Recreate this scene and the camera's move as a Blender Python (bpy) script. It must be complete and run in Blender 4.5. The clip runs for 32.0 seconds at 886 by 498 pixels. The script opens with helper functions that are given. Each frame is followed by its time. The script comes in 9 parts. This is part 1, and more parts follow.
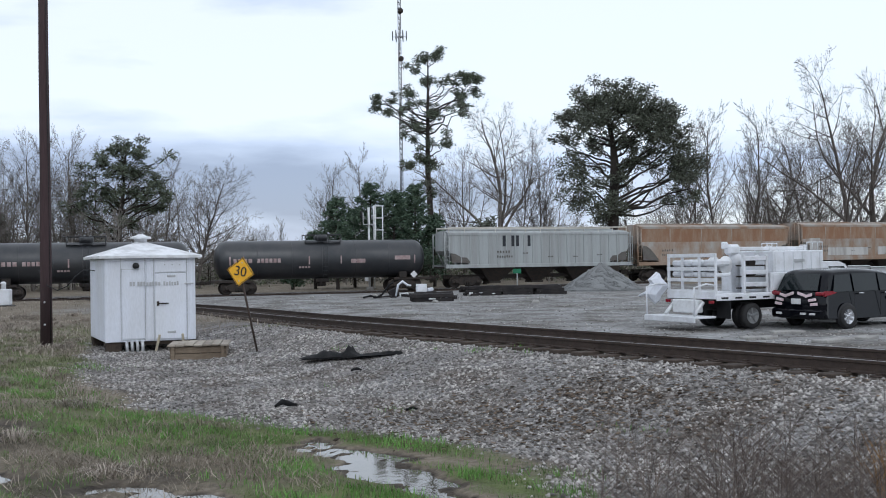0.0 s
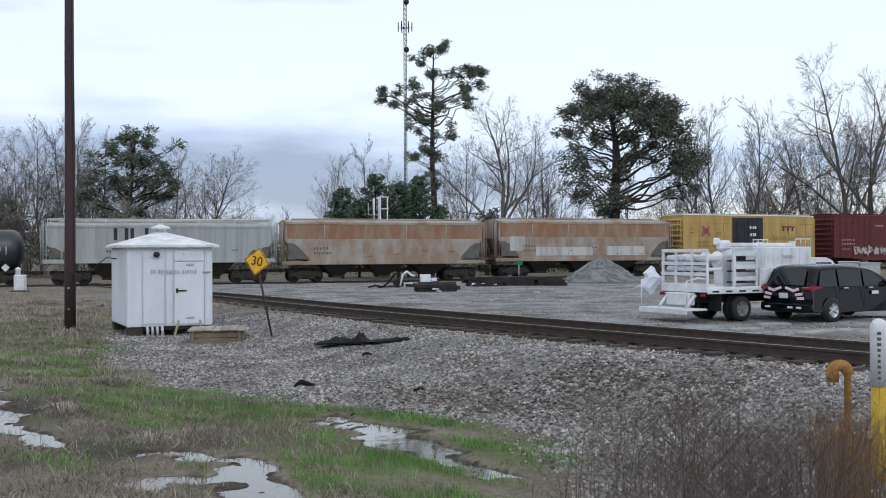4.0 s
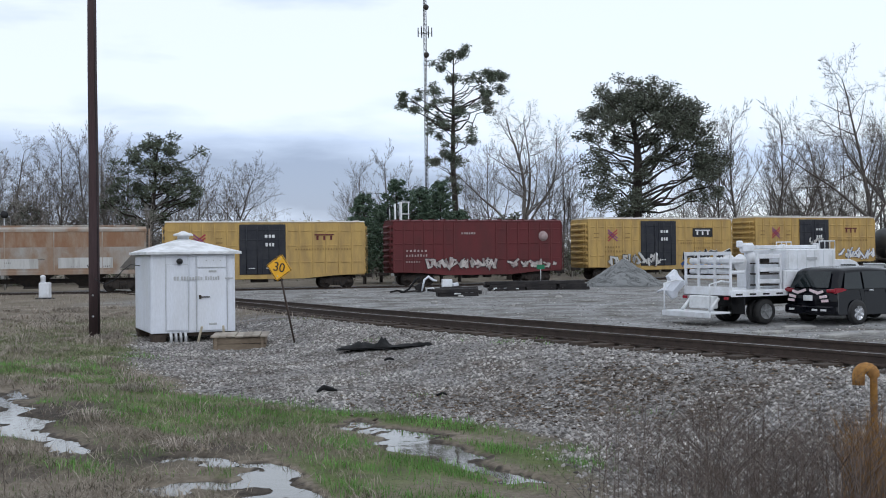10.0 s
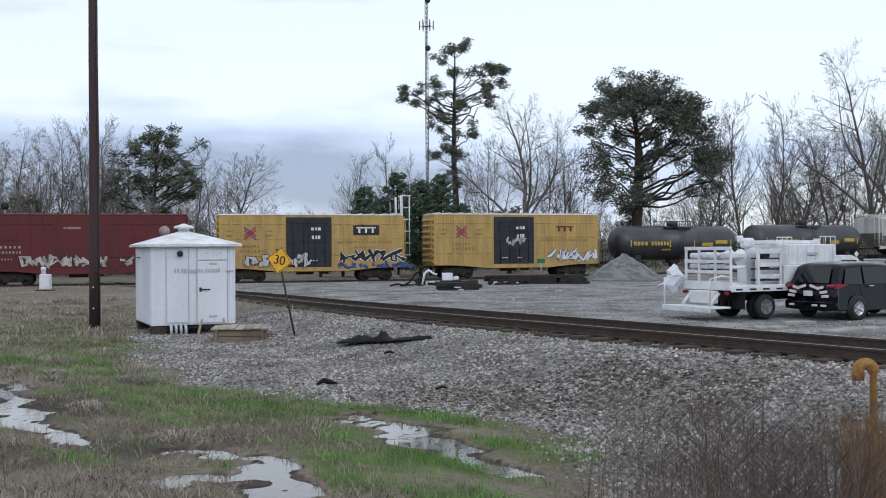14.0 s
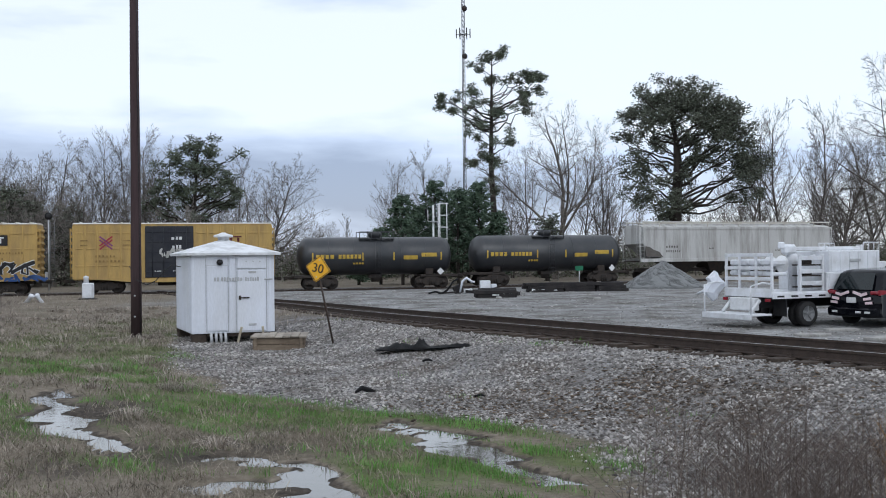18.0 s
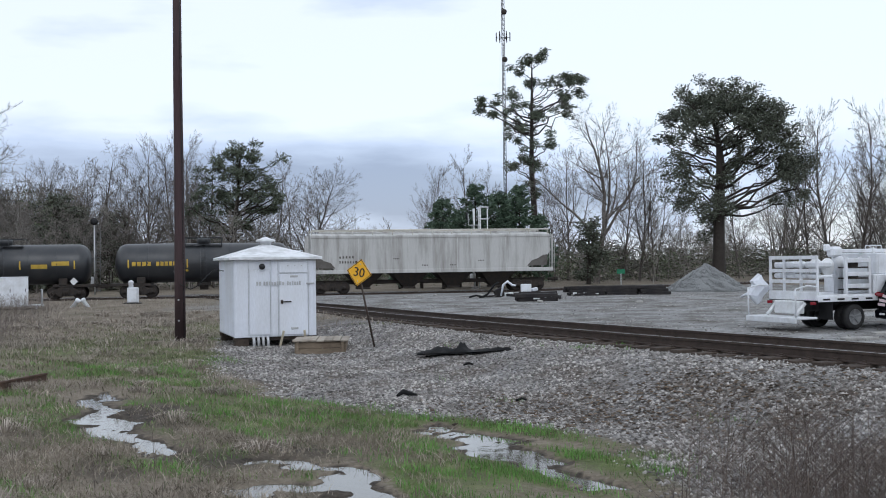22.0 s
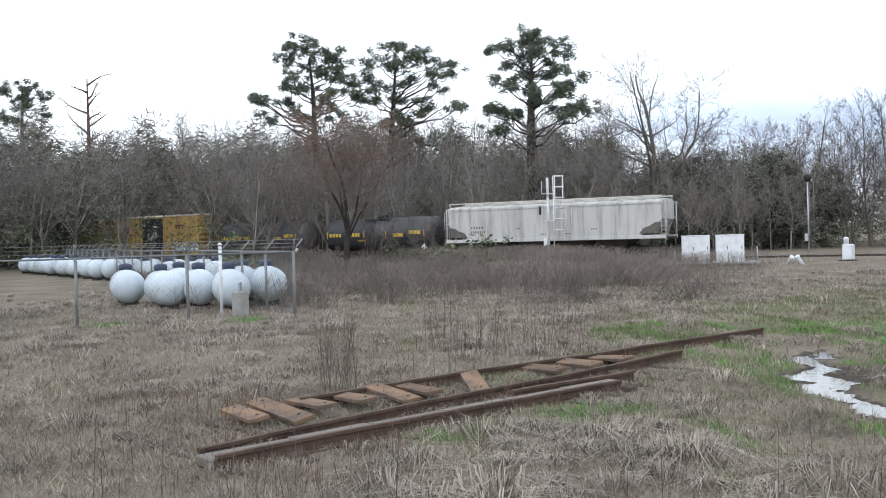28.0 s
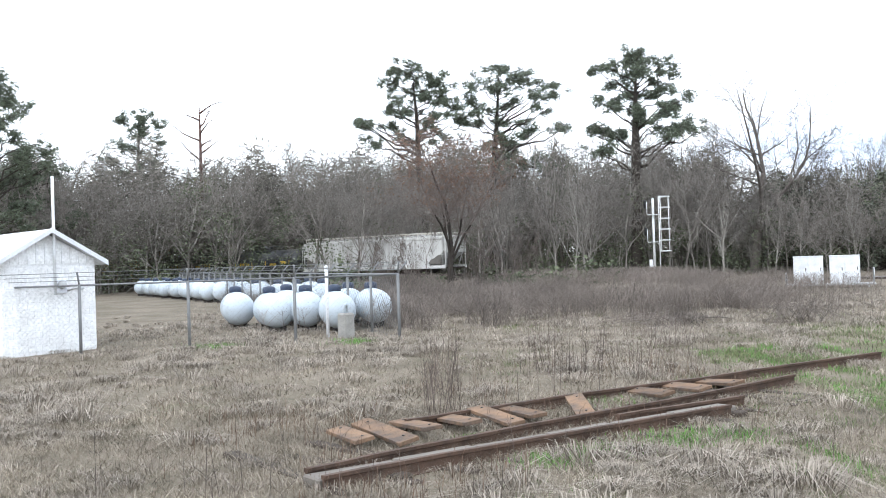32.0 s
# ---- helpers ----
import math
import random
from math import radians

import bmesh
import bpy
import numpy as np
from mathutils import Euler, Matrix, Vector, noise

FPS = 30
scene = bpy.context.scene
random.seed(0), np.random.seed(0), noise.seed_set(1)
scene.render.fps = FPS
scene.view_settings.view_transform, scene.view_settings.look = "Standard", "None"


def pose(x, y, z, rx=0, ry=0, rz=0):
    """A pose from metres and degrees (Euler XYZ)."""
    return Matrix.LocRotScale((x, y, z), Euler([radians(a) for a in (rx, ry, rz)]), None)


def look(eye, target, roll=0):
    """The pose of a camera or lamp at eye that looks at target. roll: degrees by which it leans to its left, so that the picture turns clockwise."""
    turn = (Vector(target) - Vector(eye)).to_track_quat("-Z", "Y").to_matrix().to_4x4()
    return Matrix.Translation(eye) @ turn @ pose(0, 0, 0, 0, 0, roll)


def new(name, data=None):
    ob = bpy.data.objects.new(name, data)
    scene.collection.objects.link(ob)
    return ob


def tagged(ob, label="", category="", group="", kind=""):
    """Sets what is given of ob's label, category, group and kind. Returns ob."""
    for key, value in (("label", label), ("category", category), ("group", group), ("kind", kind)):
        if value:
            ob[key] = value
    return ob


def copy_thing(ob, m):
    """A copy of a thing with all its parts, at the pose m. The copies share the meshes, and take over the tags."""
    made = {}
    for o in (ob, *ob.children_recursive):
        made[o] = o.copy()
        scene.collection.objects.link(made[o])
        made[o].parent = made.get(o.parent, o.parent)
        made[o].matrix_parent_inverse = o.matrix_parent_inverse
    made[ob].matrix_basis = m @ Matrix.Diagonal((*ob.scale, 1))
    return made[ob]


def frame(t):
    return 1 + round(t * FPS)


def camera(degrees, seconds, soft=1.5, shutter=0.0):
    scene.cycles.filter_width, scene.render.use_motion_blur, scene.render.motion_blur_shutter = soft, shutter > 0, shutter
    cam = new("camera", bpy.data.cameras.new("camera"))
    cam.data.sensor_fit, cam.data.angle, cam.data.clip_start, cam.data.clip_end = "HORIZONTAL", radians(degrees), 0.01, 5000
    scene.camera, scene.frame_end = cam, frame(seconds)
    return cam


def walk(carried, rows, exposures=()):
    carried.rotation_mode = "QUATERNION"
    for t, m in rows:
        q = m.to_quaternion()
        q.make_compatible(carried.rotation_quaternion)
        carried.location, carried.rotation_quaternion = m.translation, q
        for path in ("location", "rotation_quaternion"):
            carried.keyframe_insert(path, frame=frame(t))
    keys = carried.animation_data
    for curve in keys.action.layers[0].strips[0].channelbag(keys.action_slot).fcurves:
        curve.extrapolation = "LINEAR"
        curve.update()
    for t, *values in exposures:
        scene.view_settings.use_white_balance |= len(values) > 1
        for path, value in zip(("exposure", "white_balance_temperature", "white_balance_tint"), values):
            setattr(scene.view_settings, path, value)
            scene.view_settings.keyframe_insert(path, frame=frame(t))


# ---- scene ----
cam = camera(45.93, 32.0, soft=1.0)
# seconds, place, yaw, pitch, roll of the hand-held camera
ROWS = [
    (0, 0.082, 1.500, 2.237, -0.82, 0.67, 0.88),
    (0.1, 0.066, 1.200, 2.250, -0.96, 0.69, 0.70),
    (0.2, 0.041, 0.750, 2.268, -1.12, 0.72, 0.46),
    (0.3, 0.019, 0.350, 2.285, -1.25, 0.74, 0.25),
    (0.4, 0.005, 0.090, 2.296, -1.34, 0.75, 0.11),
    (0.5, 0.000, 0.000, 2.300, -1.36, 0.76, 0.07),
    (1, 0.000, 0.000, 2.300, -0.82, 0.70, -0.25),
    (1.5, 0.000, 0.000, 2.300, -0.85, 0.53, -0.10),
    (2, 0.000, 0.000, 2.300, -0.98, 0.16, -0.09),
    (2.5, 0.000, 0.000, 2.300, -0.90, 0.13, 0.30),
    (4.5, 0.000, 0.000, 2.300, -0.42, 0.13, 0.09),
    (5, 0.000, 0.000, 2.300, 0.10, 0.15, 0.02),
    (5.5, 0.000, 0.000, 2.300, 0.32, 0.15, 0.04),
    (6, 0.000, 0.000, 2.300, 0.44, 0.11, 0.03),
    (6.5, 0.000, 0.000, 2.300, 0.63, 0.31, 0.11),
    (7, 0.000, 0.000, 2.300, 0.66, 0.34, 0.30),
    (7.5, 0.000, 0.000, 2.300, 0.53, 0.19, 0.28),
    (8, 0.000, 0.000, 2.300, 0.26, 0.19, 0.61),
    (8.5, 0.000, 0.000, 2.300, 0.23, 0.29, 0.51),
    (9, 0.000, 0.000, 2.300, 0.37, 0.38, 0.51),
    (9.5, 0.000, 0.000, 2.300, 0.37, 0.42, 0.55),
    (10, 0.000, 0.000, 2.300, 0.50, 0.40, 0.65),
    (10.5, 0.000, 0.000, 2.300, 0.53, 0.36, 0.74),
    (11, 0.000, 0.000, 2.300, 0.63, 0.33, 0.73),
    (11.5, 0.000, 0.000, 2.300, 0.64, 0.57, 0.50),
    (12, 0.000, 0.000, 2.300, 0.88, 0.66, 0.39),
    (12.5, 0.000, 0.000, 2.300, 0.90, 0.68, 0.21),
    (13, 0.000, 0.000, 2.300, 0.39, 0.32, 0.13),
    (13.5, 0.000, 0.000, 2.300, 0.44, 0.04, 0.31),
    (15.5, 0.000, 0.000, 2.300, 0.96, 0.36, 0.13),
    (16, 0.000, 0.000, 2.300, 1.44, 0.52, 0.16),
    (16.5, 0.000, 0.000, 2.300, 1.60, 0.37, 0.24),
    (17, 0.000, 0.000, 2.300, 2.21, 0.35, 0.47),
    (17.5, 0.000, 0.000, 2.300, 2.52, 0.41, 0.52),
    (18, 0.000, 0.000, 2.300, 2.59, 0.49, 0.60),
    (18.5, 0.000, 0.000, 2.300, 2.80, 0.90, 0.68),
    (19, 0.000, 0.000, 2.300, 2.67, 0.63, 0.52),
    (19.5, 0.000, 0.000, 2.300, 2.65, 0.58, 0.32),
    (20, 0.000, 0.000, 2.300, 3.20, 0.44, 0.48),
    (20.5, 0.000, 0.000, 2.300, 4.44, 0.51, 0.62),
    (21, 0.000, 0.000, 2.300, 4.97, 0.71, 0.62),
    (21.5, 0.000, 0.000, 2.300, 4.96, 0.81, 0.68),
    (22, 0.000, 0.000, 2.300, 4.82, 0.72, 0.79),
    (22.5, 0.000, 0.000, 2.300, 5.08, 0.65, 0.76),
    (23, 0.000, 0.000, 2.300, 6.52, 0.60, 0.72),
    (23.5, 0.000, 0.000, 2.300, 9.06, 0.59, 0.65),
    (24, 0.000, 0.000, 2.300, 12.80, 0.36, 0.35),
    (24.5, 0.000, 0.000, 2.300, 15.98, 0.01, 0.27),
    (25, 0.000, 0.000, 2.300, 23.72, -0.74, 0.58),
    (25.5, 0.000, 0.000, 2.300, 27.23, -0.26, 0.20),
    (27.5, 0.000, 0.000, 2.300, 39.57, -0.13, 2.12),
    (28, 0.000, 0.000, 2.300, 42.52, -0.80, 1.67),
    (28.5, 0.000, 0.000, 2.300, 44.21, -0.41, 1.10),
    (29, 0.000, 0.000, 2.300, 46.21, -0.03, 0.85),
    (29.5, 0.000, 0.000, 2.300, 47.44, -0.05, 0.91),
    (30, 0.000, 0.000, 2.300, 47.68, 0.00, 1.02),
    (30.5, 0.000, 0.000, 2.300, 47.93, -0.36, 1.05),
    (31, 0.000, 0.000, 2.300, 48.33, 0.04, 1.76),
    (31.5, 0.000, 0.000, 2.300, 48.22, 0.50, 1.74),
    (32, 0.000, 0.000, 2.300, 48.19, 0.59, 1.92),
]
# the clip's camera opens up and warms as it pans towards the dark woods
EXPOSURES = [(0, -0.22, 5950, 9), (22.5, -0.22, 5950, 9), (24.2, -0.31, 5950, 10), (25.2, -0.22, 6020, 9), (27.5, 0.32, 6080, 8), (28.5, 0.46, 6080, 8), (30, 0.54, 6080, 8), (31, 0.70, 6080, 8), (32, 0.98, 6080, 8)]
walk(cam, [(t, pose(x, y, z, 90 + pitch, roll, yaw)) for t, x, y, z, yaw, pitch, roll in ROWS], EXPOSURES)

# ---- world and light ----
SUN_EL, SUN_ROT = radians(38), radians(200)
world = bpy.data.worlds.new("overcast")
scene.world = world
world.use_nodes = True
wn, wl = world.node_tree.nodes, world.node_tree.links
wn.clear()


def wnode(kind, **kw):
    n = wn.new(kind)
    for k, v in kw.items():
        n.inputs[k].default_value = v
    return n


def sky():
    out = wn.new("ShaderNodeOutputWorld")
    air = wn.new("ShaderNodeTexSky")
    air.sky_type, air.sun_disc = "NISHITA", False
    air.sun_elevation, air.sun_rotation = SUN_EL, SUN_ROT
    clear = wnode("ShaderNodeBackground", Strength=0.03)
    wl.new(air.outputs[0], clear.inputs[0])
    where = wn.new("ShaderNodeTexCoord")
    split = wn.new("ShaderNodeSeparateXYZ")
    wl.new(where.outputs["Generated"], split.inputs[0])
    stretch = wn.new("ShaderNodeMapping")
    stretch.inputs["Scale"].default_value = (1.6, 1.6, 7.0)
    wl.new(where.outputs["Generated"], stretch.inputs[0])
    big = wnode("ShaderNodeTexNoise", Scale=2.1, Detail=6.0, Roughness=0.52)
    wl.new(stretch.outputs[0], big.inputs["Vector"])
    fine = wnode("ShaderNodeTexNoise", Scale=5.0, Detail=5.0, Roughness=0.5)
    wl.new(stretch.outputs[0], fine.inputs["Vector"])
    add = wn.new("ShaderNodeMath")
    add.operation = "MULTIPLY_ADD"
    wl.new(fine.outputs[0], add.inputs[0])
    add.inputs[1].default_value = 0.35
    wl.new(big.outputs[0], add.inputs[2])
    # cloud deck: lighter overhead, a slate-blue bank low down, paler again along the skyline
    band = wn.new("ShaderNodeValToRGB")
    wl.new(split.outputs[2], band.inputs[0])
    for p, g in ((0.0, 0.55), (0.03, 0.30), (0.055, 0.02), (0.085, 0.06), (0.125, 0.55), (0.17, 0.82), (0.26, 0.78), (0.5, 0.9)):
        e = band.color_ramp.elements.new(p) if p not in (0.0, 0.5) else band.color_ramp.elements[0 if p == 0.0 else -1]
        e.position, e.color = p, (g, g, g, 1)
    low = wn.new("ShaderNodeMapRange")
    wl.new(band.outputs[0], low.inputs[0])
    low.inputs[3].default_value, low.inputs[4].default_value = -0.38, 0.22
    # the bank thins out to the brighter east and to the far west
    east = wn.new("ShaderNodeValToRGB")
    shift = wn.new("ShaderNodeMath")
    wl.new(split.outputs[0], shift.inputs[0])
    shift.inputs[1].default_value = 1.0
    half = wn.new("ShaderNodeMath")
    half.operation = "MULTIPLY"
    wl.new(shift.outputs[0], half.inputs[0])
    half.inputs[1].default_value = 0.5
    wl.new(half.outputs[0], east.inputs[0])
    for p, g in ((0.0, 0.55), (0.18, 0.50), (0.28, 0.12), (0.36, 0.0), (0.48, 0.0), (0.60, 0.25), (0.70, 0.32)):
        e = east.color_ramp.elements.new(p) if p not in (0.0, 0.70) else east.color_ramp.elements[0 if p == 0.0 else -1]
        e.position, e.color = p, (g, g, g, 1)
    bank = wn.new("ShaderNodeMath")
    wl.new(low.outputs[0], bank.inputs[0])
    wl.new(east.outputs[0], bank.inputs[1])
    total = wn.new("ShaderNodeMath")
    wl.new(add.outputs[0], total.inputs[0])
    wl.new(bank.outputs[0], total.inputs[1])
    ramp = wn.new("ShaderNodeValToRGB")
    ramp.color_ramp.elements[0].position, ramp.color_ramp.elements[0].color = 0.34, (0.35, 0.38, 0.50, 1)
    ramp.color_ramp.elements[1].position, ramp.color_ramp.elements[1].color = 0.80, (0.97, 0.985, 1.0, 1)
    mid = ramp.color_ramp.elements.new(0.56)
    mid.color = (0.63, 0.68, 0.82, 1)
    wl.new(total.outputs[0], ramp.inputs[0])
    cloud = wnode("ShaderNodeBackground", Strength=1.04)
    wl.new(ramp.outputs[0], cloud.inputs[0])
    both = wn.new("ShaderNodeAddShader")
    wl.new(clear.outputs[0], both.inputs[0])
    wl.new(cloud.outputs[0], both.inputs[1])
    wl.new(both.outputs[0], out.inputs[0])


sky()
sun = new("sun", bpy.data.lights.new("sun", "SUN"))
sun.data.energy, sun.data.angle, sun.data.color = 0.6, radians(25), (1.0, 0.97, 0.92)
sun.matrix_world = look((0, 0, 50), (0 - 20 * math.sin(SUN_ROT) * -1, 20 * math.cos(SUN_ROT) * -1, 50 - 20 * math.tan(SUN_EL)))

# ---- helpers of this scene ----


class Mesh:
    """Collects boxes, tubes and lathed forms into one mesh."""

    def __init__(self):
        self.v, self.f, self.smooth = [], [], []

    def add(self, verts, faces, smooth=False):
        n = len(self.v)
        self.v.extend(tuple(p) for p in verts)
        self.f.extend(tuple(i + n for i in q) for q in faces)
        self.smooth.extend([smooth] * len(faces))
        return self

    def box(self, x0, y0, z0, x1, y1, z1, b=0.01, m=None):
        b = min(b, (x1 - x0) * 0.3, (y1 - y0) * 0.3, (z1 - z0) * 0.3)
        lo, hi = (x0, y0, z0), (x1, y1, z1)
        verts, idx = [], {}
        for c in range(8):
            s = [(c >> k) & 1 for k in range(3)]
            for a in range(3):
                p = []
                for k in range(3):
                    e = hi[k] if s[k] else lo[k]
                    p.append(e if k == a else e + (-b if s[k] else b))
                idx[c, a] = len(verts)
                verts.append(p)
        faces = []
        for a in range(3):
            k, l = (a + 1) % 3, (a + 2) % 3
            for side in (0, 1):
                cs = [side << a, (side << a) | (1 << k), (side << a) | (1 << k) | (1 << l), (side << a) | (1 << l)]
                q = [idx[c, a] for c in cs]
                faces.append(q if side else q[::-1])
            for sk in (0, 1):
                for sl in (0, 1):
                    c0 = (sk << k) | (sl << l)
                    c1 = c0 | (1 << a)
                    q = [idx[c0, k], idx[c1, k], idx[c1, l], idx[c0, l]]
                    faces.append(q if sk == sl else q[::-1])
        for c in range(8):
            q = [idx[c, 0], idx[c, 1], idx[c, 2]]
            faces.append(q if bin(c).count("1") % 2 else q[::-1])
        if m is not None:
            verts = [m @ Vector(p) for p in verts]
        return self.add(verts, faces)

    def tube(self, pts, radii, n=8, cap=True, smooth=True):
        pts = [Vector(p) for p in pts]
        if not hasattr(radii, "__len__"):
            radii = [radii] * len(pts)
        verts, faces, side = [], [], None
        for i, p in enumerate(pts):
            d = (pts[min(i + 1, len(pts) - 1)] - pts[max(i - 1, 0)]).normalized()
            if side is None:
                side = d.orthogonal().normalized()
            side = (side - d * side.dot(d)).normalized()
            up = d.cross(side)
            for j in range(n):
                a = math.tau * j / n
                verts.append(p + radii[i] * (math.cos(a) * side + math.sin(a) * up))
        for i in range(len(pts) - 1):
            for j in range(n):
                k = (j + 1) % n
                faces.append((i * n + j, i * n + k, (i + 1) * n + k, (i + 1) * n + j))
        self.add(verts, faces, smooth)
        if cap:
            m = len(self.v) - len(verts)
            self.f += [tuple(m + j for j in range(n))[::-1], tuple(m + (len(pts) - 1) * n + j for j in range(n))]
            self.smooth += [False, False]
        return self

    def lathe(self, prof, n=24, m=None, smooth=True, cap=True):
        """prof: (radius, z) from bottom to top, about the z axis."""
        verts, faces = [], []
        for r, z in prof:
            for j in range(n):
                a = math.tau * j / n
                verts.append(Vector((r * math.cos(a), r * math.sin(a), z)))
        for i in range(len(prof) - 1):
            for j in range(n):
                k = (j + 1) % n
                faces.append((i * n + j, i * n + k, (i + 1) * n + k, (i + 1) * n + j))
        if cap:
            faces.append(tuple(range(n))[::-1])
            faces.append(tuple((len(prof) - 1) * n + j for j in range(n)))
        if m is not None:
            verts = [m @ p for p in verts]
        return self.add(verts, faces, smooth)

    def prism(self, outline, y0, y1, m=None):
        """outline: (x, z) counter-clockwise seen from -y; from y0 to y1."""
        n = len(outline)
        verts = [Vector((x, y0, z)) for x, z in outline] + [Vector((x, y1, z)) for x, z in outline]
        faces = [tuple(range(n)), tuple(range(2 * n - 1, n - 1, -1))]
        faces += [((j + 1) % n, j, n + j, n + (j + 1) % n) for j in range(n)]
        if m is not None:
            verts = [m @ p for p in verts]
        return self.add(verts, faces)

    def mesh(self, name):
        me = bpy.data.meshes.new(name)
        me.from_pydata(self.v, [], self.f)
        me.polygons.foreach_set("use_smooth", self.smooth)
        me.update()
        return me


def part(name, mb, material, parent=None, label=""):
    """One mesh object under a thing or a part."""
    me = mb.mesh(name) if isinstance(mb, Mesh) else mb
    if material and not me.materials:
        me.materials.append(material)
    ob = new(name, me)
    ob.parent = parent
    return tagged(ob, label)


def thing(name, m, label, category, group="", kind=""):
    ob = new(name)
    ob.empty_display_size = 0.1
    ob.matrix_world = m
    return tagged(ob, label, category, group, kind)


def soup(name, verts, faces, material, attr=None):
    """A large mesh from numpy arrays of triangles or quads."""
    me = bpy.data.meshes.new(name)
    k = faces.shape[1]
    me.vertices.add(len(verts))
    me.vertices.foreach_set("co", np.ascontiguousarray(verts, dtype=np.float32).ravel())
    me.loops.add(faces.size)
    me.loops.foreach_set("vertex_index", np.ascontiguousarray(faces, dtype=np.int32).ravel())
    me.polygons.add(len(faces))
    me.polygons.foreach_set("loop_start", np.arange(0, faces.size, k, dtype=np.int32))
    me.polygons.foreach_set("loop_total", np.full(len(faces), k, dtype=np.int32))
    me.update(calc_edges=True)
    if attr is not None:
        a = me.attributes.new("zone", "FLOAT_COLOR", "POINT")
        a.data.foreach_set("color", np.ascontiguousarray(attr, dtype=np.float32).ravel())
    me.materials.append(material)
    return me


def polar(az, d, z=0.0):
    return Vector((-d * math.sin(radians(az)), d * math.cos(radians(az)), z))


def text_mesh(body, size, depth=0.004):
    cu = bpy.data.curves.new("letters", "FONT")
    cu.body, cu.size, cu.extrude, cu.align_x, cu.align_y = body, size, depth, "CENTER", "CENTER"
    ob = bpy.data.objects.new("letters", cu)
    scene.collection.objects.link(ob)
    me = bpy.data.meshes.new_from_object(ob.evaluated_get(bpy.context.evaluated_depsgraph_get()))
    bpy.data.objects.remove(ob)
    return me


# ---- materials ----
def mat(name, color, rough=0.7, color2=None, scale=3.0, fine=40.0, bump=0.15, metal=0.0, amount=0.6, tint=0.08, stretch=(1, 1, 1), lo=0.42, hi=0.62, spec=0.3, grain=0.25):
    """A surface with stains at one scale (towards color2), grain at another, and a fine relief."""
    m = bpy.data.materials.new(name)
    m.use_nodes = True
    nt = m.node_tree
    N, L = nt.nodes, nt.links
    bsdf = N["Principled BSDF"]
    co = N.new("ShaderNodeTexCoord")
    mp = N.new("ShaderNodeMapping")
    mp.inputs["Scale"].default_value = stretch
    L.new(co.outputs["Object"], mp.inputs[0])
    n1 = N.new("ShaderNodeTexNoise")
    n1.inputs["Scale"].default_value, n1.inputs["Detail"].default_value = scale, 6
    n1.inputs["Roughness"].default_value = 0.62
    n2 = N.new("ShaderNodeTexNoise")
    n2.inputs["Scale"].default_value, n2.inputs["Detail"].default_value = fine, 4
    L.new(mp.outputs[0], n1.inputs["Vector"])
    L.new(mp.outputs[0], n2.inputs["Vector"])
    rng = N.new("ShaderNodeMapRange")
    rng.inputs[1].default_value, rng.inputs[2].default_value, rng.inputs[4].default_value = lo, hi, amount
    L.new(n1.outputs[0], rng.inputs[0])
    mix = N.new("ShaderNodeMix")
    mix.data_type = "RGBA"
    c2 = color2 or tuple(c * 0.72 for c in color)
    mix.inputs[6].default_value, mix.inputs[7].default_value = (*color, 1), (*c2, 1)
    L.new(rng.outputs[0], mix.inputs[0])
    info = N.new("ShaderNodeObjectInfo")
    val = N.new("ShaderNodeMath")
    val.operation = "MULTIPLY_ADD"
    L.new(n2.outputs[0], val.inputs[0])
    val.inputs[1].default_value, val.inputs[2].default_value = grain, 1 - grain / 2 - tint / 2
    val2 = N.new("ShaderNodeMath")
    val2.operation = "MULTIPLY_ADD"
    L.new(info.outputs["Random"], val2.inputs[0])
    val2.inputs[1].default_value = tint
    L.new(val.outputs[0], val2.inputs[2])
    hsv = N.new("ShaderNodeHueSaturation")
    L.new(mix.outputs[2], hsv.inputs["Color"])
    L.new(val2.outputs[0], hsv.inputs["Value"])
    L.new(hsv.outputs[0], bsdf.inputs["Base Color"])
    bsdf.inputs["Roughness"].default_value, bsdf.inputs["Metallic"].default_value = rough, metal
    bsdf.inputs["Specular IOR Level"].default_value = spec
    if bump:
        bp = N.new("ShaderNodeBump")
        bp.inputs["Strength"].default_value, bp.inputs["Distance"].default_value = bump, 0.02
        L.new(n2.outputs[0], bp.inputs["Height"])
        L.new(bp.outputs[0], bsdf.inputs["Normal"])
    return m


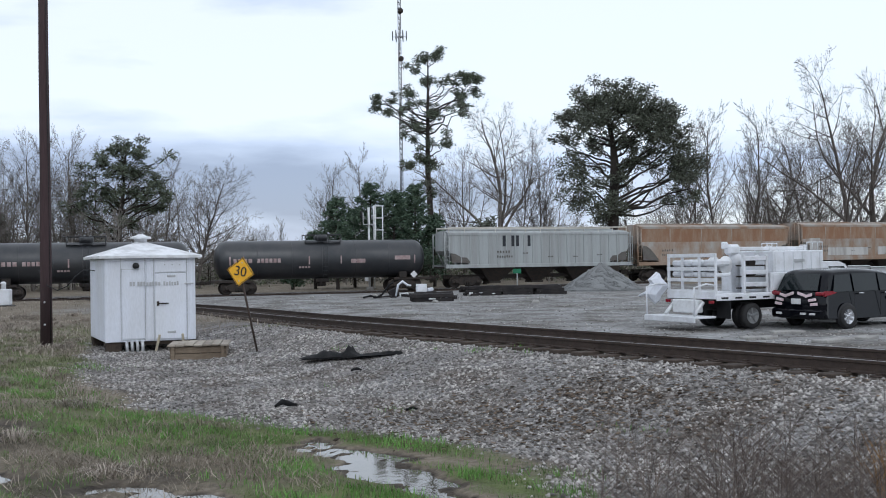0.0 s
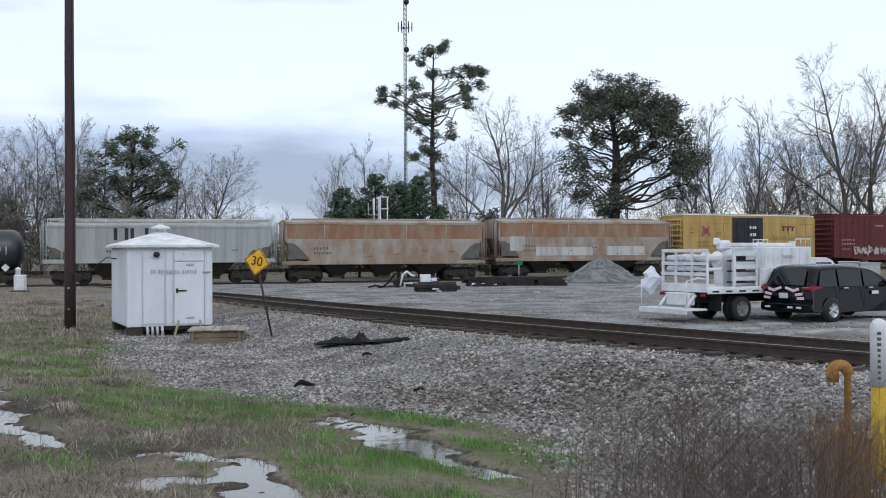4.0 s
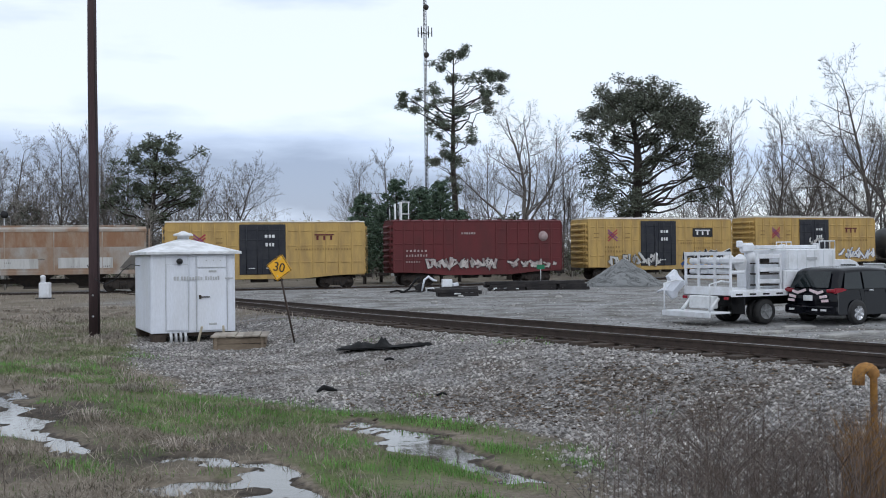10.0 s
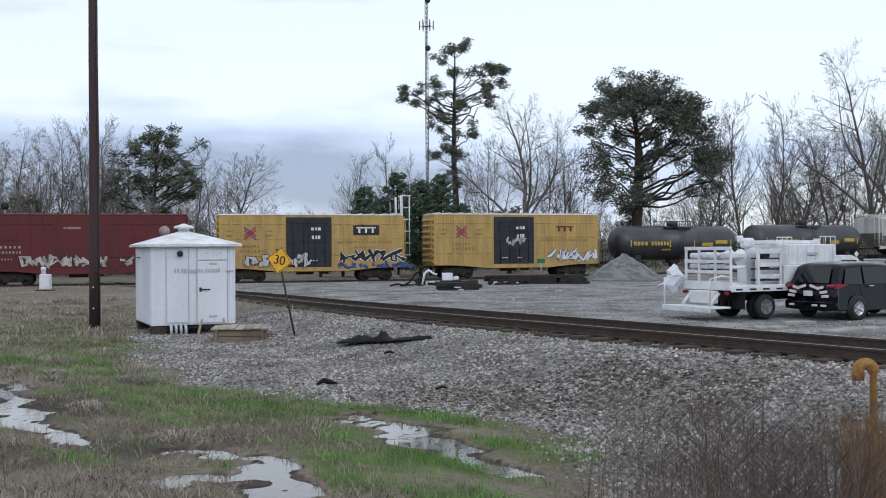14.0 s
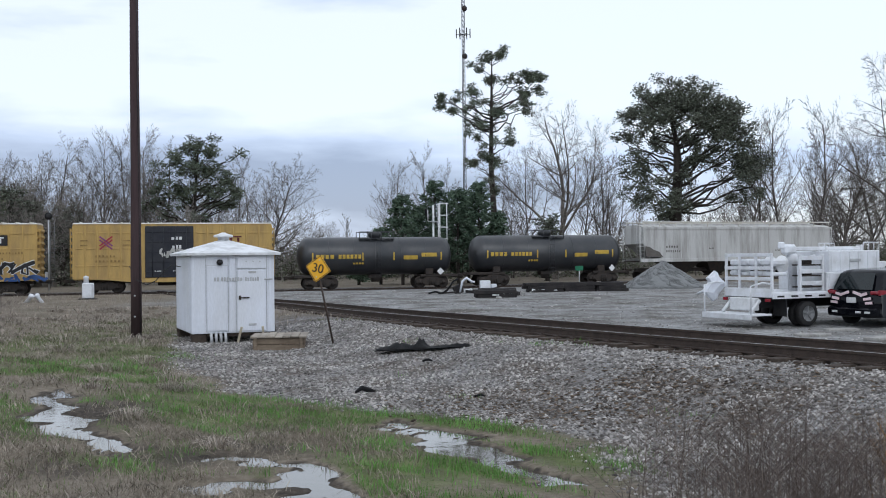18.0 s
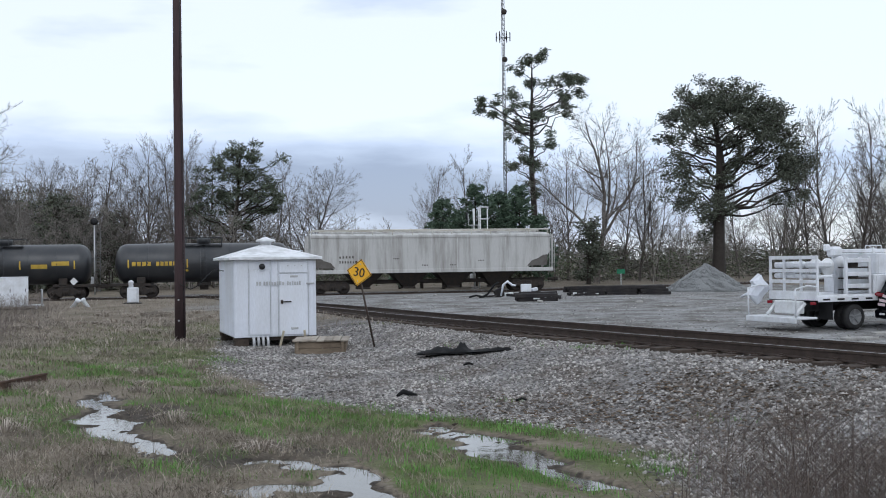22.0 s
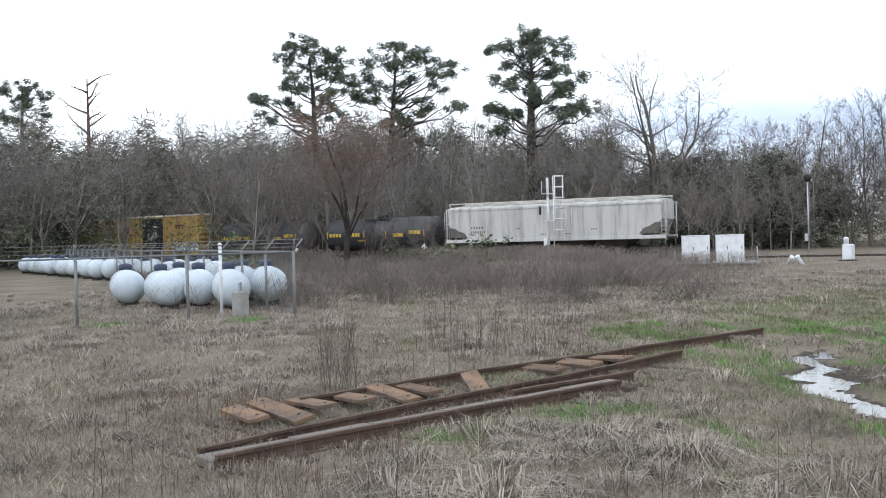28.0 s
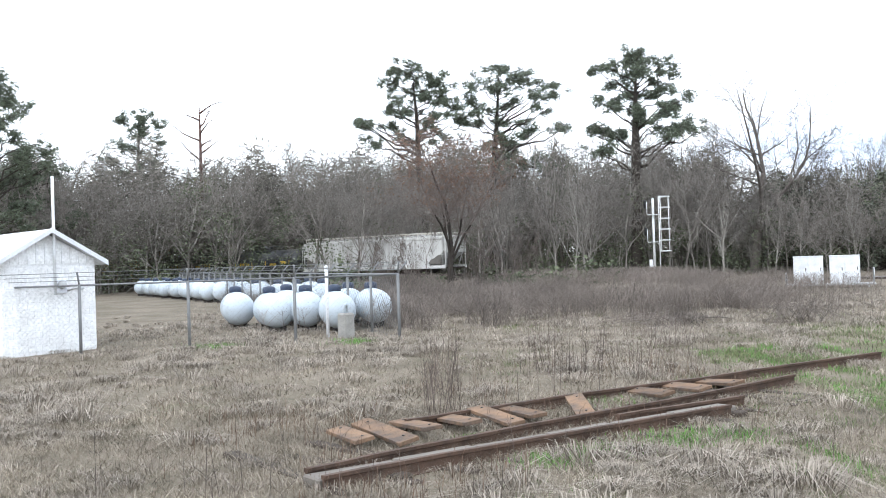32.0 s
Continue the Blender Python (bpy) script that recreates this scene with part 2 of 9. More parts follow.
def leafy(name, color, color2, rough=0.6, patch=0.0, size=0.8):
    """Leaves, needles, stems: one tone per loose piece."""
    m = bpy.data.materials.new(name)
    m.use_nodes = True
    N, L = m.node_tree.nodes, m.node_tree.links
    bsdf = N["Principled BSDF"]
    geo = N.new("ShaderNodeNewGeometry")
    ramp = N.new("ShaderNodeMix")
    ramp.data_type = "RGBA"
    ramp.inputs[6].default_value, ramp.inputs[7].default_value = (*color, 1), (*color2, 1)
    L.new(geo.outputs["Random Per Island"], ramp.inputs[0])
    tone = ramp.outputs[2]
    if patch:
        noise = N.new("ShaderNodeTexNoise")
        noise.inputs["Scale"].default_value, noise.inputs["Detail"].default_value = size, 5
        L.new(geo.outputs["Position"], noise.inputs["Vector"])
        span = N.new("ShaderNodeMapRange")
        span.inputs[1].default_value, span.inputs[2].default_value, span.inputs[3].default_value, span.inputs[4].default_value = 0.35, 0.65, 1 - patch, 1 + 0.35 * patch
        L.new(noise.outputs[0], span.inputs[0])
        mul = N.new("ShaderNodeMix")
        mul.data_type, mul.blend_type = "RGBA", "MULTIPLY"
        mul.inputs[0].default_value = 1.0
        L.new(tone, mul.inputs[6])
        L.new(span.outputs[0], mul.inputs[7])
        tone = mul.outputs[2]
    L.new(tone, bsdf.inputs["Base Color"])
    bsdf.inputs["Roughness"].default_value = rough
    bsdf.inputs["Specular IOR Level"].default_value = 0.2
    return m


M = {
    "white": mat("white_paint", (0.70, 0.725, 0.79), 0.5, (0.55, 0.55, 0.54), 1.2, 30, 0.06, amount=0.3, stretch=(1, 1, 0.25)),
    "white_roof": mat("white_roof_paint", (0.76, 0.77, 0.79), 0.6, (0.42, 0.42, 0.42), 2.5, 20, 0.1, amount=0.6),
    "white_clean": mat("white_enamel", (0.72, 0.735, 0.77), 0.4, (0.50, 0.50, 0.50), 2, 30, 0.03, amount=0.55),
    "brick_white": mat("whitewashed_masonry", (0.86, 0.87, 0.89), 0.8, (0.58, 0.57, 0.56), 1.6, 14, 0.5, amount=0.35, grain=0.7),
    "pole": mat("creosoted_wood", (0.055, 0.034, 0.036), 0.8, (0.03, 0.02, 0.02), 2, 25, 0.4, stretch=(1, 1, 0.1), grain=0.7),
    "timber": mat("weathered_timber", (0.19, 0.17, 0.15), 0.85, (0.10, 0.085, 0.072), 3, 30, 0.4, stretch=(1, 0.2, 1), tint=0.25, grain=0.7),
    "timber_brown": mat("brown_weathered_plank", (0.21, 0.165, 0.12), 0.85, (0.10, 0.075, 0.055), 3, 30, 0.4, stretch=(0.3, 1, 1), tint=0.3, grain=0.7),
    "plank_pale": mat("pale_weathered_plank", (0.34, 0.30, 0.25), 0.85, (0.17, 0.14, 0.11), 3, 30, 0.4, stretch=(1, 0.3, 1), tint=0.35, grain=0.7),
    "heap": mat("grey_stone_heap", (0.22, 0.225, 0.225), 0.9, (0.17, 0.172, 0.172), 9, 40, 0.6, amount=0.5, grain=0.7),
    "tie": mat("old_tie_wood", (0.075, 0.058, 0.047), 0.9, (0.035, 0.028, 0.024), 3, 30, 0.5, tint=0.3, grain=0.7),
    "rust_wood": mat("rust_stained_board", (0.20, 0.125, 0.078), 0.85, (0.085, 0.066, 0.055), 2, 30, 0.4, tint=0.6, grain=0.8, amount=0.9),
    "rail": mat("rusty_rail_steel", (0.075, 0.056, 0.047), 0.6, (0.04, 0.032, 0.028), 5, 60, 0.2, metal=0.35, grain=0.7),
    "rail_old": mat("heavily_rusted_rail", (0.105, 0.066, 0.048), 0.8, (0.045, 0.033, 0.027), 4, 50, 0.4, metal=0.15, grain=0.7),
    "railhead": mat("worn_rail_head", (0.32, 0.30, 0.29), 0.35, (0.16, 0.13, 0.12), 5, 60, 0.05, metal=0.8),
    "yellow_sign": mat("yellow_sign_face", (0.80, 0.42, 0.02), 0.45, (0.6, 0.3, 0.02), 6, 30, 0.02, amount=0.4),
    "black": mat("black_paint", (0.018, 0.018, 0.02), 0.5, (0.03, 0.03, 0.03), 4, 40, 0.05),
    "rubber": mat("tyre_rubber", (0.022, 0.022, 0.024), 0.8, (0.04, 0.038, 0.035), 5, 40, 0.2),
    "steel_dark": mat("dark_running_gear", (0.030, 0.026, 0.024), 0.75, (0.055, 0.040, 0.03), 4, 30, 0.3),
    "galv": mat("galvanised_steel", (0.50, 0.51, 0.52), 0.45, (0.36, 0.36, 0.36), 4, 40, 0.05, metal=0.5),
    "galv_dull": mat("dull_galvanised_steel", (0.22, 0.225, 0.23), 0.6, (0.15, 0.15, 0.15), 4, 40, 0.05, metal=0.3),
    "tie_black": mat("creosote_black_timber", (0.018, 0.016, 0.017), 0.8, (0.04, 0.035, 0.033), 3, 30, 0.4, tint=0.3, grain=0.7),
    "mark_faded": mat("faded_stencil", (0.24, 0.155, 0.055), 0.6, (0.40, 0.27, 0.09), 3, 30, 0.02),
    "mark_cream": mat("dirty_cream_spray_paint", (0.52, 0.48, 0.45), 0.6, (0.20, 0.13, 0.13), 2.5, 30, 0.02, amount=0.8),
    "mark_dull": mat("dull_white_stencil", (0.38, 0.30, 0.29), 0.6, (0.20, 0.12, 0.12), 3, 30, 0.02),
    "alu": mat("aluminium_paint", (0.72, 0.73, 0.74), 0.4, (0.55, 0.55, 0.55), 4, 40, 0.05, metal=0.2),
    "box_yellow": mat("boxcar_yellow", (0.47, 0.315, 0.105), 0.6, (0.29, 0.195, 0.085), 1.1, 20, 0.08, amount=0.65, stretch=(1.6, 1, 0.35)),
    "box_red": mat("boxcar_oxide_red", (0.115, 0.022, 0.024), 0.6, (0.075, 0.022, 0.022), 0.8, 20, 0.08, amount=0.6, stretch=(1, 1, 0.4)),
    "box_door": mat("boxcar_black_door", (0.020, 0.022, 0.030), 0.55, (0.04, 0.04, 0.045), 1.5, 20, 0.08),
    "roof_white": mat("galvanised_car_roof", (0.62, 0.60, 0.55), 0.55, (0.42, 0.36, 0.28), 1.2, 20, 0.08, amount=0.6),
    "hop_grey": mat("hopper_light_grey", (0.50, 0.495, 0.48), 0.6, (0.20, 0.18, 0.16), 0.8, 18, 0.08, amount=0.75, stretch=(2.0, 1, 0.22), lo=0.46, hi=0.70),
    "hop_nw": mat("hopper_dull_grey", (0.36, 0.38, 0.38), 0.65, (0.25, 0.25, 0.24), 0.7, 18, 0.08, amount=0.6, stretch=(2.2, 1, 0.15)),
    "hop_rust": mat("hopper_rusted_paint", (0.36, 0.34, 0.31), 0.8, (0.27, 0.175, 0.115), 0.55, 16, 0.15, amount=0.9, stretch=(1.1, 1, 0.6), lo=0.38, hi=0.58),
    "hop_rust_top": mat("hopper_bare_rust", (0.245, 0.135, 0.08), 0.85, (0.31, 0.235, 0.175), 0.8, 16, 0.2, amount=0.8, stretch=(1.6, 1, 0.5)),
    "tank_black": mat("tank_car_black", (0.022, 0.024, 0.028), 0.38, (0.045, 0.044, 0.044), 0.7, 16, 0.03, amount=0.7, spec=0.6),
    "mark_yellow": mat("yellow_stencil", (0.50, 0.34, 0.05), 0.5, (0.30, 0.20, 0.04), 3, 30, 0.02),
    "mark_white": mat("white_stencil", (0.72, 0.72, 0.72), 0.55, (0.5, 0.5, 0.5), 3, 30, 0.02),
    "stripe_pink": mat("pink_white_reflective_tape", (0.80, 0.66, 0.68), 0.4, (0.72, 0.50, 0.55), 3, 30, 0.02),
    "mark_red": mat("red_stencil", (0.38, 0.05, 0.06), 0.55, (0.28, 0.05, 0.07), 3, 30, 0.02),
    "mark_blue": mat("blue_stencil", (0.03, 0.07, 0.22), 0.55, (0.05, 0.1, 0.2), 3, 30, 0.02),
    "mark_violet": mat("violet_stencil", (0.22, 0.07, 0.19), 0.55, (0.3, 0.1, 0.1), 3, 30, 0.02),
    "suv": mat("black_car_paint", (0.003, 0.0035, 0.006), 0.10, (0.005, 0.005, 0.008), 2, 30, 0.0, spec=0.25),
    "glass_dark": mat("tinted_glass", (0.010, 0.014, 0.016), 0.06, (0.015, 0.02, 0.02), 2, 30, 0.0, spec=0.4),
    "lamp_red": mat("red_lamp_lens", (0.22, 0.010, 0.02), 0.2, (0.25, 0.01, 0.02), 4, 30, 0.0, spec=0.6),
    "chrome": mat("bright_alloy", (0.62, 0.63, 0.65), 0.22, (0.5, 0.5, 0.52), 4, 30, 0.0, metal=0.9),
    "orange": mat("orange_rusty_pipe", (0.40, 0.21, 0.06), 0.8, (0.16, 0.075, 0.03), 14, 30, 0.3, grain=0.7),
    "post_yellow": mat("yellow_marker_post", (0.62, 0.40, 0.03), 0.6, (0.4, 0.25, 0.03), 4, 30, 0.1),
    "tarp": mat("black_rubber_sheet", (0.008, 0.008, 0.009), 0.9, (0.025, 0.025, 0.025), 5, 40, 0.3, grain=0.7),
    "tank_silver": mat("propane_tank_paint", (0.52, 0.585, 0.65), 0.35, (0.40, 0.42, 0.44), 1.2, 25, 0.0, amount=0.5, grain=0.1),
    "cap_blue": mat("dark_blue_dome_lid", (0.045, 0.06, 0.10), 0.5, (0.03, 0.035, 0.05), 3, 30, 0.05),
    "green_sign": mat("green_sign_face", (0.02, 0.16, 0.08), 0.5, (0.02, 0.11, 0.06), 5, 30, 0.02),
    "pale_wood": mat("pale_new_lumber", (0.56, 0.50, 0.38), 0.7, (0.45, 0.40, 0.3), 6, 40, 0.1),
    # dark grey for the painted-in shade at hopper ends, and for stencil print
    "shade_and_print": mat("shade_and_print_grey", (0.13, 0.12, 0.11), 0.8, (0.08, 0.07, 0.06), 2, 20, 0.1),
    "concrete": mat("grey_concrete", (0.34, 0.33, 0.31), 0.85, (0.22, 0.21, 0.2), 3, 30, 0.3, grain=0.7),
    "bark": mat("grey_brown_bark", (0.15, 0.132, 0.118), 0.9, (0.06, 0.05, 0.045), 3, 20, 0.3, tint=0.3, grain=0.7),
    "bark_dark": mat("dark_bark", (0.05, 0.042, 0.036), 0.9, (0.03, 0.025, 0.022), 3, 20, 0.3, tint=0.3, grain=0.7),
    "twig_red": mat("reddish_twigs", (0.175, 0.145, 0.13), 0.9, (0.10, 0.08, 0.07), 3, 20, 0.0, tint=0.3),
    "bark_pale": mat("pale_sycamore_bark", (0.34, 0.32, 0.29), 0.85, (0.18, 0.165, 0.15), 2, 20, 0.1, tint=0.2),
    "leaf_vine": leafy("yellow_green_vine_leaves", (0.10, 0.11, 0.045), (0.20, 0.215, 0.09), 0.7),
    "snag": mat("dead_red_wood", (0.15, 0.085, 0.072), 0.9, (0.08, 0.05, 0.045), 3, 20, 0.1, tint=0.2),
    "stone": leafy("crushed_stone", (0.085, 0.077, 0.070), (0.56, 0.53, 0.50), 0.85, 0.42, 0.7),
    "chips": leafy("brown_wood_chips", (0.05, 0.038, 0.03), (0.22, 0.165, 0.12), 0.9, 0.3, 1.0),
    "stone_fine": leafy("grey_aggregate", (0.17, 0.175, 0.175), (0.29, 0.295, 0.295), 0.85),
    "grass_green": leafy("fresh_grass", (0.10, 0.22, 0.045), (0.20, 0.38, 0.10), 0.6, 0.3, 1.5),
    "grass_olive": leafy("olive_grass", (0.105, 0.150, 0.055), (0.20, 0.255, 0.105), 0.7, 0.45, 1.2),
    "grass_field": leafy("dull_field_grass", (0.125, 0.138, 0.072), (0.22, 0.235, 0.13), 0.7, 0.4, 1.0),
    "grass_tuft": leafy("pale_dead_grass", (0.28, 0.24, 0.20), (0.46, 0.405, 0.345), 0.8, 0.35, 1.0),
    "grass_dry": leafy("dry_grass", (0.15, 0.126, 0.096), (0.42, 0.365, 0.295), 0.8, 0.4, 0.9),
    "weed_rust": leafy("rust_brown_weeds", (0.095, 0.062, 0.045), (0.21, 0.145, 0.105), 0.9, 0.3, 1.0),
    "weed": leafy("brown_weed_stems", (0.07, 0.055, 0.049), (0.20, 0.16, 0.135), 0.9, 0.3, 1.2),
    "rust_grass": leafy("orange_dead_grass", (0.17, 0.09, 0.03), (0.30, 0.17, 0.07), 0.85),
    "leaf_oak": leafy("evergreen_oak_leaves", (0.058, 0.067, 0.050), (0.155, 0.168, 0.126), 0.55),
    "leaf_pine": leafy("pine_needles", (0.065, 0.080, 0.057), (0.155, 0.18, 0.125), 0.6),
    "leaf_young": leafy("young_pine_needles", (0.044, 0.074, 0.050), (0.12, 0.165, 0.11), 0.6),
    "leaf_red": leafy("withered_red_leaves", (0.17, 0.10, 0.07), (0.27, 0.17, 0.12), 0.8),
    "wood_far": leafy("far_bare_twigs", (0.135, 0.122, 0.110), (0.32, 0.295, 0.268), 0.95),
    "bramble": leafy("purple_brown_bramble", (0.13, 0.11, 0.10), (0.31, 0.268, 0.235), 0.95, 0.4, 0.3),
    "wood_near": leafy("bare_thicket", (0.125, 0.118, 0.102), (0.30, 0.280, 0.244), 0.95, 0.45, 0.10),
    "shrub": leafy("evergreen_shrub", (0.07, 0.084, 0.052), (0.17, 0.188, 0.12), 0.8, 0.3, 0.15),
}

# ---- tracks and ground ----
NORMAL, ALONG, LINE = Vector((-0.2756, 0.9613, 0)), Vector((-0.9613, -0.2756, 0)), 80.0   # the main line, seen from the eye


def arc(k, radius, reach):
    """Sideways shift after k metres of a curve that runs straight on past its reach."""
    k = np.maximum(k, 0)
    far = np.maximum(k - reach, 0)
    return (k - far) ** 2 / (2 * radius) + far * reach / radius


def bend(s):
    """How far the main line has borne away at s metres along it, to the west and to the east."""
    s = np.asarray(s, float)
    return arc(s - 12.0, 330.0, 110.0) + arc(-18.0 - s, 250.0, 70.0)


def climb(s):
    """The line's rise towards the east."""
    return 0.011 * np.clip(-20.0 - np.asarray(s, float), 0, 70)


def heading(s):
    return 16 - math.degrees(math.atan((float(bend(s + 0.5)) - float(bend(s - 0.5)))))


def main_point(s, z=0.0, off=0.0):
    return NORMAL * (LINE + off + float(bend(s))) + ALONG * s + Vector((0, 0, z + float(climb(s))))


def main_offset(x, y):
    """Signed distance from the main line's centre, beyond it positive."""
    return NORMAL.x * x + NORMAL.y * y - LINE - bend(ALONG.x * x + ALONG.y * y)


SPUR = [(16.0, 1.0, 0.85), (12.6, 6.3, 0.85), (9.4, 11.4, 0.84), (6.6, 15.9, 0.82), (4.2, 19.6, 0.80), (1.7, 23.5, 0.78), (-1.6, 29.7, 0.70),
        (-4.3, 36.2, 0.56), (-7.0, 42.9, 0.44), (-10.2, 50.0, 0.32), (-15.2, 60.0, 0.16), (-21.5, 71.0, 0.05), (-27.5, 81.0, 0.0)]


def spline(pts, step):
    """Evenly stepped points along a Catmull-Rom curve."""
    P = [Vector(p) for p in pts]
    P = [2 * P[0] - P[1]] + P + [2 * P[-1] - P[-2]]
    raw = []
    for i in range(1, len(P) - 2):
        a, b, c, d = P[i - 1:i + 3]
        for k in range(24):
            t = k / 24
            raw.append(0.5 * (2 * b + (c - a) * t + (2 * a - 5 * b + 4 * c - d) * t * t + (3 * b - a - 3 * c + d) * t ** 3))
    raw.append(P[-2])
    out, left = [raw[0]], step
    for a, b in zip(raw, raw[1:]):
        while (b - a).length >= left > 0:
            a = a + (b - a).normalized() * left
            out.append(a)
            left = step
        left -= (b - a).length
    return out


SPUR_LINE = spline(SPUR, 0.56)
SPUR_XYZ = np.array([tuple(p) for p in SPUR_LINE])


def smoothstep(a, b, x):
    t = np.clip((x - a) / (b - a), 0, 1)
    return t * t * (3 - 2 * t)


def bumpy(x, y, s, seed=0.0):
    """Cheap smooth relief from a few waves, about -1 to 1."""
    return (np.sin(x * 1.3 / s + seed + 1.7 * np.sin(y * 0.9 / s + seed)) + np.sin(y * 1.7 / s - seed * 2 + 1.3 * np.sin(x * 0.7 / s)) + np.sin((x + y) * 2.9 / s + seed * 3)) / 3


def spur_dist(x, y):
    """Distance to the spur's centre line, its rail height there, and whether the point lies behind it."""
    shape = x.shape
    x, y = x.ravel(), y.ravel()
    best, rail, side = np.full(x.shape, 1e9), np.zeros(x.shape), np.zeros(x.shape)
    for a, b in zip(SPUR_XYZ[:-1:4], SPUR_XYZ[4::4]):
        d = b[:2] - a[:2]
        L = d @ d
        t = np.clip(((x - a[0]) * d[0] + (y - a[1]) * d[1]) / L, 0, 1)
        px, py = a[0] + t * d[0], a[1] + t * d[1]
        q = np.hypot(x - px, y - py)
        s = np.sign((x - a[0]) * d[1] - (y - a[1]) * d[0])
        m = q < best
        best = np.where(m, q, best)
        rail = np.where(m, a[2] + t * (b[2] - a[2]), rail)
        side = np.where(m, s, side)
    return best.reshape(shape), rail.reshape(shape), side.reshape(shape)


GRAVEL_EDGE_Y = [-5, 4, 10.4, 12.2, 14.3, 15.2, 16.7, 18.3, 23.4, 31.0, 45.0, 60.0, 200]
GRAVEL_EDGE_X = [3.4, 2.2, 1.5, 1.2, 0.2, -1.2, -2.8, -4.6, -7.4, -9.5, -13.0, -17.0, -30.0]


# shallow wet channels: points along each, with half widths
STREAMS = [[(-1.35, 14.3, 0.32), (-0.75, 13.6, 0.48), (-0.25, 12.7, 0.41), (0.2, 11.6, 0.30), (0.8, 10.6, 0.27)],
           [(-3.3, 12.05, 0.16), (-2.3, 11.95, 0.27), (-1.85, 11.0, 0.37), (-1.7, 9.4, 0.37)],
           [(-3.1, 10.45, 0.20), (-2.5, 10.75, 0.27), (-1.9, 10.9, 0.30)],
           [(-7.9, 18.6, 0.27), (-7.4, 17.4, 0.32), (-6.8, 16.2, 0.32), (-6.3, 15.0, 0.46), (-5.5, 13.8, 0.41), (-4.5, 12.6, 0.27)]]


def hollow(x, y):
    """1 in the middle of the wet channels, 0 away from them, with a ragged margin."""
    x, y = np.asarray(x, float), np.asarray(y, float)
    u = x + 0.25 * bumpy(x, y, 0.45, 4.0) + 0.12 * bumpy(x, y, 0.17, 2.0)
    v = y + 0.34 * bumpy(x, y, 0.5, 7.0) + 0.15 * bumpy(x, y, 0.2, 5.0)
    best = np.zeros(x.shape)
    for line in STREAMS:
        for (ax, ay, aw), (bx, by, bw) in zip(line, line[1:]):
            dx, dy = bx - ax, by - ay
            t = np.clip(((u - ax) * dx + (v - ay) * dy) / (dx * dx + dy * dy), 0, 1)
            d = np.hypot(u - ax - t * dx, v - ay - t * dy) / (aw + t * (bw - aw))
            best = np.maximum(best, np.exp(-d * d))
    return best


def height(x, y):
    x, y = np.asarray(x, float), np.asarray(y, float)
    d, rail, side = spur_dist(x, y)
    base = 0.05 * bumpy(x, y, 4.0) + 0.03 * bumpy(x, y, 1.3, 2.0)
    lot = np.where(side > 0, smoothstep(0, 6, d), 0) * smoothstep(76, 60, y) * (x > -22) * 0.12
    wide = np.where(side > 0, 3.2, 5.2)
    crown = np.maximum(rail - 0.235, 0.0) * (1 - smoothstep(1.45, wide, d))
    main = main_offset(x, y)
    bed = -0.22 * (1 - smoothstep(1.7, 4.0, np.abs(main))) + climb(ALONG.x * x + ALONG.y * y) * (1 - smoothstep(3.0, 8.0, np.abs(main)))
    az = np.degrees(np.arctan2(-x, y))
    r = np.hypot(x, y)
    bank = 0.50 * smoothstep(27, 36, az) * smoothstep(40, 56, r) * (1 - smoothstep(-6, -3, main)) * (1 - smoothstep(50, 57, az))
    rough = base * (1 - smoothstep(70, 76, r)) * (1 - 0.7 * smoothstep(3.0, 1.5, d))
    wet = hollow(x, y)
    near = wet ** 0.1
    old = smoothstep(-13, -11.6, x) * smoothstep(-6.8, -7.8, x) * smoothstep(4.5, 6, y) * smoothstep(23, 20, y)
    rough = rough * (1 - 0.9 * old)
    rough = rough * (1 - near) + 0.02 * near - 0.095 * wet * (1 + 0.42 * bumpy(x, y, 0.4, 4.0) + 0.38 * bumpy(x, y, 0.13, 1.0))
    rough = rough + 0.035 * bumpy(x, y, 0.55, 2.0) * (1 - near) * (1 - 0.8 * old) * (1 - smoothstep(22, 30, r)) * (1 - smoothstep(0.5, 1.5, x - np.interp(y, GRAVEL_EDGE_Y, GRAVEL_EDGE_X)))
    return rough + np.maximum(lot, crown) + bank + bed * (r < 400)


def ground_z(x, y):
    return float(height(np.array([x]), np.array([y]))[0])


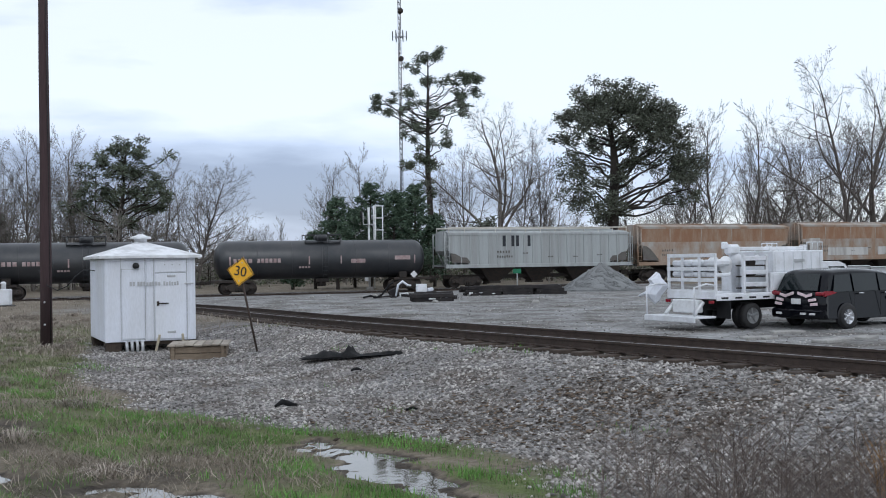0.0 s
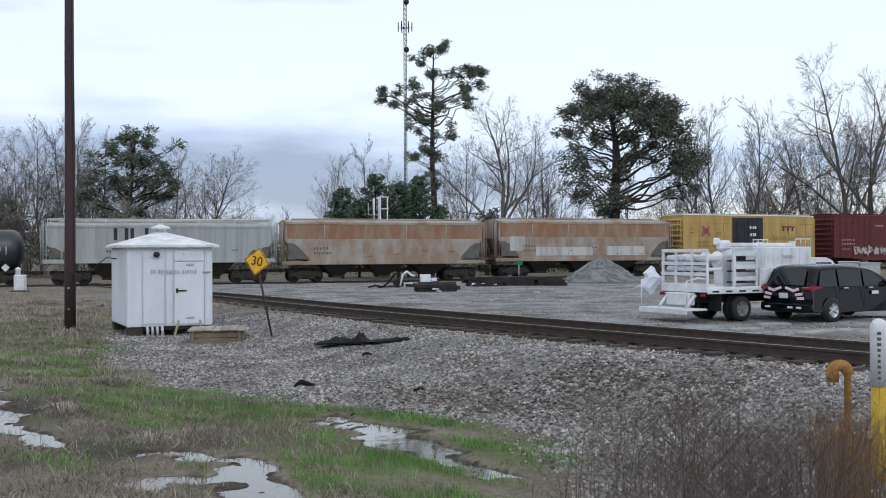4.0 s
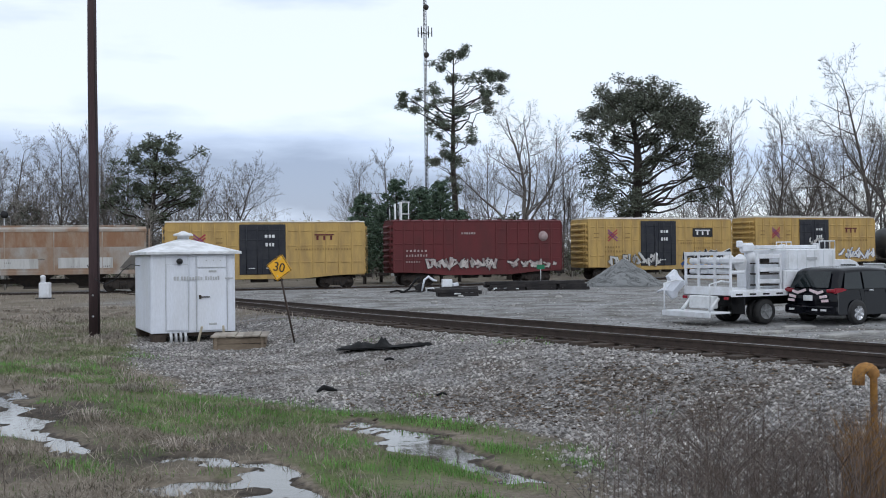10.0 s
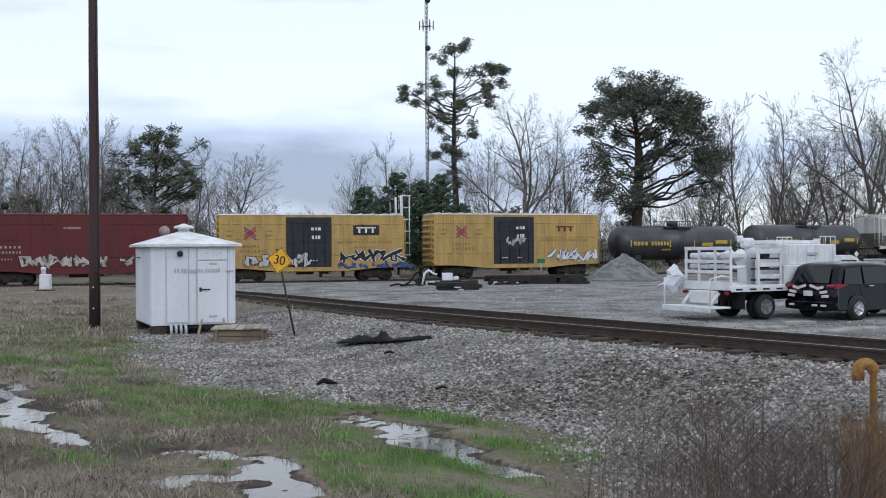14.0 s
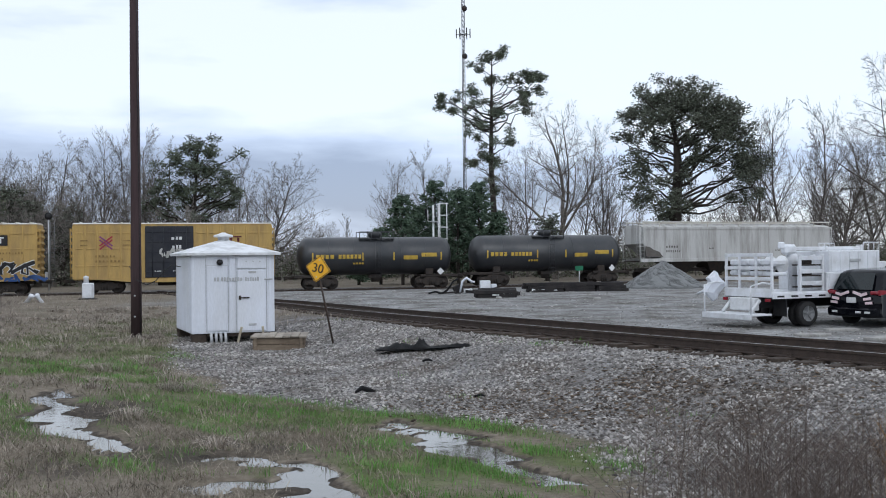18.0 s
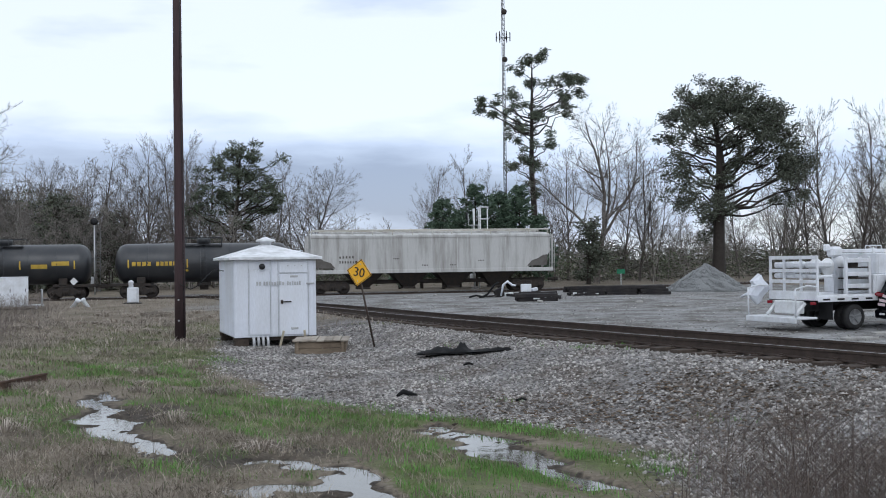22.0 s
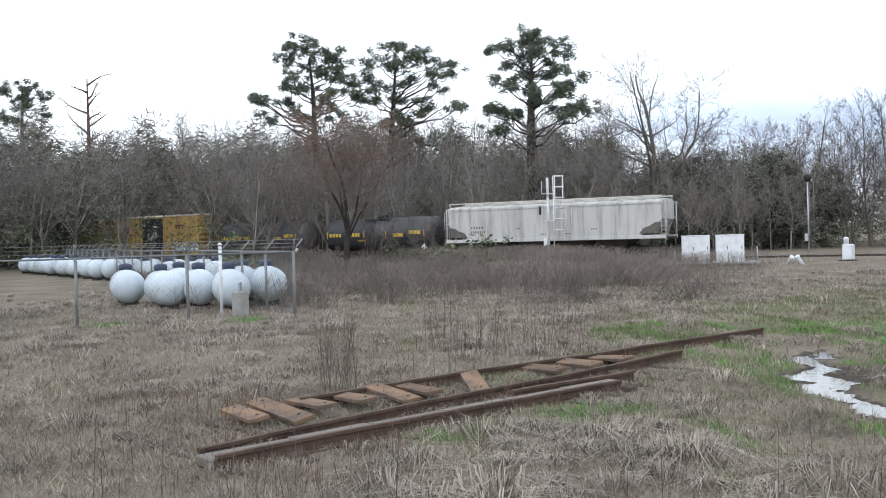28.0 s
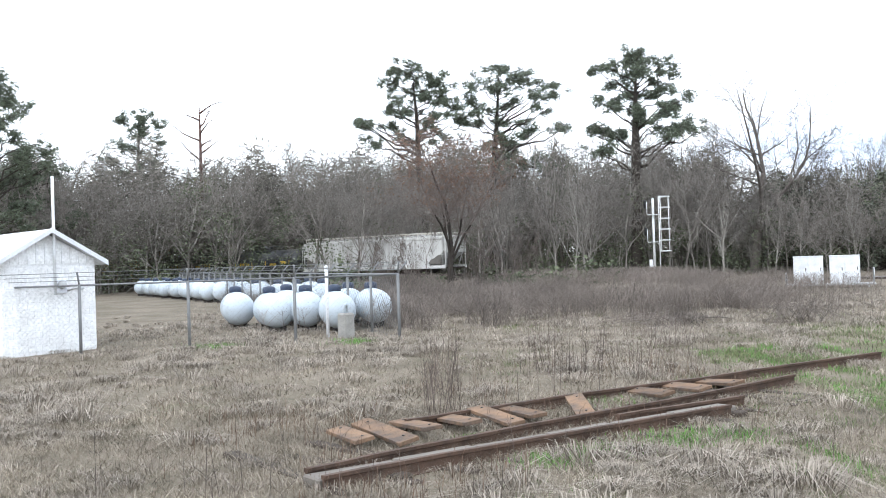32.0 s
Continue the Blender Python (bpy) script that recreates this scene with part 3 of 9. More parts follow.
def zones(x, y):
    """Weights of crushed stone, fresh grass, mud and fine lot gravel."""
    d, rail, side = spur_dist(x, y)
    edge = np.interp(y, GRAVEL_EDGE_Y, GRAVEL_EDGE_X)
    out = x - edge + 0.35 * bumpy(x, y, 0.9, 1.0)
    front = (side <= 0) & (y < 75)
    stone = np.where(front, smoothstep(-0.5, 0.7, out), smoothstep(3.5, 1.2, d))
    stone = stone * smoothstep(40, 30, y) * 1.0 + smoothstep(30, 40, y) * np.where(front, 0.45 * smoothstep(-2, 2, out), stone)
    main = np.abs(main_offset(x, y))
    stone = np.maximum(stone, smoothstep(5.0, 2.8, main))
    lot = np.where((side > 0) & (y < 85), smoothstep(1.4, 2.6, d), 0.0) * smoothstep(85, 74, NORMAL.x * x + NORMAL.y * y)
    lot = np.maximum(lot, 0.6 * smoothstep(-25, -16, x) * smoothstep(45, 55, y) * smoothstep(78, 72, y))
    near_edge = np.exp(-((out + 1.1) / 1.15) ** 2) * (y < 24) * (y > 6)
    green = 1.0 * near_edge * (0.62 + 0.5 * bumpy(x, y, 0.7, 4.0))
    green = np.maximum(green, np.where(front, 0.75 * np.exp(-(((x + 9.5) / 4.5) ** 2 + ((y - 25.5) / 4.0) ** 2)) * (0.6 + 0.5 * bumpy(x, y, 1.6, 6.0)), 0))
    green = np.maximum(green, 0.5 * np.exp(-(((x + 12.5) / 5) ** 2 + ((y - 37) / 7) ** 2)) * front)
    green = np.maximum(green, (0.45 + 0.5 * bumpy(x, y, 1.3, 9.0)) * np.exp(-(((x + 3.8) / 3.6) ** 2 + ((y - 15.5) / 4.2) ** 2)) * 1.2)
    green = np.maximum(green, 0.8 * np.exp(-(((x + 1.2) / 1.6) ** 2 + ((y - 11.2) / 1.6) ** 2)))
    green = np.maximum(green, 0.75 * np.exp(-(((x + 13.0) / 4.0) ** 2 + ((y - 29.0) / 4.5) ** 2)) * front)
    mud = np.exp(-(((x + 3.2) / 3.6) ** 2 + ((y - 12.2) / 2.6) ** 2)) * (0.55 + 0.6 * bumpy(x, y, 0.8, 3.0))
    mud = np.maximum(mud * 0.8, smoothstep(0.30, 0.62, hollow(x, y)))
    mud = np.maximum(mud, 0.8 * np.exp(-(((x + 6.2) / 1.6) ** 2 + ((y - 15.5) / 3.0) ** 2)))
    field = smoothstep(-17, -12, x) * smoothstep(-1.0, 1.5, y - 9.4 + 0.9 * (x + 3)) * smoothstep(9, 11, y) * smoothstep(42, 34, y) * front
    olive = 0.40 + 0.36 * bumpy(x, y, 2.3, 1.5) + 0.36 * bumpy(x, y, 0.62, 3.5)
    green = np.maximum(green, np.clip(olive, 0, 0.9) * field)
    green = np.maximum(green, (0.05 + 0.3 * bumpy(x, y, 1.9, 6.5) + 0.16 * bumpy(x, y, 0.6, 2.5)) * (y < 34) * (x < -2))
    green = green * (1 - smoothstep(0.15, 0.5, hollow(x, y)))
    w = np.stack([stone, np.clip(green, 0, 1), np.clip(mud, 0, 1), lot], -1)
    return np.clip(w, 0, 1)


def ground_material():
    m = bpy.data.materials.new("ground")
    m.use_nodes = True
    N, L = m.node_tree.nodes, m.node_tree.links
    bsdf = N["Principled BSDF"]
    geo = N.new("ShaderNodeNewGeometry")
    zone = N.new("ShaderNodeAttribute")
    zone.attribute_name = "zone"
    sep = N.new("ShaderNodeSeparateColor")
    L.new(zone.outputs["Color"], sep.inputs[0])

    def noise_at(scale, detail=6, rough=0.6):
        n = N.new("ShaderNodeTexNoise")
        n.inputs["Scale"].default_value, n.inputs["Detail"].default_value, n.inputs["Roughness"].default_value = scale, detail, rough
        L.new(geo.outputs["Position"], n.inputs["Vector"])
        return n.outputs[0]

    def ramp(src, *stops):
        r = N.new("ShaderNodeValToRGB")
        while len(r.color_ramp.elements) < len(stops):
            r.color_ramp.elements.new(0.5)
        for e, (p, c) in zip(r.color_ramp.elements, stops):
            e.position, e.color = p, (*c, 1)
        L.new(src, r.inputs[0])
        return r.outputs[0]

    def mix(fac, a, b):
        n = N.new("ShaderNodeMix")
        n.data_type = "RGBA"
        L.new(fac, n.inputs[0])
        L.new(a, n.inputs[6])
        L.new(b, n.inputs[7])
        return n.outputs[2]

    def edge(weight, src, lo=0.32, hi=0.72):
        a = N.new("ShaderNodeMath")
        a.operation = "MULTIPLY_ADD"
        L.new(src, a.inputs[0])
        a.inputs[1].default_value = 0.55
        L.new(weight, a.inputs[2])
        r = N.new("ShaderNodeMapRange")
        r.inputs[1].default_value, r.inputs[2].default_value = 0.27 + lo, 0.27 + hi
        L.new(a.outputs[0], r.inputs[0])
        return r.outputs[0]

    patch, tuft, grain = noise_at(0.35), noise_at(2.6), noise_at(28.0, 4)
    dry = ramp(noise_at(9.0), (0.32, (0.05, 0.04, 0.03)), (0.50, (0.13, 0.105, 0.08)), (0.70, (0.23, 0.195, 0.155)))
    far = ramp(patch, (0.30, (0.12, 0.115, 0.072)), (0.45, (0.20, 0.175, 0.13)), (0.62, (0.33, 0.285, 0.225)))
    dry2 = N.new("ShaderNodeMix")
    dry2.data_type = "RGBA"
    dry2.inputs[0].default_value = 0.4
    L.new(dry, dry2.inputs[6])
    L.new(far, dry2.inputs[7])
    green = ramp(tuft, (0.30, (0.07, 0.085, 0.035)), (0.55, (0.12, 0.145, 0.055)), (0.75, (0.19, 0.20, 0.10)))
    mud = ramp(noise_at(6.0), (0.30, (0.030, 0.025, 0.021)), (0.70, (0.095, 0.078, 0.062)))
    vor = N.new("ShaderNodeTexVoronoi")
    vor.inputs["Scale"].default_value = 16.0
    L.new(geo.outputs["Position"], vor.inputs["Vector"])
    stone = ramp(vor.outputs["Color"], (0.05, (0.07, 0.066, 0.063)), (0.5, (0.19, 0.18, 0.175)), (0.95, (0.38, 0.37, 0.365)))
    soil = ramp(noise_at(0.9), (0.40, (1, 1, 1)), (0.62, (0.58, 0.51, 0.45)))
    tinted = N.new("ShaderNodeMix")
    tinted.data_type, tinted.blend_type = "RGBA", "MULTIPLY"
    tinted.inputs[0].default_value = 1.0
    L.new(stone, tinted.inputs[6])
    L.new(soil, tinted.inputs[7])
    lotc = ramp(noise_at(0.45), (0.36, (0.14, 0.128, 0.115)), (0.50, (0.25, 0.245, 0.238)), (0.66, (0.36, 0.36, 0.358)))
    lotg = ramp(noise_at(4.0, 9, 0.85), (0.36, (0.42, 0.42, 0.42)), (0.64, (1.3, 1.3, 1.3)))
    lot = N.new("ShaderNodeMix")
    lot.data_type, lot.blend_type = "RGBA", "MULTIPLY"
    lot.inputs[0].default_value = 1.0
    L.new(lotc, lot.inputs[6])
    L.new(lotg, lot.inputs[7])
    c = mix(edge(sep.outputs[2], tuft), dry2.outputs[2], mud)
    c = mix(edge(sep.outputs[1], tuft), c, green)
    c = mix(edge(zone.outputs["Alpha"], patch), c, lot.outputs[2])
    c = mix(edge(sep.outputs[0], tuft), c, tinted.outputs[2])
    L.new(c, bsdf.inputs["Base Color"])
    bsdf.inputs["Roughness"].default_value = 0.92
    bsdf.inputs["Specular IOR Level"].default_value = 0.2
    bp = N.new("ShaderNodeBump")
    bp.inputs["Strength"].default_value, bp.inputs["Distance"].default_value = 0.6, 0.05
    add = N.new("ShaderNodeMath")
    L.new(grain, add.inputs[0])
    L.new(vor.outputs["Distance"], add.inputs[1])
    L.new(add.outputs[0], bp.inputs["Height"])
    L.new(bp.outputs[0], bsdf.inputs["Normal"])
    return m


def ground():
    rad = np.concatenate([[0.0], np.geomspace(1.5, 110, 380), np.geomspace(116, 3000, 26)])
    ang = np.radians(np.concatenate([np.arange(-60, 100, 0.4), np.arange(100, 300, 5.0)]))
    rr, aa = np.meshgrid(rad, ang, indexing="ij")
    x, y = -rr * np.sin(aa), rr * np.cos(aa)
    z = height(x, y)
    z[rr > 150] = 0.0
    n, k = rr.shape
    i, j = np.meshgrid(np.arange(n - 1), np.arange(k), indexing="ij")
    jn = (j + 1) % k
    faces = np.stack([i * k + j, (i + 1) * k + j, (i + 1) * k + jn, i * k + jn], -1).reshape(-1, 4)
    me = soup("ground", np.stack([x, y, z], -1).reshape(-1, 3), faces[:, ::-1], ground_material(), zones(x, y).reshape(-1, 4))
    me.polygons.foreach_set("use_smooth", np.ones(len(me.polygons), bool))
    tagged(new("ground", me), "flat yard of dry grass, mud and crushed stone", "ground", kind="structure")


ground()


def rail_section(line, off, z0, mb):
    """A flat-bottomed rail swept along a line at a sideways offset; z0 is the height of the foot over the line's z."""
    prof = [(-0.07, 0), (0.07, 0), (0.07, 0.015), (0.012, 0.03), (0.012, 0.125), (0.036, 0.135), (0.036, 0.172), (-0.036, 0.172), (-0.036, 0.135), (-0.012, 0.125), (-0.012, 0.03), (-0.07, 0.015)]
    k = len(prof)
    verts, faces = [], []
    for i, p in enumerate(line):
        d = (line[min(i + 1, len(line) - 1)] - line[max(i - 1, 0)])
        s = Vector((d.y, -d.x, 0)).normalized()
        for u, v in prof:
            verts.append(p + s * (off + u) + Vector((0, 0, z0 + v)))
    for i in range(len(line) - 1):
        for j in range(k):
            q = (j + 1) % k
            faces.append((i * k + j, i * k + q, (i + 1) * k + q, (i + 1) * k + j))
    faces.append(tuple(range(k))[::-1])
    faces.append(tuple((len(line) - 1) * k + j for j in range(k)))
    mb.add(verts, faces)


def railhead(line, off, z0, mb):
    verts, faces = [], []
    for i, p in enumerate(line):
        d = (line[min(i + 1, len(line) - 1)] - line[max(i - 1, 0)])
        s = Vector((d.y, -d.x, 0)).normalized()
        verts += [p + s * (off - 0.027) + Vector((0, 0, z0)), p + s * (off + 0.027) + Vector((0, 0, z0))]
    faces = [(2 * i, 2 * i + 1, 2 * i + 3, 2 * i + 2) for i in range(len(line) - 1)]
    mb.add(verts, faces)


def spur_track():
    t = tagged(new("spur_track"), "rusty single-track railway spur on wooden ties and ballast", "railway track", kind="structure")
    for side in (-0.79, 0.79):
        rail_mb = Mesh()
        rail_section(SPUR_LINE, side, -0.172, rail_mb)
        rail = part("rail", rail_mb, M["rail"], t)
        top = Mesh()
        railhead(SPUR_LINE, side, 0.003, top)
        part("worn_head", top, M["railhead"], rail, "rail head worn to bare grey steel")
    tie = Mesh().box(-1.3, -0.12, -0.18, 1.3, 0.12, 0, 0.015).mesh("tie")
    tie.materials.append(M["tie"])
    plate = Mesh().box(-0.16, -0.09, 0, 0.16, 0.09, 0.022, 0.005).box(-0.10, -0.04, 0.022, -0.075, 0.04, 0.05, 0.004).box(0.075, -0.04, 0.022, 0.10, 0.04, 0.05, 0.004).mesh("tie_plate")
    plate.materials.append(M["rail"])
    rng = random.Random(3)
    for i in range(1, len(SPUR_LINE) - 1):
        d = SPUR_LINE[i + 1] - SPUR_LINE[i - 1]
        a = math.degrees(math.atan2(d.y, d.x)) - 90 + rng.uniform(-2, 2)
        p = SPUR_LINE[i]
        ob = part("tie", tie, None, t)
        ob.matrix_local = pose(p.x, p.y, p.z - 0.178 + rng.uniform(-0.012, 0.006), 0, rng.uniform(-1, 1), a)
        if p.y < 36:
            for side in (-0.79, 0.79):
                q = part("tie_plate", plate, None, ob)
                q.matrix_local = pose(side, 0, 0.0)


def main_track():
    t = tagged(new("main_track"), "straight main-line railway track on ballast behind the yard", "railway track", kind="structure")
    for off in (-0.755, 0.755):
        mb, top = Mesh(), Mesh()
        line = [main_point(s, 0.0) for s in range(-260, 261, 8)]
        rail_section(line, off, -0.02 - 0.15, mb)
        rail = part("rail", mb, M["rail"], t)
        railhead(line, off, 0.006, top)
        part("worn_head", top, M["railhead"], rail, "rail head worn to bare grey steel")
    ties = Mesh()
    for k in range(-190, 191):
        ties.box(-0.11, -1.3, -0.3, 0.11, 1.3, -0.16, 0.01, Matrix.Translation(main_point(k * 0.6)) @ pose(0, 0, 0, 0, 0, heading(k * 0.6)))
    tagged(part("ties", ties, M["tie"], t), kind="stuff")


spur_track()
main_track()

# ---- the train ----
SPEED = 7.4
TRAIN = []


def text_bars(mb, x, z, w, h, n, y, rng, gap=0.3):
    """A line of unreadable stencilling: n upright bars."""
    step = w / n
    for i in range(n):
        k = step * (1 - gap)
        mb.box(x + i * step, y - 0.006, z, x + i * step + k, y + 0.004, z + h * rng.choice((1, 1, 0.85)), 0.001)


def wheel_mesh():
    return Mesh().lathe([(0.10, -0.07), (0.42, -0.05), (0.46, -0.06), (0.48, -0.02), (0.455, 0.0), (0.455, 0.07), (0.36, 0.05), (0.16, 0.03), (0.10, 0.09)], 20, pose(0, 0, 0, 90, 0, 0)).mesh("wheel")


WHEEL = wheel_mesh()
WHEEL.materials.append(M["steel_dark"])
AXLE = Mesh().tube([(0, -0.9, 0), (0, 0.9, 0)], 0.075, 8).mesh("axle")
AXLE.materials.append(M["steel_dark"])


def side_frame_mesh():
    mb = Mesh()
    out = [(-1.25, 0.40), (-0.75, 0.38), (-0.45, 0.20), (0.45, 0.20), (0.75, 0.38), (1.25, 0.40), (1.25, 0.60), (0.70, 0.72), (0.4, 0.86), (-0.4, 0.86), (-0.70, 0.72), (-1.25, 0.60)]
    mb.prism(out, -0.09, 0.09)
    for x in (-0.88, 0.88):
        mb.lathe([(0.13, 0), (0.13, 0.06), (0.09, 0.09)], 12, pose(x, -0.09, 0.47, 90, 0, 0))
    for x in (-0.2, 0, 0.2):
        mb.tube([(x, -0.08, 0.24), (x, -0.08, 0.66)], 0.075, 8)
    return mb.mesh("side_frame")


FRAME = side_frame_mesh()
FRAME.materials.append(M["steel_dark"])
BOLSTER = Mesh().box(-0.25, -1.15, 0.45, 0.25, 1.15, 0.78, 0.03).mesh("bolster")
BOLSTER.materials.append(M["steel_dark"])


def bogie(parent, x):
    b = part("bogie", BOLSTER, None, parent)
    b.matrix_local = pose(x, 0, 0)
    for y, turn in ((-0.99, 0), (0.99, 180)):
        part("side_frame", FRAME, None, b).matrix_local = pose(0, y, 0, 0, 0, turn)
    for dx in (-0.88, 0.88):
        part("axle", AXLE, None, b).matrix_local = pose(dx, 0, 0.46)
        part("wheel", WHEEL, None, b).matrix_local = pose(dx, -0.76, 0.46)
        part("wheel", WHEEL, None, b).matrix_local = pose(dx, 0.76, 0.46, 0, 0, 180)


def coupler(parent, x, s):
    mb = Mesh().box(min(x, x + s * 0.7), -0.09, 0.78, max(x, x + s * 0.7), 0.09, 0.98, 0.03)
    mb.box(min(x + s * 0.5, x + s * 0.82), -0.17, 0.74, max(x + s * 0.5, x + s * 0.82), 0.17, 1.02, 0.05)
    part("coupler", mb, M["steel_dark"], parent)


def ladder(mb, x, y, z0, z1, w=0.4, n=8, axis="x"):
    for k in (0, w):
        p = (x + k, y) if axis == "x" else (x, y + k)
        mb.tube([(*p, z0), (*p, z1)], 0.022, 5)
    for i in range(n):
        z = z0 + (i + 0.5) * (z1 - z0) / n
        q = (x + w, y) if axis == "x" else (x, y + w)
        mb.tube([(x, y, z), (*q, z)], 0.016, 5)


def ribbon(mb, pts, half, y):
    """A flat stroke with tapered ends, facing -y."""
    v = []
    for i, p in enumerate(pts):
        d = (pts[min(i + 1, len(pts) - 1)] - pts[max(i - 1, 0)]).normalized()
        s = Vector((-d.z, 0, d.x)) * half * (0.75 if i in (0, len(pts) - 1) else 1.0)
        v += [p + s + Vector((0, y, 0)), p - s + Vector((0, y, 0))]
    n = len(v)
    v += [q + Vector((0, 0.003, 0)) for q in v]
    f = []
    for i in range(len(pts) - 1):
        a = 2 * i
        f += [(a, a + 2, a + 3, a + 1), (n + a, n + a + 1, n + a + 3, n + a + 2), (a, n + a, n + a + 2, a + 2), (a + 1, a + 3, n + a + 3, n + a + 1)]
    f += [(0, 1, n + 1, n), (n - 2, 2 * n - 2, 2 * n - 1, n - 1)]
    mb.add(v, f)


def graffiti(parent, x0, x1, z0, z1, y, seed, materials, label):
    """Tangled angular strokes along a car's side, each with an outline behind; no letters."""
    rng = random.Random(seed)
    x = x0
    while x < x1:
        w, h = rng.uniform(0.35, 0.8), (z1 - z0) * rng.uniform(0.6, 1.05)
        low = z0 + rng.uniform(-0.08, 0.12)
        pts, up = [], rng.random() < 0.5
        for k in range(rng.choice((3, 4, 5))):
            pts.append(Vector((x + w * rng.uniform(-0.15, 1.15), 0, low + h * ((0.55 if up else 0.0) + rng.uniform(0.0, 0.45)))))
            up = up if rng.random() < 0.45 else not up
        wide = rng.uniform(0.08, 0.14)
        for j, key in enumerate(materials[::-1]):
            mb = Mesh()
            ribbon(mb, pts, wide + (0.06 if j == 0 and len(materials) > 1 else 0.0), y - 0.006 * j - 0.0004 * rng.randint(0, 6))
            part("graffiti", mb, M[key], parent, label)
        x += w * rng.uniform(0.4, 0.75)


def put(name, s_left, s_right, label, category):
    """A car whose body reaches from s_left to s_right at the clip's start; s grows towards the engine."""
    t = thing(name, Matrix.Translation(main_point((s_left + s_right) / 2)) @ pose(0, 0, 0, 0, 0, 16), label, category, "freight cars of the train")
    TRAIN.append((t, (s_left + s_right) / 2))
    return t, (s_left - s_right) / 2


def boxcar(s_left, s_right, color, door, seed, label, roof="roof_white", logo="mark_violet", art=None, black_plate=False):
    t, h = put("boxcar", s_left, s_right, label, "boxcar")
    rng = random.Random(seed)
    W, z0, z1 = 1.48, 0.98, 4.98
    body = Mesh()
    body.box(-h, -W, z0, h, W, z1, 0.03)
    part("body", body, M[color], t)
    sill = Mesh()
    for y in (-1, 1):
        sill.prism([(-h, z0 + 0.10), (-h + 2.4, z0 - 0.03), (-2.6, z0 - 0.22), (2.6, z0 - 0.22), (h - 2.4, z0 - 0.03), (h, z0 + 0.10)], y * (W + 0.02) - 0.03, y * (W + 0.02) + 0.03)
    part("side_sill", sill, M[color], t)
    # rectangular pressed panels between posts, as raised ribs
    dw = 1.75
    d0 = -0.25 * h * 0.2 - dw
    ribs = Mesh()
    POST = Mesh().box(-0.045, -0.028, 0.08, 0.045, 0.028, 3.88, 0.015).mesh("side_post")
    POST.materials.append(M[color])
    for y in (-1, 1):
        ya, yb = (-W - 0.045, -W + 0.01) if y < 0 else (W - 0.01, W + 0.045)
        for a, b in ((-h, d0), (d0 + 2 * dw, h)):
            n = 6
            for i in range(n + 1):
                x = a + (b - a) * i / n
                if y < 0:
                    part("side_post", POST, None, t).matrix_local = pose(x, -W - 0.018, z0)
                else:
                    ribs.box(x - 0.045, ya, z0 + 0.08, x + 0.045, yb, z1 - 0.12, 0.015)
            for z in (z0 + 1.0, z0 + 2.25, z0 + 3.35):
                for i in range(n):
                    x = a + (b - a) * (i + 0.5) / n
                    ribs.box(x - (b - a) / n * 0.32, ya, z - 0.05, x + (b - a) / n * 0.32, yb, z + 0.05, 0.015)
    tagged(part("pressed_rib", ribs, M[color], t), kind="stuff")
    for x, s in ((-h, -1), (h, 1)):
        for i in range(8):
            z = z0 + 0.35 + i * 0.46
            part("end_corrugation", Mesh().tube([(x + s * 0.03, -W + 0.12, z), (x + s * 0.03, W - 0.12, z)], 0.13, 6), M[color], t)
        coupler(t, x, s)
        lad = Mesh()
        ladder(lad, x + s * 0.2, -W + 0.1, z0 + 0.1, z1 - 0.3, 0.42, 9, "y")
        part("end_ladder", lad, M[color], t)
    top = Mesh()
    top.prism([(-W - 0.05, z1), (W + 0.05, z1), (W * 0.9, z1 + 0.07), (0, z1 + 0.14), (-W * 0.9, z1 + 0.07)], -h - 0.02, h + 0.02, pose(0, 0, 0, 0, 0, 90))
    roof_ob = part("roof", top, M[roof], t, "weathered metal roof")
    for i in range(15):
        x = -h + (i + 0.5) * 2 * h / 15
        part("roof_rib", Mesh().box(x - 0.04, -W, z1 + 0.05, x + 0.04, W, z1 + 0.17, 0.01), M[roof], roof_ob)
    if door:
        for y, s in ((-W, -1), (W, 1)):
            dm = Mesh()
            dm.box(d0 + 0.05, min(y, y + s * 0.10), z0 + 0.12, d0 + 2 * dw - 0.05, max(y, y + s * 0.10), z1 - 0.16, 0.02)
            dp = part("door", dm, M[door], t, "sliding plug door")
            for i in range(5):
                z = z0 + 0.5 + i * 0.72
                part("door_rib", Mesh().box(d0 + 0.15, min(y + s * 0.10, y + s * 0.13), z, d0 + 2 * dw - 0.15, max(y + s * 0.10, y + s * 0.13), z + 0.07, 0.01), M[door], dp)
            part("door_joint", Mesh().box(d0 + dw - 0.04, min(y, y + s * 0.15), z0 + 0.12, d0 + dw + 0.04, max(y, y + s * 0.15), z1 - 0.2, 0.01), M[door], dp)
            if s < 0:
                marks = [(1.9, z1 - 1.15, 0.8, 0.22), (1.95, z1 - 1.80, 0.7, 0.26), (0.7, z0 + 0.55, 0.5, 0.07), (2.0, z0 + 0.55, 0.4, 0.07)]
                if seed % 2:
                    marks.append((1.3, z0 + 0.85, 0.35, 0.35))
                for x, za, w, hh in marks:
                    bars = Mesh()
                    text_bars(bars, d0 + x, za, w, hh, 3, y - 0.14, rng, 0.25)
                    tagged(part("stencil_plate", bars, M["mark_white"], dp, "pale stencils"), kind="stuff")
                for x in (0.55, 1.35, 2.2, 2.95):
                    part("lock_rod", Mesh().tube([(d0 + x, y - 0.17, z0 + 0.15), (d0 + x, y - 0.17, z1 - 0.3)], 0.025, 6), M[door], dp)
    y = -W - 0.055
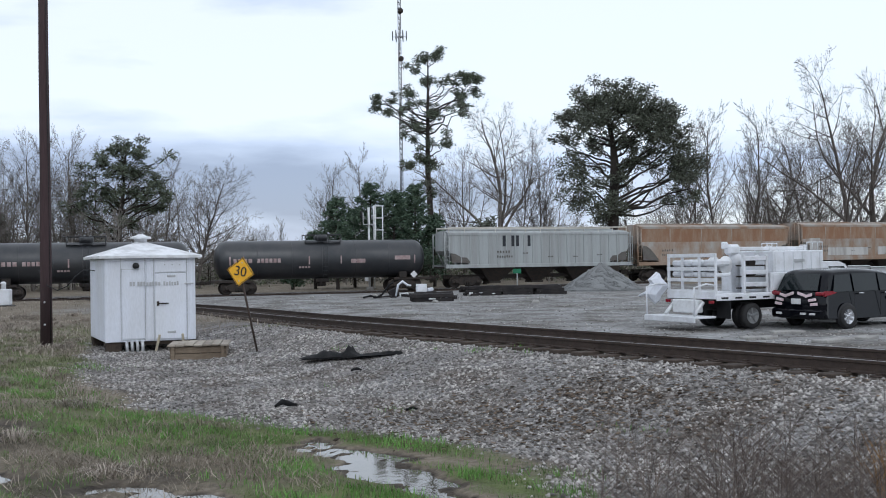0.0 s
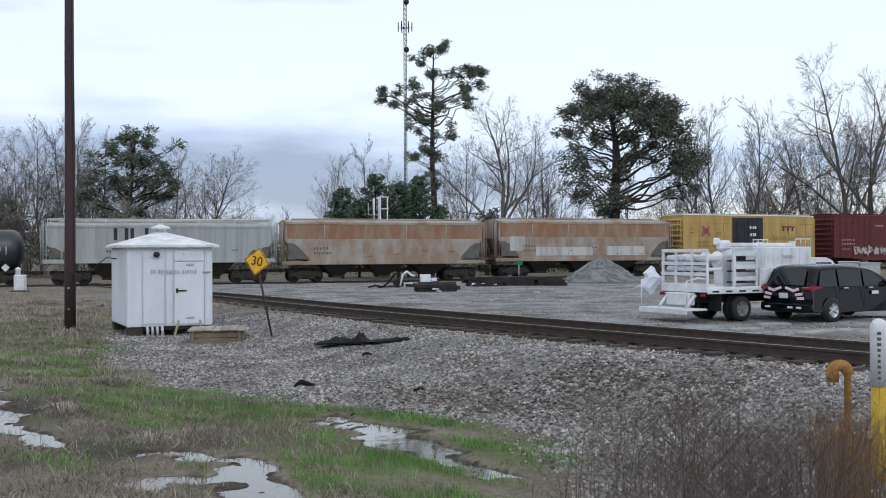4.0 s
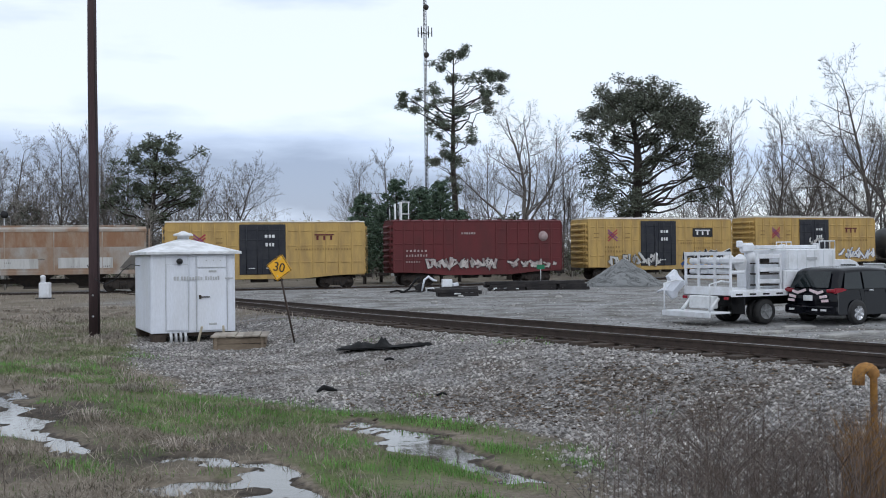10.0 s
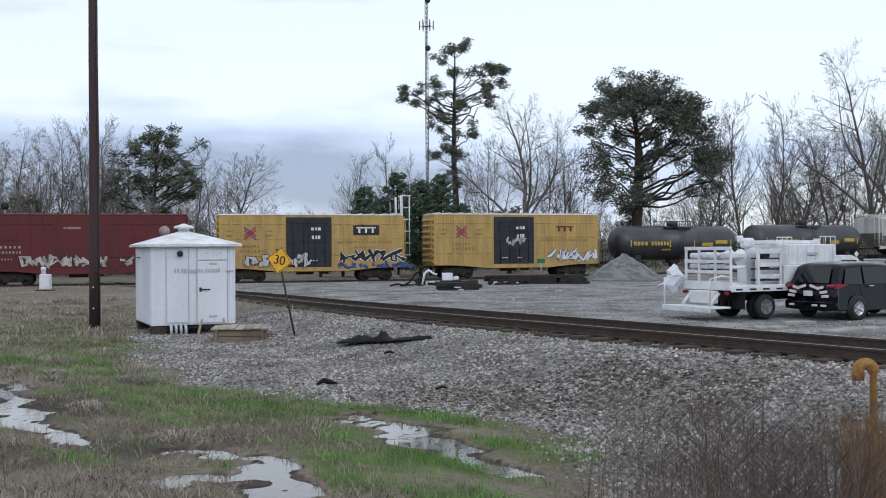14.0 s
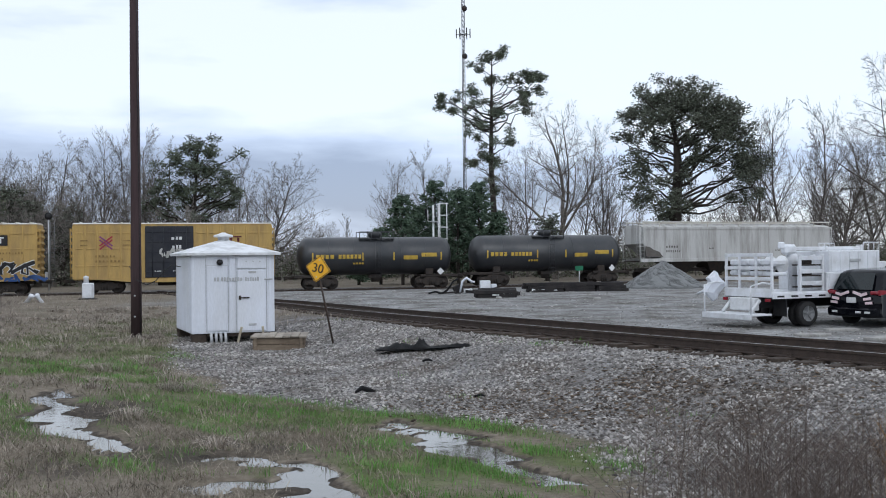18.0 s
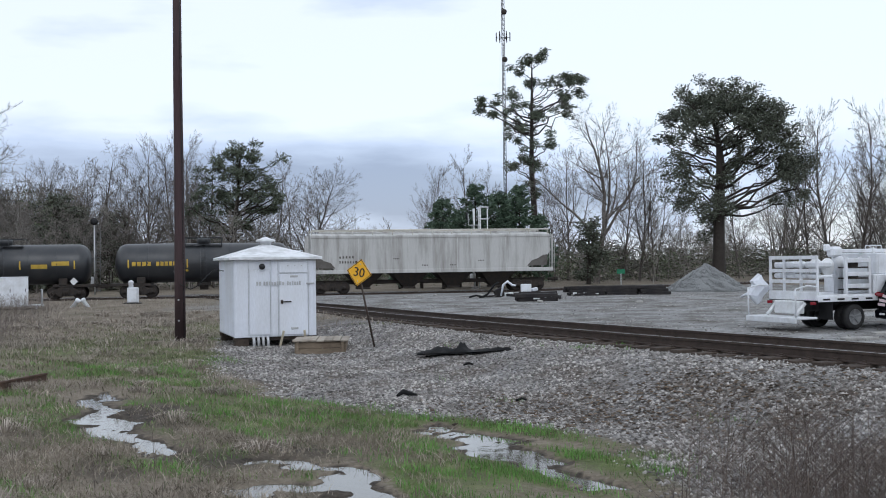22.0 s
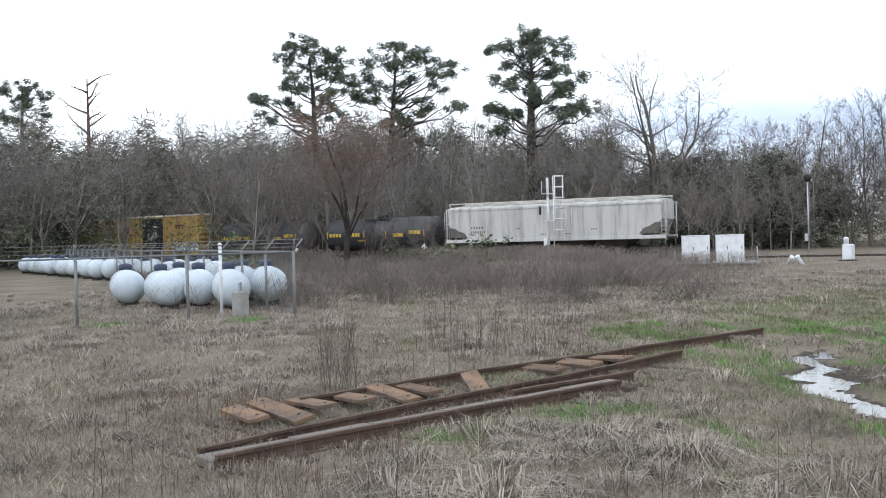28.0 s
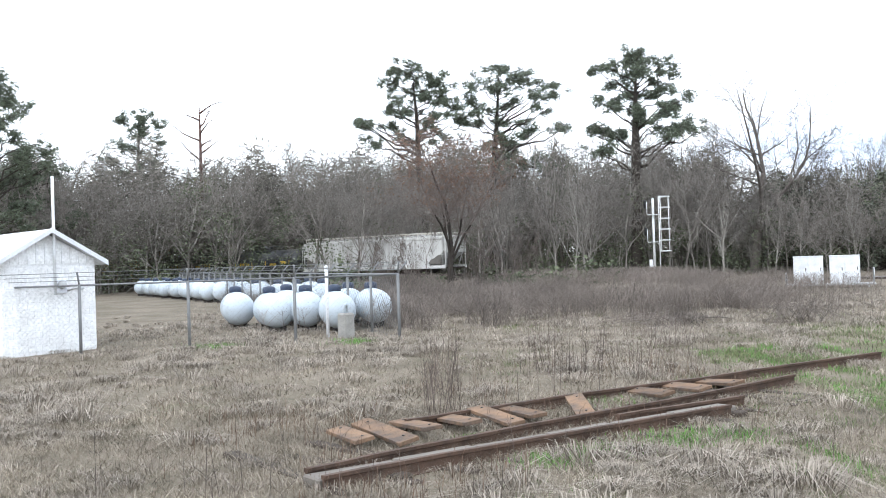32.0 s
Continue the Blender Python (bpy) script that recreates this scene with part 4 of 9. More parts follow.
    if logo == "mark_violet":
        # crossed-bars emblem on the front panel, heavy dark mark on the rear one
        cx, cz = -h + 0.46 * (d0 + h), z1 - 1.35
        for s in (-1, 1):
            mb = Mesh()
            for o in (-0.12, 0.12):
                a = math.radians(38 * s)
                m4 = Matrix.Translation((cx, y, cz + o)) @ Matrix.Rotation(-a, 4, "Y")
                mb.box(-0.56, -0.004, -0.055, 0.56, 0.004, 0.055, 0.002, m4)
            part("emblem", mb, M["mark_red" if s > 0 else logo], t, "crossed-bar emblem in faded red and violet")
        mb = Mesh()
        for i in range(3):
            x = 0.58 * h - 0.75 + i * 0.52
            if i == 0:
                mb.box(x, y - 0.002, z1 - 1.0, x + 1.5, y + 0.004, z1 - 0.9, 0.003)
            mb.box(x + 0.14, y - 0.002, z1 - 1.34, x + 0.30, y + 0.004, z1 - 1.02, 0.003)
        if black_plate:
            pl = Mesh().box(0.58 * h - 1.0, y, z1 - 1.5, 0.58 * h + 1.0, y + 0.01, z1 - 0.76, 0.004)
            part("mark_panel", pl, M["black"], t, "black panel behind white mark")
        part("heavy_mark", mb, M["mark_white" if black_plate else "box_red"], t)
        mb = Mesh()
        text_bars(mb, 0.58 * h - 2.2, z1 - 2.1, 4.3, 0.14, 21, y, rng, 0.5)
        if black_plate:
            text_bars(mb, 0.58 * h - 0.9, z1 - 2.5, 1.7, 0.14, 8, y, rng, 0.5)
        tagged(part("slogan_line", mb, M["mark_faded"], t), kind="stuff")
        mb = Mesh()
        for dx in (-1.75, 1.15):
            mb.box(cx + dx, y, cz - 0.22, cx + dx + 0.5, y + 0.006, cz - 0.12, 0.002)
            mb.box(cx + dx, y, cz + 0.12, cx + dx + 0.5, y + 0.006, cz + 0.2, 0.002)
        text_bars(mb, -h + 1.5, z0 + 1.62, 1.5, 0.16, 6, y, rng, 0.5)
        text_bars(mb, -h + 1.5, z0 + 1.25, 2.1, 0.18, 8, y, rng, 0.5)
        tagged(part("reporting_mark", mb, M["mark_faded"], t), kind="stuff")
    else:
        mb = Mesh()
        text_bars(mb, -h + 1.0, z0 + 1.62, 1.8, 0.18, 6, y, rng, 0.5)
        text_bars(mb, -h + 1.0, z0 + 1.25, 1.8, 0.18, 8, y, rng, 0.5)
        text_bars(mb, -h + 1.0, z0 + 0.80, 1.2, 0.12, 6, y, rng, 0.5)
        text_bars(mb, -1.5, z1 - 1.03, 1.2, 0.15, 6, y, rng, 0.3)
        mb.lathe([(0.40, 0), (0.40, 0.006)], 20, pose(h - 1.6, y + 0.004, z1 - 1.2, 90, 0, 0))
        tagged(part("reporting_mark", mb, M["mark_dull"], t, "faded white stencils and round emblem"), kind="stuff")
    if art:
        for a in art:
            graffiti(t, *a)
    for x in (-h + 2.1, h - 2.1):
        bogie(t, x)
    under = Mesh().box(-h + 0.5, -0.35, 0.72, h - 0.5, 0.35, z0, 0.03)
    under.tube([(-1.2, -0.7, 0.72), (0.1, -0.7, 0.72)], 0.22, 10)
    under.box(0.6, -0.9, 0.55, 1.2, -0.4, 0.9, 0.03)
    part("underframe", under, M["steel_dark"], t)
    return t


def hopper(s_left, s_right, color, top_color, seed, label, ribs=True, z1=4.35, bays=3, roofline=True, patches=None, long_slope=2.4, z0=1.30):
    t, h = put("covered_hopper_car", s_left, s_right, label, "hopper car")
    rng = random.Random(seed)
    W = 1.52
    a = long_slope
    body = Mesh()
    # slope-ended shell
    sec = [(-h + 0.25, z1 - 1.35), (-h + 0.25 + a * 0.8, z0), (h - 0.25 - a * 0.8, z0), (h - 0.25, z1 - 1.35), (h - 0.25, z1), (-h + 0.25, z1)]
    body.prism(sec, -W, W)
    part("body", body, M[color], t)
    if top_color != color:
        up = Mesh()
        for y in (-W - 0.006, W + 0.001):
            up.box(-h + 0.4, y, z1 - 1.25, h - 0.4, y + 0.005, z1 - 0.12, 0.002)
        part("upper_side", up, M[top_color], t, "rust-stained upper side")
    for y in (-W, W):
        part("side_sill", Mesh().box(-h, y - 0.06, z0 - 0.20, h, y + 0.06, z0 + 0.08, 0.015), M[color], t)
        part("top_chord", Mesh().box(-h + 0.2, y - 0.05, z1 - 0.16, h - 0.2, y + 0.05, z1 + 0.03, 0.015), M[color], t)
    RIB = Mesh().box(-0.035, -0.03, z0 + 0.05, 0.035, 0.03, z1 - 0.12, 0.012).mesh("side_rib")
    RIB.materials.append(M[color])
    if ribs:
        n = 18
        for i in range(n + 1):
            x = -h + 1.3 + (2 * h - 2.6) * i / n
            part("side_rib", RIB, None, t).matrix_local = pose(x, -W - 0.022, 0)
            part("side_rib", RIB, None, t).matrix_local = pose(x, W + 0.022, 0)
    else:
        for i in range(1, 5):
            x = -h + 2 * h * i / 5
            part("side_rib", RIB, None, t).matrix_local = pose(x, -W + 0.012, 0)
            part("side_rib", RIB, None, t).matrix_local = pose(x, W - 0.012, 0)
    top = Mesh()
    top.prism([(-W - 0.02, z1), (W + 0.02, z1), (W * 0.7, z1 + 0.16), (0, z1 + 0.24), (-W * 0.7, z1 + 0.16)], -h + 0.25, h - 0.25, pose(0, 0, 0, 0, 0, 90))
    part("roof", top, M[color], t)
    hat = Mesh()
    hat.box(-h + 1.0, -0.42, z1 + 0.22, h - 1.0, 0.42, z1 + 0.33, 0.02)
    part("roof_hatch", hat, M[color], t, "long trough hatch cover")
    if roofline:
        rw = Mesh()
        for y in (-W + 0.15, W - 0.15):
            rw.tube([(-h + 0.3, y, z1 + 0.44), (h - 0.3, y, z1 + 0.44)], 0.055, 5)
            for i in range(13):
                x = -h + 0.35 + (2 * h - 0.7) * i / 12
                rw.tube([(x, y, z1 + 0.06), (x, y, z1 + 0.44)], 0.035, 5)
        part("running_board", rw, M["roof_white"], t, "pale running-board rail along the roof")
    for x, s in ((-h, -1), (h, 1)):
        for y in (-W + 0.08, W - 0.08):
            fr = Mesh()
            fr.tube([(x - s * 0.05, y, z0), (x - s * 0.05, y, z1)], 0.05, 6)
            fr.tube([(x - s * 0.9, y, z0), (x - s * 0.35, y, z1 - 1.3)], 0.05, 6)
            fr.tube([(x - s * 0.05, y, z0 + 1.3), (x - s * 0.4, y, z0 + 1.7)], 0.04, 6)
            part("end_frame", fr, M[color], t)
        lad = Mesh()
        ladder(lad, x + s * 0.02, -W + 0.1, z0, z1 + 0.1, 0.45, 9, "y")
        part("end_ladder", lad, M[color], t)
        lad = Mesh()
        ladder(lad, x - s * 0.1 - 0.2, -W - 0.05, z0 - 0.3, z1 - 0.2, 0.4, 9, "x")
        part("side_ladder", lad, M[color], t)
        pf = Mesh().box(min(x, x - s * 1.9), -1.3, z0 - 0.2, max(x, x - s * 1.9), 1.3, z0 - 0.08, 0.02)
        part("end_platform", pf, M["steel_dark"], t)
        coupler(t, x, s)
    for i in range(bays):
        x = (i - (bays - 1) / 2) * (2 * h - 5.2) / bays
        w = (2 * h - 5.2) / bays * 0.46
        bay = Mesh()
        q = [Vector(p) for p in ((x - w, -W + 0.05, z0), (x + w, -W + 0.05, z0), (x + w, W - 0.05, z0), (x - w, W - 0.05, z0), (x - 0.4, -0.5, 0.42), (x + 0.4, -0.5, 0.42), (x + 0.4, 0.5, 0.42), (x - 0.4, 0.5, 0.42))]
        bay.add(q, [(3, 2, 1, 0), (4, 5, 6, 7), (0, 1, 5, 4), (1, 2, 6, 5), (2, 3, 7, 6), (3, 0, 4, 7)])
        bay.box(x - 0.5, -0.7, 0.32, x + 0.5, 0.7, 0.46, 0.02)
        part("discharge_bay", bay, M["steel_dark"], t)
    y = -W - 0.06 if ribs else -W - 0.012
    mb = Mesh()
    text_bars(mb, -h + (4.3 if ribs else 2.4), z0 + 0.95, 1.2, 0.18, 5, y, rng, 0.5)
    text_bars(mb, -h + (4.3 if ribs else 2.4), z0 + 0.58, 1.4, 0.18, 7, y, rng, 0.5)
    for i in range(4):
        z = z0 + rng.uniform(0.3, 0.9)
        text_bars(mb, -h + 6.5 + i * 2.2, z, 0.5, 0.10, 4, y, rng, 0.4)
    tagged(part("reporting_mark", mb, M["shade_and_print"], t), kind="stuff")
    if patches:
        for (x0, za, x1, zb, key, lab) in patches:
            part("paint_patch", Mesh().box(x0, -W - 0.018, za, x1, -W - 0.010, zb, 0.003), M[key], t, lab)
    # a flat dark panel on each closed end paints in the shade there
    for s in (-1, 1):
        shade_panel = Mesh()
        ring = [(s * (h - 0.45), z1 - 1.55), (s * (h - 0.5), z0 + 0.25), (s * (h - 2.1), z0 + 0.2), (s * (h - 1.75), z0 + 0.62), (s * (h - 1.25), z1 - 1.85), (s * (h - 0.85), z1 - 1.6)]
        shade_panel.prism(ring if s < 0 else ring[::-1], -W - 0.014, -W - 0.009)
        part("end_opening", shade_panel, M["shade_and_print"], t, "flat dark panel painted as the shade under the slope sheet")
    for x in (-h + 1.9, h - 1.9):
        bogie(t, x)
    part("brake_gear", Mesh().box(-h + 0.4, -0.3, 0.7, h - 0.4, 0.3, 1.0, 0.03), M["steel_dark"], t)
    return t


def tank_car(s_left, s_right, seed, label, mark="mark_yellow"):
    t, h = put("tank_car", s_left, s_right, label, "tank car")
    rng = random.Random(seed)
    r, zc = 1.44, 2.52
    prof = [(0.02, -h), (0.55, -h + 0.05), (0.95, -h + 0.18), (1.22, -h + 0.36), (1.38, -h + 0.6), (r, -h + 0.85), (r + 0.006, -h * 0.5), (r, -0.02), (r + 0.02, 0), (r, 0.02), (r + 0.006, h * 0.5), (r, h - 0.85), (1.38, h - 0.6), (1.22, h - 0.36), (0.95, h - 0.18), (0.55, h - 0.05), (0.02, h)]
    part("tank_shell", Mesh().lathe(prof, 36, pose(0, 0, zc, 0, 90, 0)), M["tank_black"], t)
    for x in (-h * 0.62, -h * 0.3, h * 0.3, h * 0.62):
        part("weld_seam", Mesh().lathe([(r - 0.01, -0.03), (r + 0.016, -0.02), (r + 0.016, 0.02), (r - 0.01, 0.03)], 36, pose(x, 0, zc, 0, 90, 0)), M["tank_black"], t)
    dome = Mesh().lathe([(0.5, 0), (0.5, 0.38), (0.46, 0.44), (0.1, 0.48)], 16, pose(0, 0, zc + r - 0.06))
    part("manway_dome", dome, M["tank_black"], t)
    rail = Mesh()
    for y in (-0.85, 0.85):
        rail.tube([(-1.3, y, zc + r + 0.75 - 0.35), (1.3, y, zc + r + 0.75 - 0.35)], 0.03, 5)
        for x in (-1.3, -0.4, 0.4, 1.3):
            rail.tube([(x, y, zc + r - 0.4), (x, y, zc + r + 0.42)], 0.03, 5)
    rail.box(-1.4, -0.95, zc + r - 0.12, 1.4, -0.62, zc + r - 0.08, 0.01)
    rail.box(-1.4, 0.62, zc + r - 0.12, 1.4, 0.95, zc + r - 0.08, 0.01)
    part("platform_railing", rail, M["tank_black"], t)
    lad = Mesh()
    ladder(lad, -0.2, -r - 0.16, 0.9, zc + r - 0.3, 0.4, 9, "x")
    part("side_ladder", lad, M["tank_black"], t)
    for x, s in ((-h, -1), (h, 1)):
        stub = Mesh().box(min(x - s * 2.6, x + s * 0.35), -1.05, 0.86, max(x - s * 2.6, x + s * 0.35), 1.05, 1.06, 0.03)
        stub.tube([(x + s * 0.3, -1.0, 1.0), (x + s * 0.3, -1.0, 1.95), (x + s * 0.3, 1.0, 1.95), (x + s * 0.3, 1.0, 1.0)], 0.03, 5)
        stub.box(x - s * 1.9 - 0.3, -1.1, 1.0, x - s * 1.9 + 0.3, 1.1, 1.5, 0.04)
        part("end_sill", stub, M["steel_dark"], t)
        coupler(t, x + s * 0.2, s)
    def on_shell(mb, x0, x1, a0, a1, lift=0.012):
        n = 4
        v, f = [], []
        for i in range(n + 1):
            a = math.radians(a0 + (a1 - a0) * i / n)
            for x in (x0, x1):
                v.append((x, -(r + lift) * math.cos(a), zc + (r + lift) * math.sin(a)))
        for i in range(n):
            f.append((2 * i, 2 * i + 1, 2 * i + 3, 2 * i + 2))
        mb.add(v, f)
    ym = Mesh()
    for i in range(4):
        on_shell(ym, -h + 1.3 + i * 0.36, -h + 1.56 + i * 0.36, -8, 4)
    for i in range(6):
        on_shell(ym, -h + 3.0 + i * 0.30, -h + 3.22 + i * 0.30, -8, 4)
    on_shell(ym, 2.0, 3.1, -12, 0)
    on_shell(ym, h - 2.6, h - 1.4, -4, 8)
    for x in (-h + 1.0, -1.2, 1.2, h - 1.1):
        on_shell(ym, x, x + 0.10, -14, 10)
    for i in range(4):
        on_shell(ym, -1.9 + i * 0.22, -1.74 + i * 0.22, -26, -20)
    tagged(part("stencil_mark", ym, M[mark], t, "stencilled bars"), kind="stuff")
    wm = Mesh()
    wm.box(-0.2, -0.01, -0.2, 0.2, 0.01, 0.2, 0.004, pose(h - 1.1, -1.38, 1.28) @ Matrix.Rotation(radians(45), 4, "Y"))
    part("placard", wm, M["mark_white"], t, "white diamond placard")
    for x in (-h + 1.7, h - 1.7):
        bogie(t, x)
    part("bottom_valve", Mesh().tube([(-0.3, 0, 0.75), (0.3, 0, 0.75)], 0.25, 10).box(-0.5, -0.4, 0.8, 0.5, 0.4, 1.1, 0.03), M["steel_dark"], t)
    return t


def train():
    black = "long black tank car with yellow stencils"
    tank_car(9.4, -4.9, 31, "long black tank car with small white stencils", "mark_dull")
    tank_car(-6.6, -22.6, 32, "long black tank car with small white stencils", "mark_dull")
    hopper(-23.9, -40.2, "hop_nw", "hop_nw", 33, "dull grey ribbed covered hopper with faded dark mark", z1=4.25, bays=3, z0=1.74,
           patches=[(-2.6, 3.2, -2.35, 4.05, "box_door", "faded dark mark"), (-3.35, 3.2, -3.1, 4.05, "box_door", "faded dark mark"), (-2.2, 3.2, -1.95, 4.05, "box_door", "faded dark mark"), (-1.2, 3.2, -0.95, 4.05, "box_door", "faded dark mark")])
    hopper(-40.7, -56.8, "hop_rust", "hop_rust_top", 34, "smooth-sided covered hopper streaked with orange rust", ribs=False, z1=4.5, roofline=False, z0=1.5)
    hopper(-57.6, -73.9, "hop_rust", "hop_rust_top", 35, "covered hopper with rust and pale paint patches", ribs=False, z1=4.5, roofline=False, z0=1.5,
           patches=[(-6.9, 2.15, -5.6, 3.3, "hop_grey", "pale repainted patch"), (-4.6, 1.75, 0.6, 2.45, "hop_grey", "pale repainted patch"), (1.9, 1.75, 5.6, 2.5, "hop_grey", "pale repainted patch")])
    boxcar(-75.0, -89.7, "box_yellow", "box_door", 36, "yellow high-cube boxcar with black sliding door")
    boxcar(-91.9, -105.9, "box_red", None, 37, "oxide-red boxcar with white graffiti along the bottom", roof="box_red", logo="none",
           art=[(-4.4, 1.2, 1.25, 2.25, -1.545, 5, ("mark_cream", "box_door"), "cream tangled graffiti"), (2.4, 6.4, 1.25, 2.05, -1.545, 15, ("mark_cream", "box_door"), "cream tangled graffiti")])
    boxcar(-108.2, -122.1, "box_yellow", "box_door", 39, "yellow high-cube boxcar with blue and white graffiti", black_plate=True,
           art=[(-5.2, -0.6, 1.05, 2.2, -1.64, 8, ("hop_grey", "box_door"), "dull grey graffiti"), (1.9, 6.6, 1.45, 2.45, -1.55, 9, ("black", "mark_white"), "black graffiti outlined in white"), (1.6, 7.0, 0.95, 1.45, -1.55, 10, ("mark_blue",), "blue graffiti base")])
    boxcar(-124.5, -138.5, "box_yellow", "box_door", 38, "yellow high-cube boxcar with pale blue graffiti",
           art=[(2.6, 6.9, 1.25, 2.5, -1.55, 12, ("mark_white", "mark_blue"), "white graffiti outlined in dark blue"), (-1.3, 0.2, 2.5, 3.3, -1.66, 13, ("hop_grey",), "grey scrawl on the door")])
    tank_car(-140.5, -152.5, 40, black)
    tank_car(-154.1, -166.8, 41, black)
    hopper(-168.0, -187.1, "hop_grey", "hop_grey", 42, "pale grey covered hopper with dark streaks, last in the train", ribs=False, z1=4.35, bays=4, z0=1.72)


train()

# ---- things in the yard ----
def shed():
    t = thing("equipment_shed", pose(-8.41, 29.1, ground_z(-7.5, 30) + 0.06, 0, 0, 24.7), "white-painted sheet-metal railway equipment shed with pyramid roof", "shed")
    W, D, z0, z1 = 2.36, 3.1, 0.22, 2.44
    part("wall", Mesh().box(0, 0, z0, W, D, z1, 0.012), M["white"], t)
    for i in range(14):
        y = 0.1 + i * (D - 0.2) / 14
        part("side_rib", Mesh().box(-0.022, y, z0 + 0.03, 0.004, y + 0.11, z1 - 0.03, 0.008), M["white"], t)
    o = 0.16
    v = [(-o, -o, z1), (W + o, -o, z1), (W + o, D + o, z1), (-o, D + o, z1), (-o, -o, z1 + 0.07), (W + o, -o, z1 + 0.07), (W + o, D + o, z1 + 0.07), (-o, D + o, z1 + 0.07), (W / 2 - 0.12, D / 2 - 0.12, z1 + 0.46), (W / 2 + 0.12, D / 2 - 0.12, z1 + 0.46), (W / 2 + 0.12, D / 2 + 0.12, z1 + 0.46), (W / 2 - 0.12, D / 2 + 0.12, z1 + 0.46)]
    f = [(3, 2, 1, 0), (0, 1, 5, 4), (1, 2, 6, 5), (2, 3, 7, 6), (3, 0, 4, 7), (4, 5, 9, 8), (5, 6, 10, 9), (6, 7, 11, 10), (7, 4, 8, 11), (8, 9, 10, 11)]
    roof = part("roof", Mesh().add(v, f), M["white_roof"], t)
    vent = Mesh().lathe([(0.17, 0), (0.17, 0.10), (0.30, 0.11), (0.28, 0.17), (0.16, 0.20), (0.05, 0.25)], 16, pose(W / 2, D / 2, z1 + 0.44))
    part("roof_vent", vent, M["white_roof"], roof)
    door = part("door", Mesh().box(1.28, -0.035, z0 + 0.05, 1.28 + 0.82, 0.004, z1 - 0.42, 0.008).box(1.28, -0.03, z1 - 0.38, 2.10, 0.004, z1 - 0.06, 0.006), M["white"], t)
    lock = Mesh().tube([(1.34, -0.06, 1.22), (1.62, -0.06, 1.22)], 0.018, 6).box(1.32, -0.07, 1.16, 1.38, -0.03, 1.28, 0.006)
    part("door_handle", lock, M["steel_dark"], door, "dark locking bar")
    for z in (0.42, 1.92):
        part("hinge", Mesh().box(1.60, -0.055, z, 1.82, -0.03, z + 0.06, 0.006), M["galv"], door, "galvanised hinge")
    part("hasp", Mesh().box(2.06, -0.05, 1.72, 2.30, -0.03, 1.76, 0.006), M["galv"], door, "galvanised hasp")
    for x in (1.52, 1.72, 1.92):
        part("rivet", Mesh().box(x, -0.05, z1 - 0.2, x + 0.03, -0.028, z1 - 0.17, 0.003), M["galv"], door)
    panel = Mesh().box(0.42, -0.022, z0 + 0.08, 1.0, 0.004, z1 - 0.30, 0.006).box(1.06, -0.014, z0 + 0.04, 1.22, 0.004, z1 - 0.05, 0.004)
    part("front_panel", panel, M["white"], t)
    for x in (0.0, 2.20):
        part("corner_trim", Mesh().box(x - 0.01, -0.012, z0, x + 0.06, 0.004, z1, 0.003), M["white"], t)
    for x0, za, x1, zb in ((0.39, z0 + 0.05, 0.40, z1), (1.02, z0, 1.03, z1), (1.245, z0, 1.255, z1), (2.125, z0, 2.135, z1), (0.40, z1 - 0.30, 1.02, z1 - 0.29), (1.28, z1 - 0.405, 2.10, z1 - 0.395), (0.40, z0 + 0.05, 1.02, z0 + 0.06)):
        part("seam", Mesh().box(x0, -0.016, za, x1, 0.002, zb, 0.001), M["galv"], t)
    rng = random.Random(2)
    bars = Mesh()
    text_bars(bars, 0.62, 1.70, 0.16, 0.11, 2, -0.028, rng)
    text_bars(bars, 0.82, 1.70, 0.62, 0.11, 8, -0.041, rng)
    text_bars(bars, 1.50, 1.70, 0.42, 0.11, 6, -0.041, rng)
    tagged(part("lettering", bars, M["galv"], t, "grey faded lettering bars"), kind="stuff")
    lamp = Mesh().lathe([(0.085, 0), (0.085, 0.10), (0.05, 0.14)], 12, pose(0.78, -0.02, z1 - 0.20, 90, 0, 0))
    part("round_fitting", lamp, M["black"], t, "small round black fitting")
    for x, y in ((0.0, 0.0), (W - 0.45, 0.0), (0, D - 0.4), (W - 0.45, D - 0.4)):
        part("foundation_block", Mesh().box(x + 0.02, y + 0.06, -0.15, x + 0.42, y + 0.4, z0, 0.02), M["tie"], t)
    part("skid", Mesh().box(-0.02, 0.1, z0 - 0.10, W + 0.02, 0.25, z0 + 0.001, 0.01).box(-0.02, D - 0.3, z0 - 0.1, W + 0.02, D - 0.15, z0 + 0.001, 0.01), M["tie"], t)
    for i in range(4):
        x = 0.52 + i * 0.135
        part("conduit", Mesh().tube([(x, -0.05, z0 + 0.02), (x + 0.01, -0.07, 0.1), (x + 0.01, -0.1, -0.14)], 0.045, 8), M["galv"], t)
    for x in (1.26, 1.98):
        part("pale_stake", Mesh().box(-0.03, -0.02, -0.08, 0.03, 0.02, 0.42, 0.004, pose(x, -0.22, 0.02, 22, 10 if x < 1.5 else -8, 0)), M["pale_wood"], t, "pale lumber stake leaning on the shed")
    wire = Mesh().tube([(-0.02, 1.9, 2.12), (-0.28, 2.0, 2.16), (-0.5, 2.1, 1.98), (-0.72, 2.25, 1.70), (-0.95, 2.45, 1.58), (-1.2, 2.7, 1.72), (-1.4, 3.0, 2.15)], 0.014, 6)
    part("cable", wire, M["black"], t, "black cable looped to the pole")


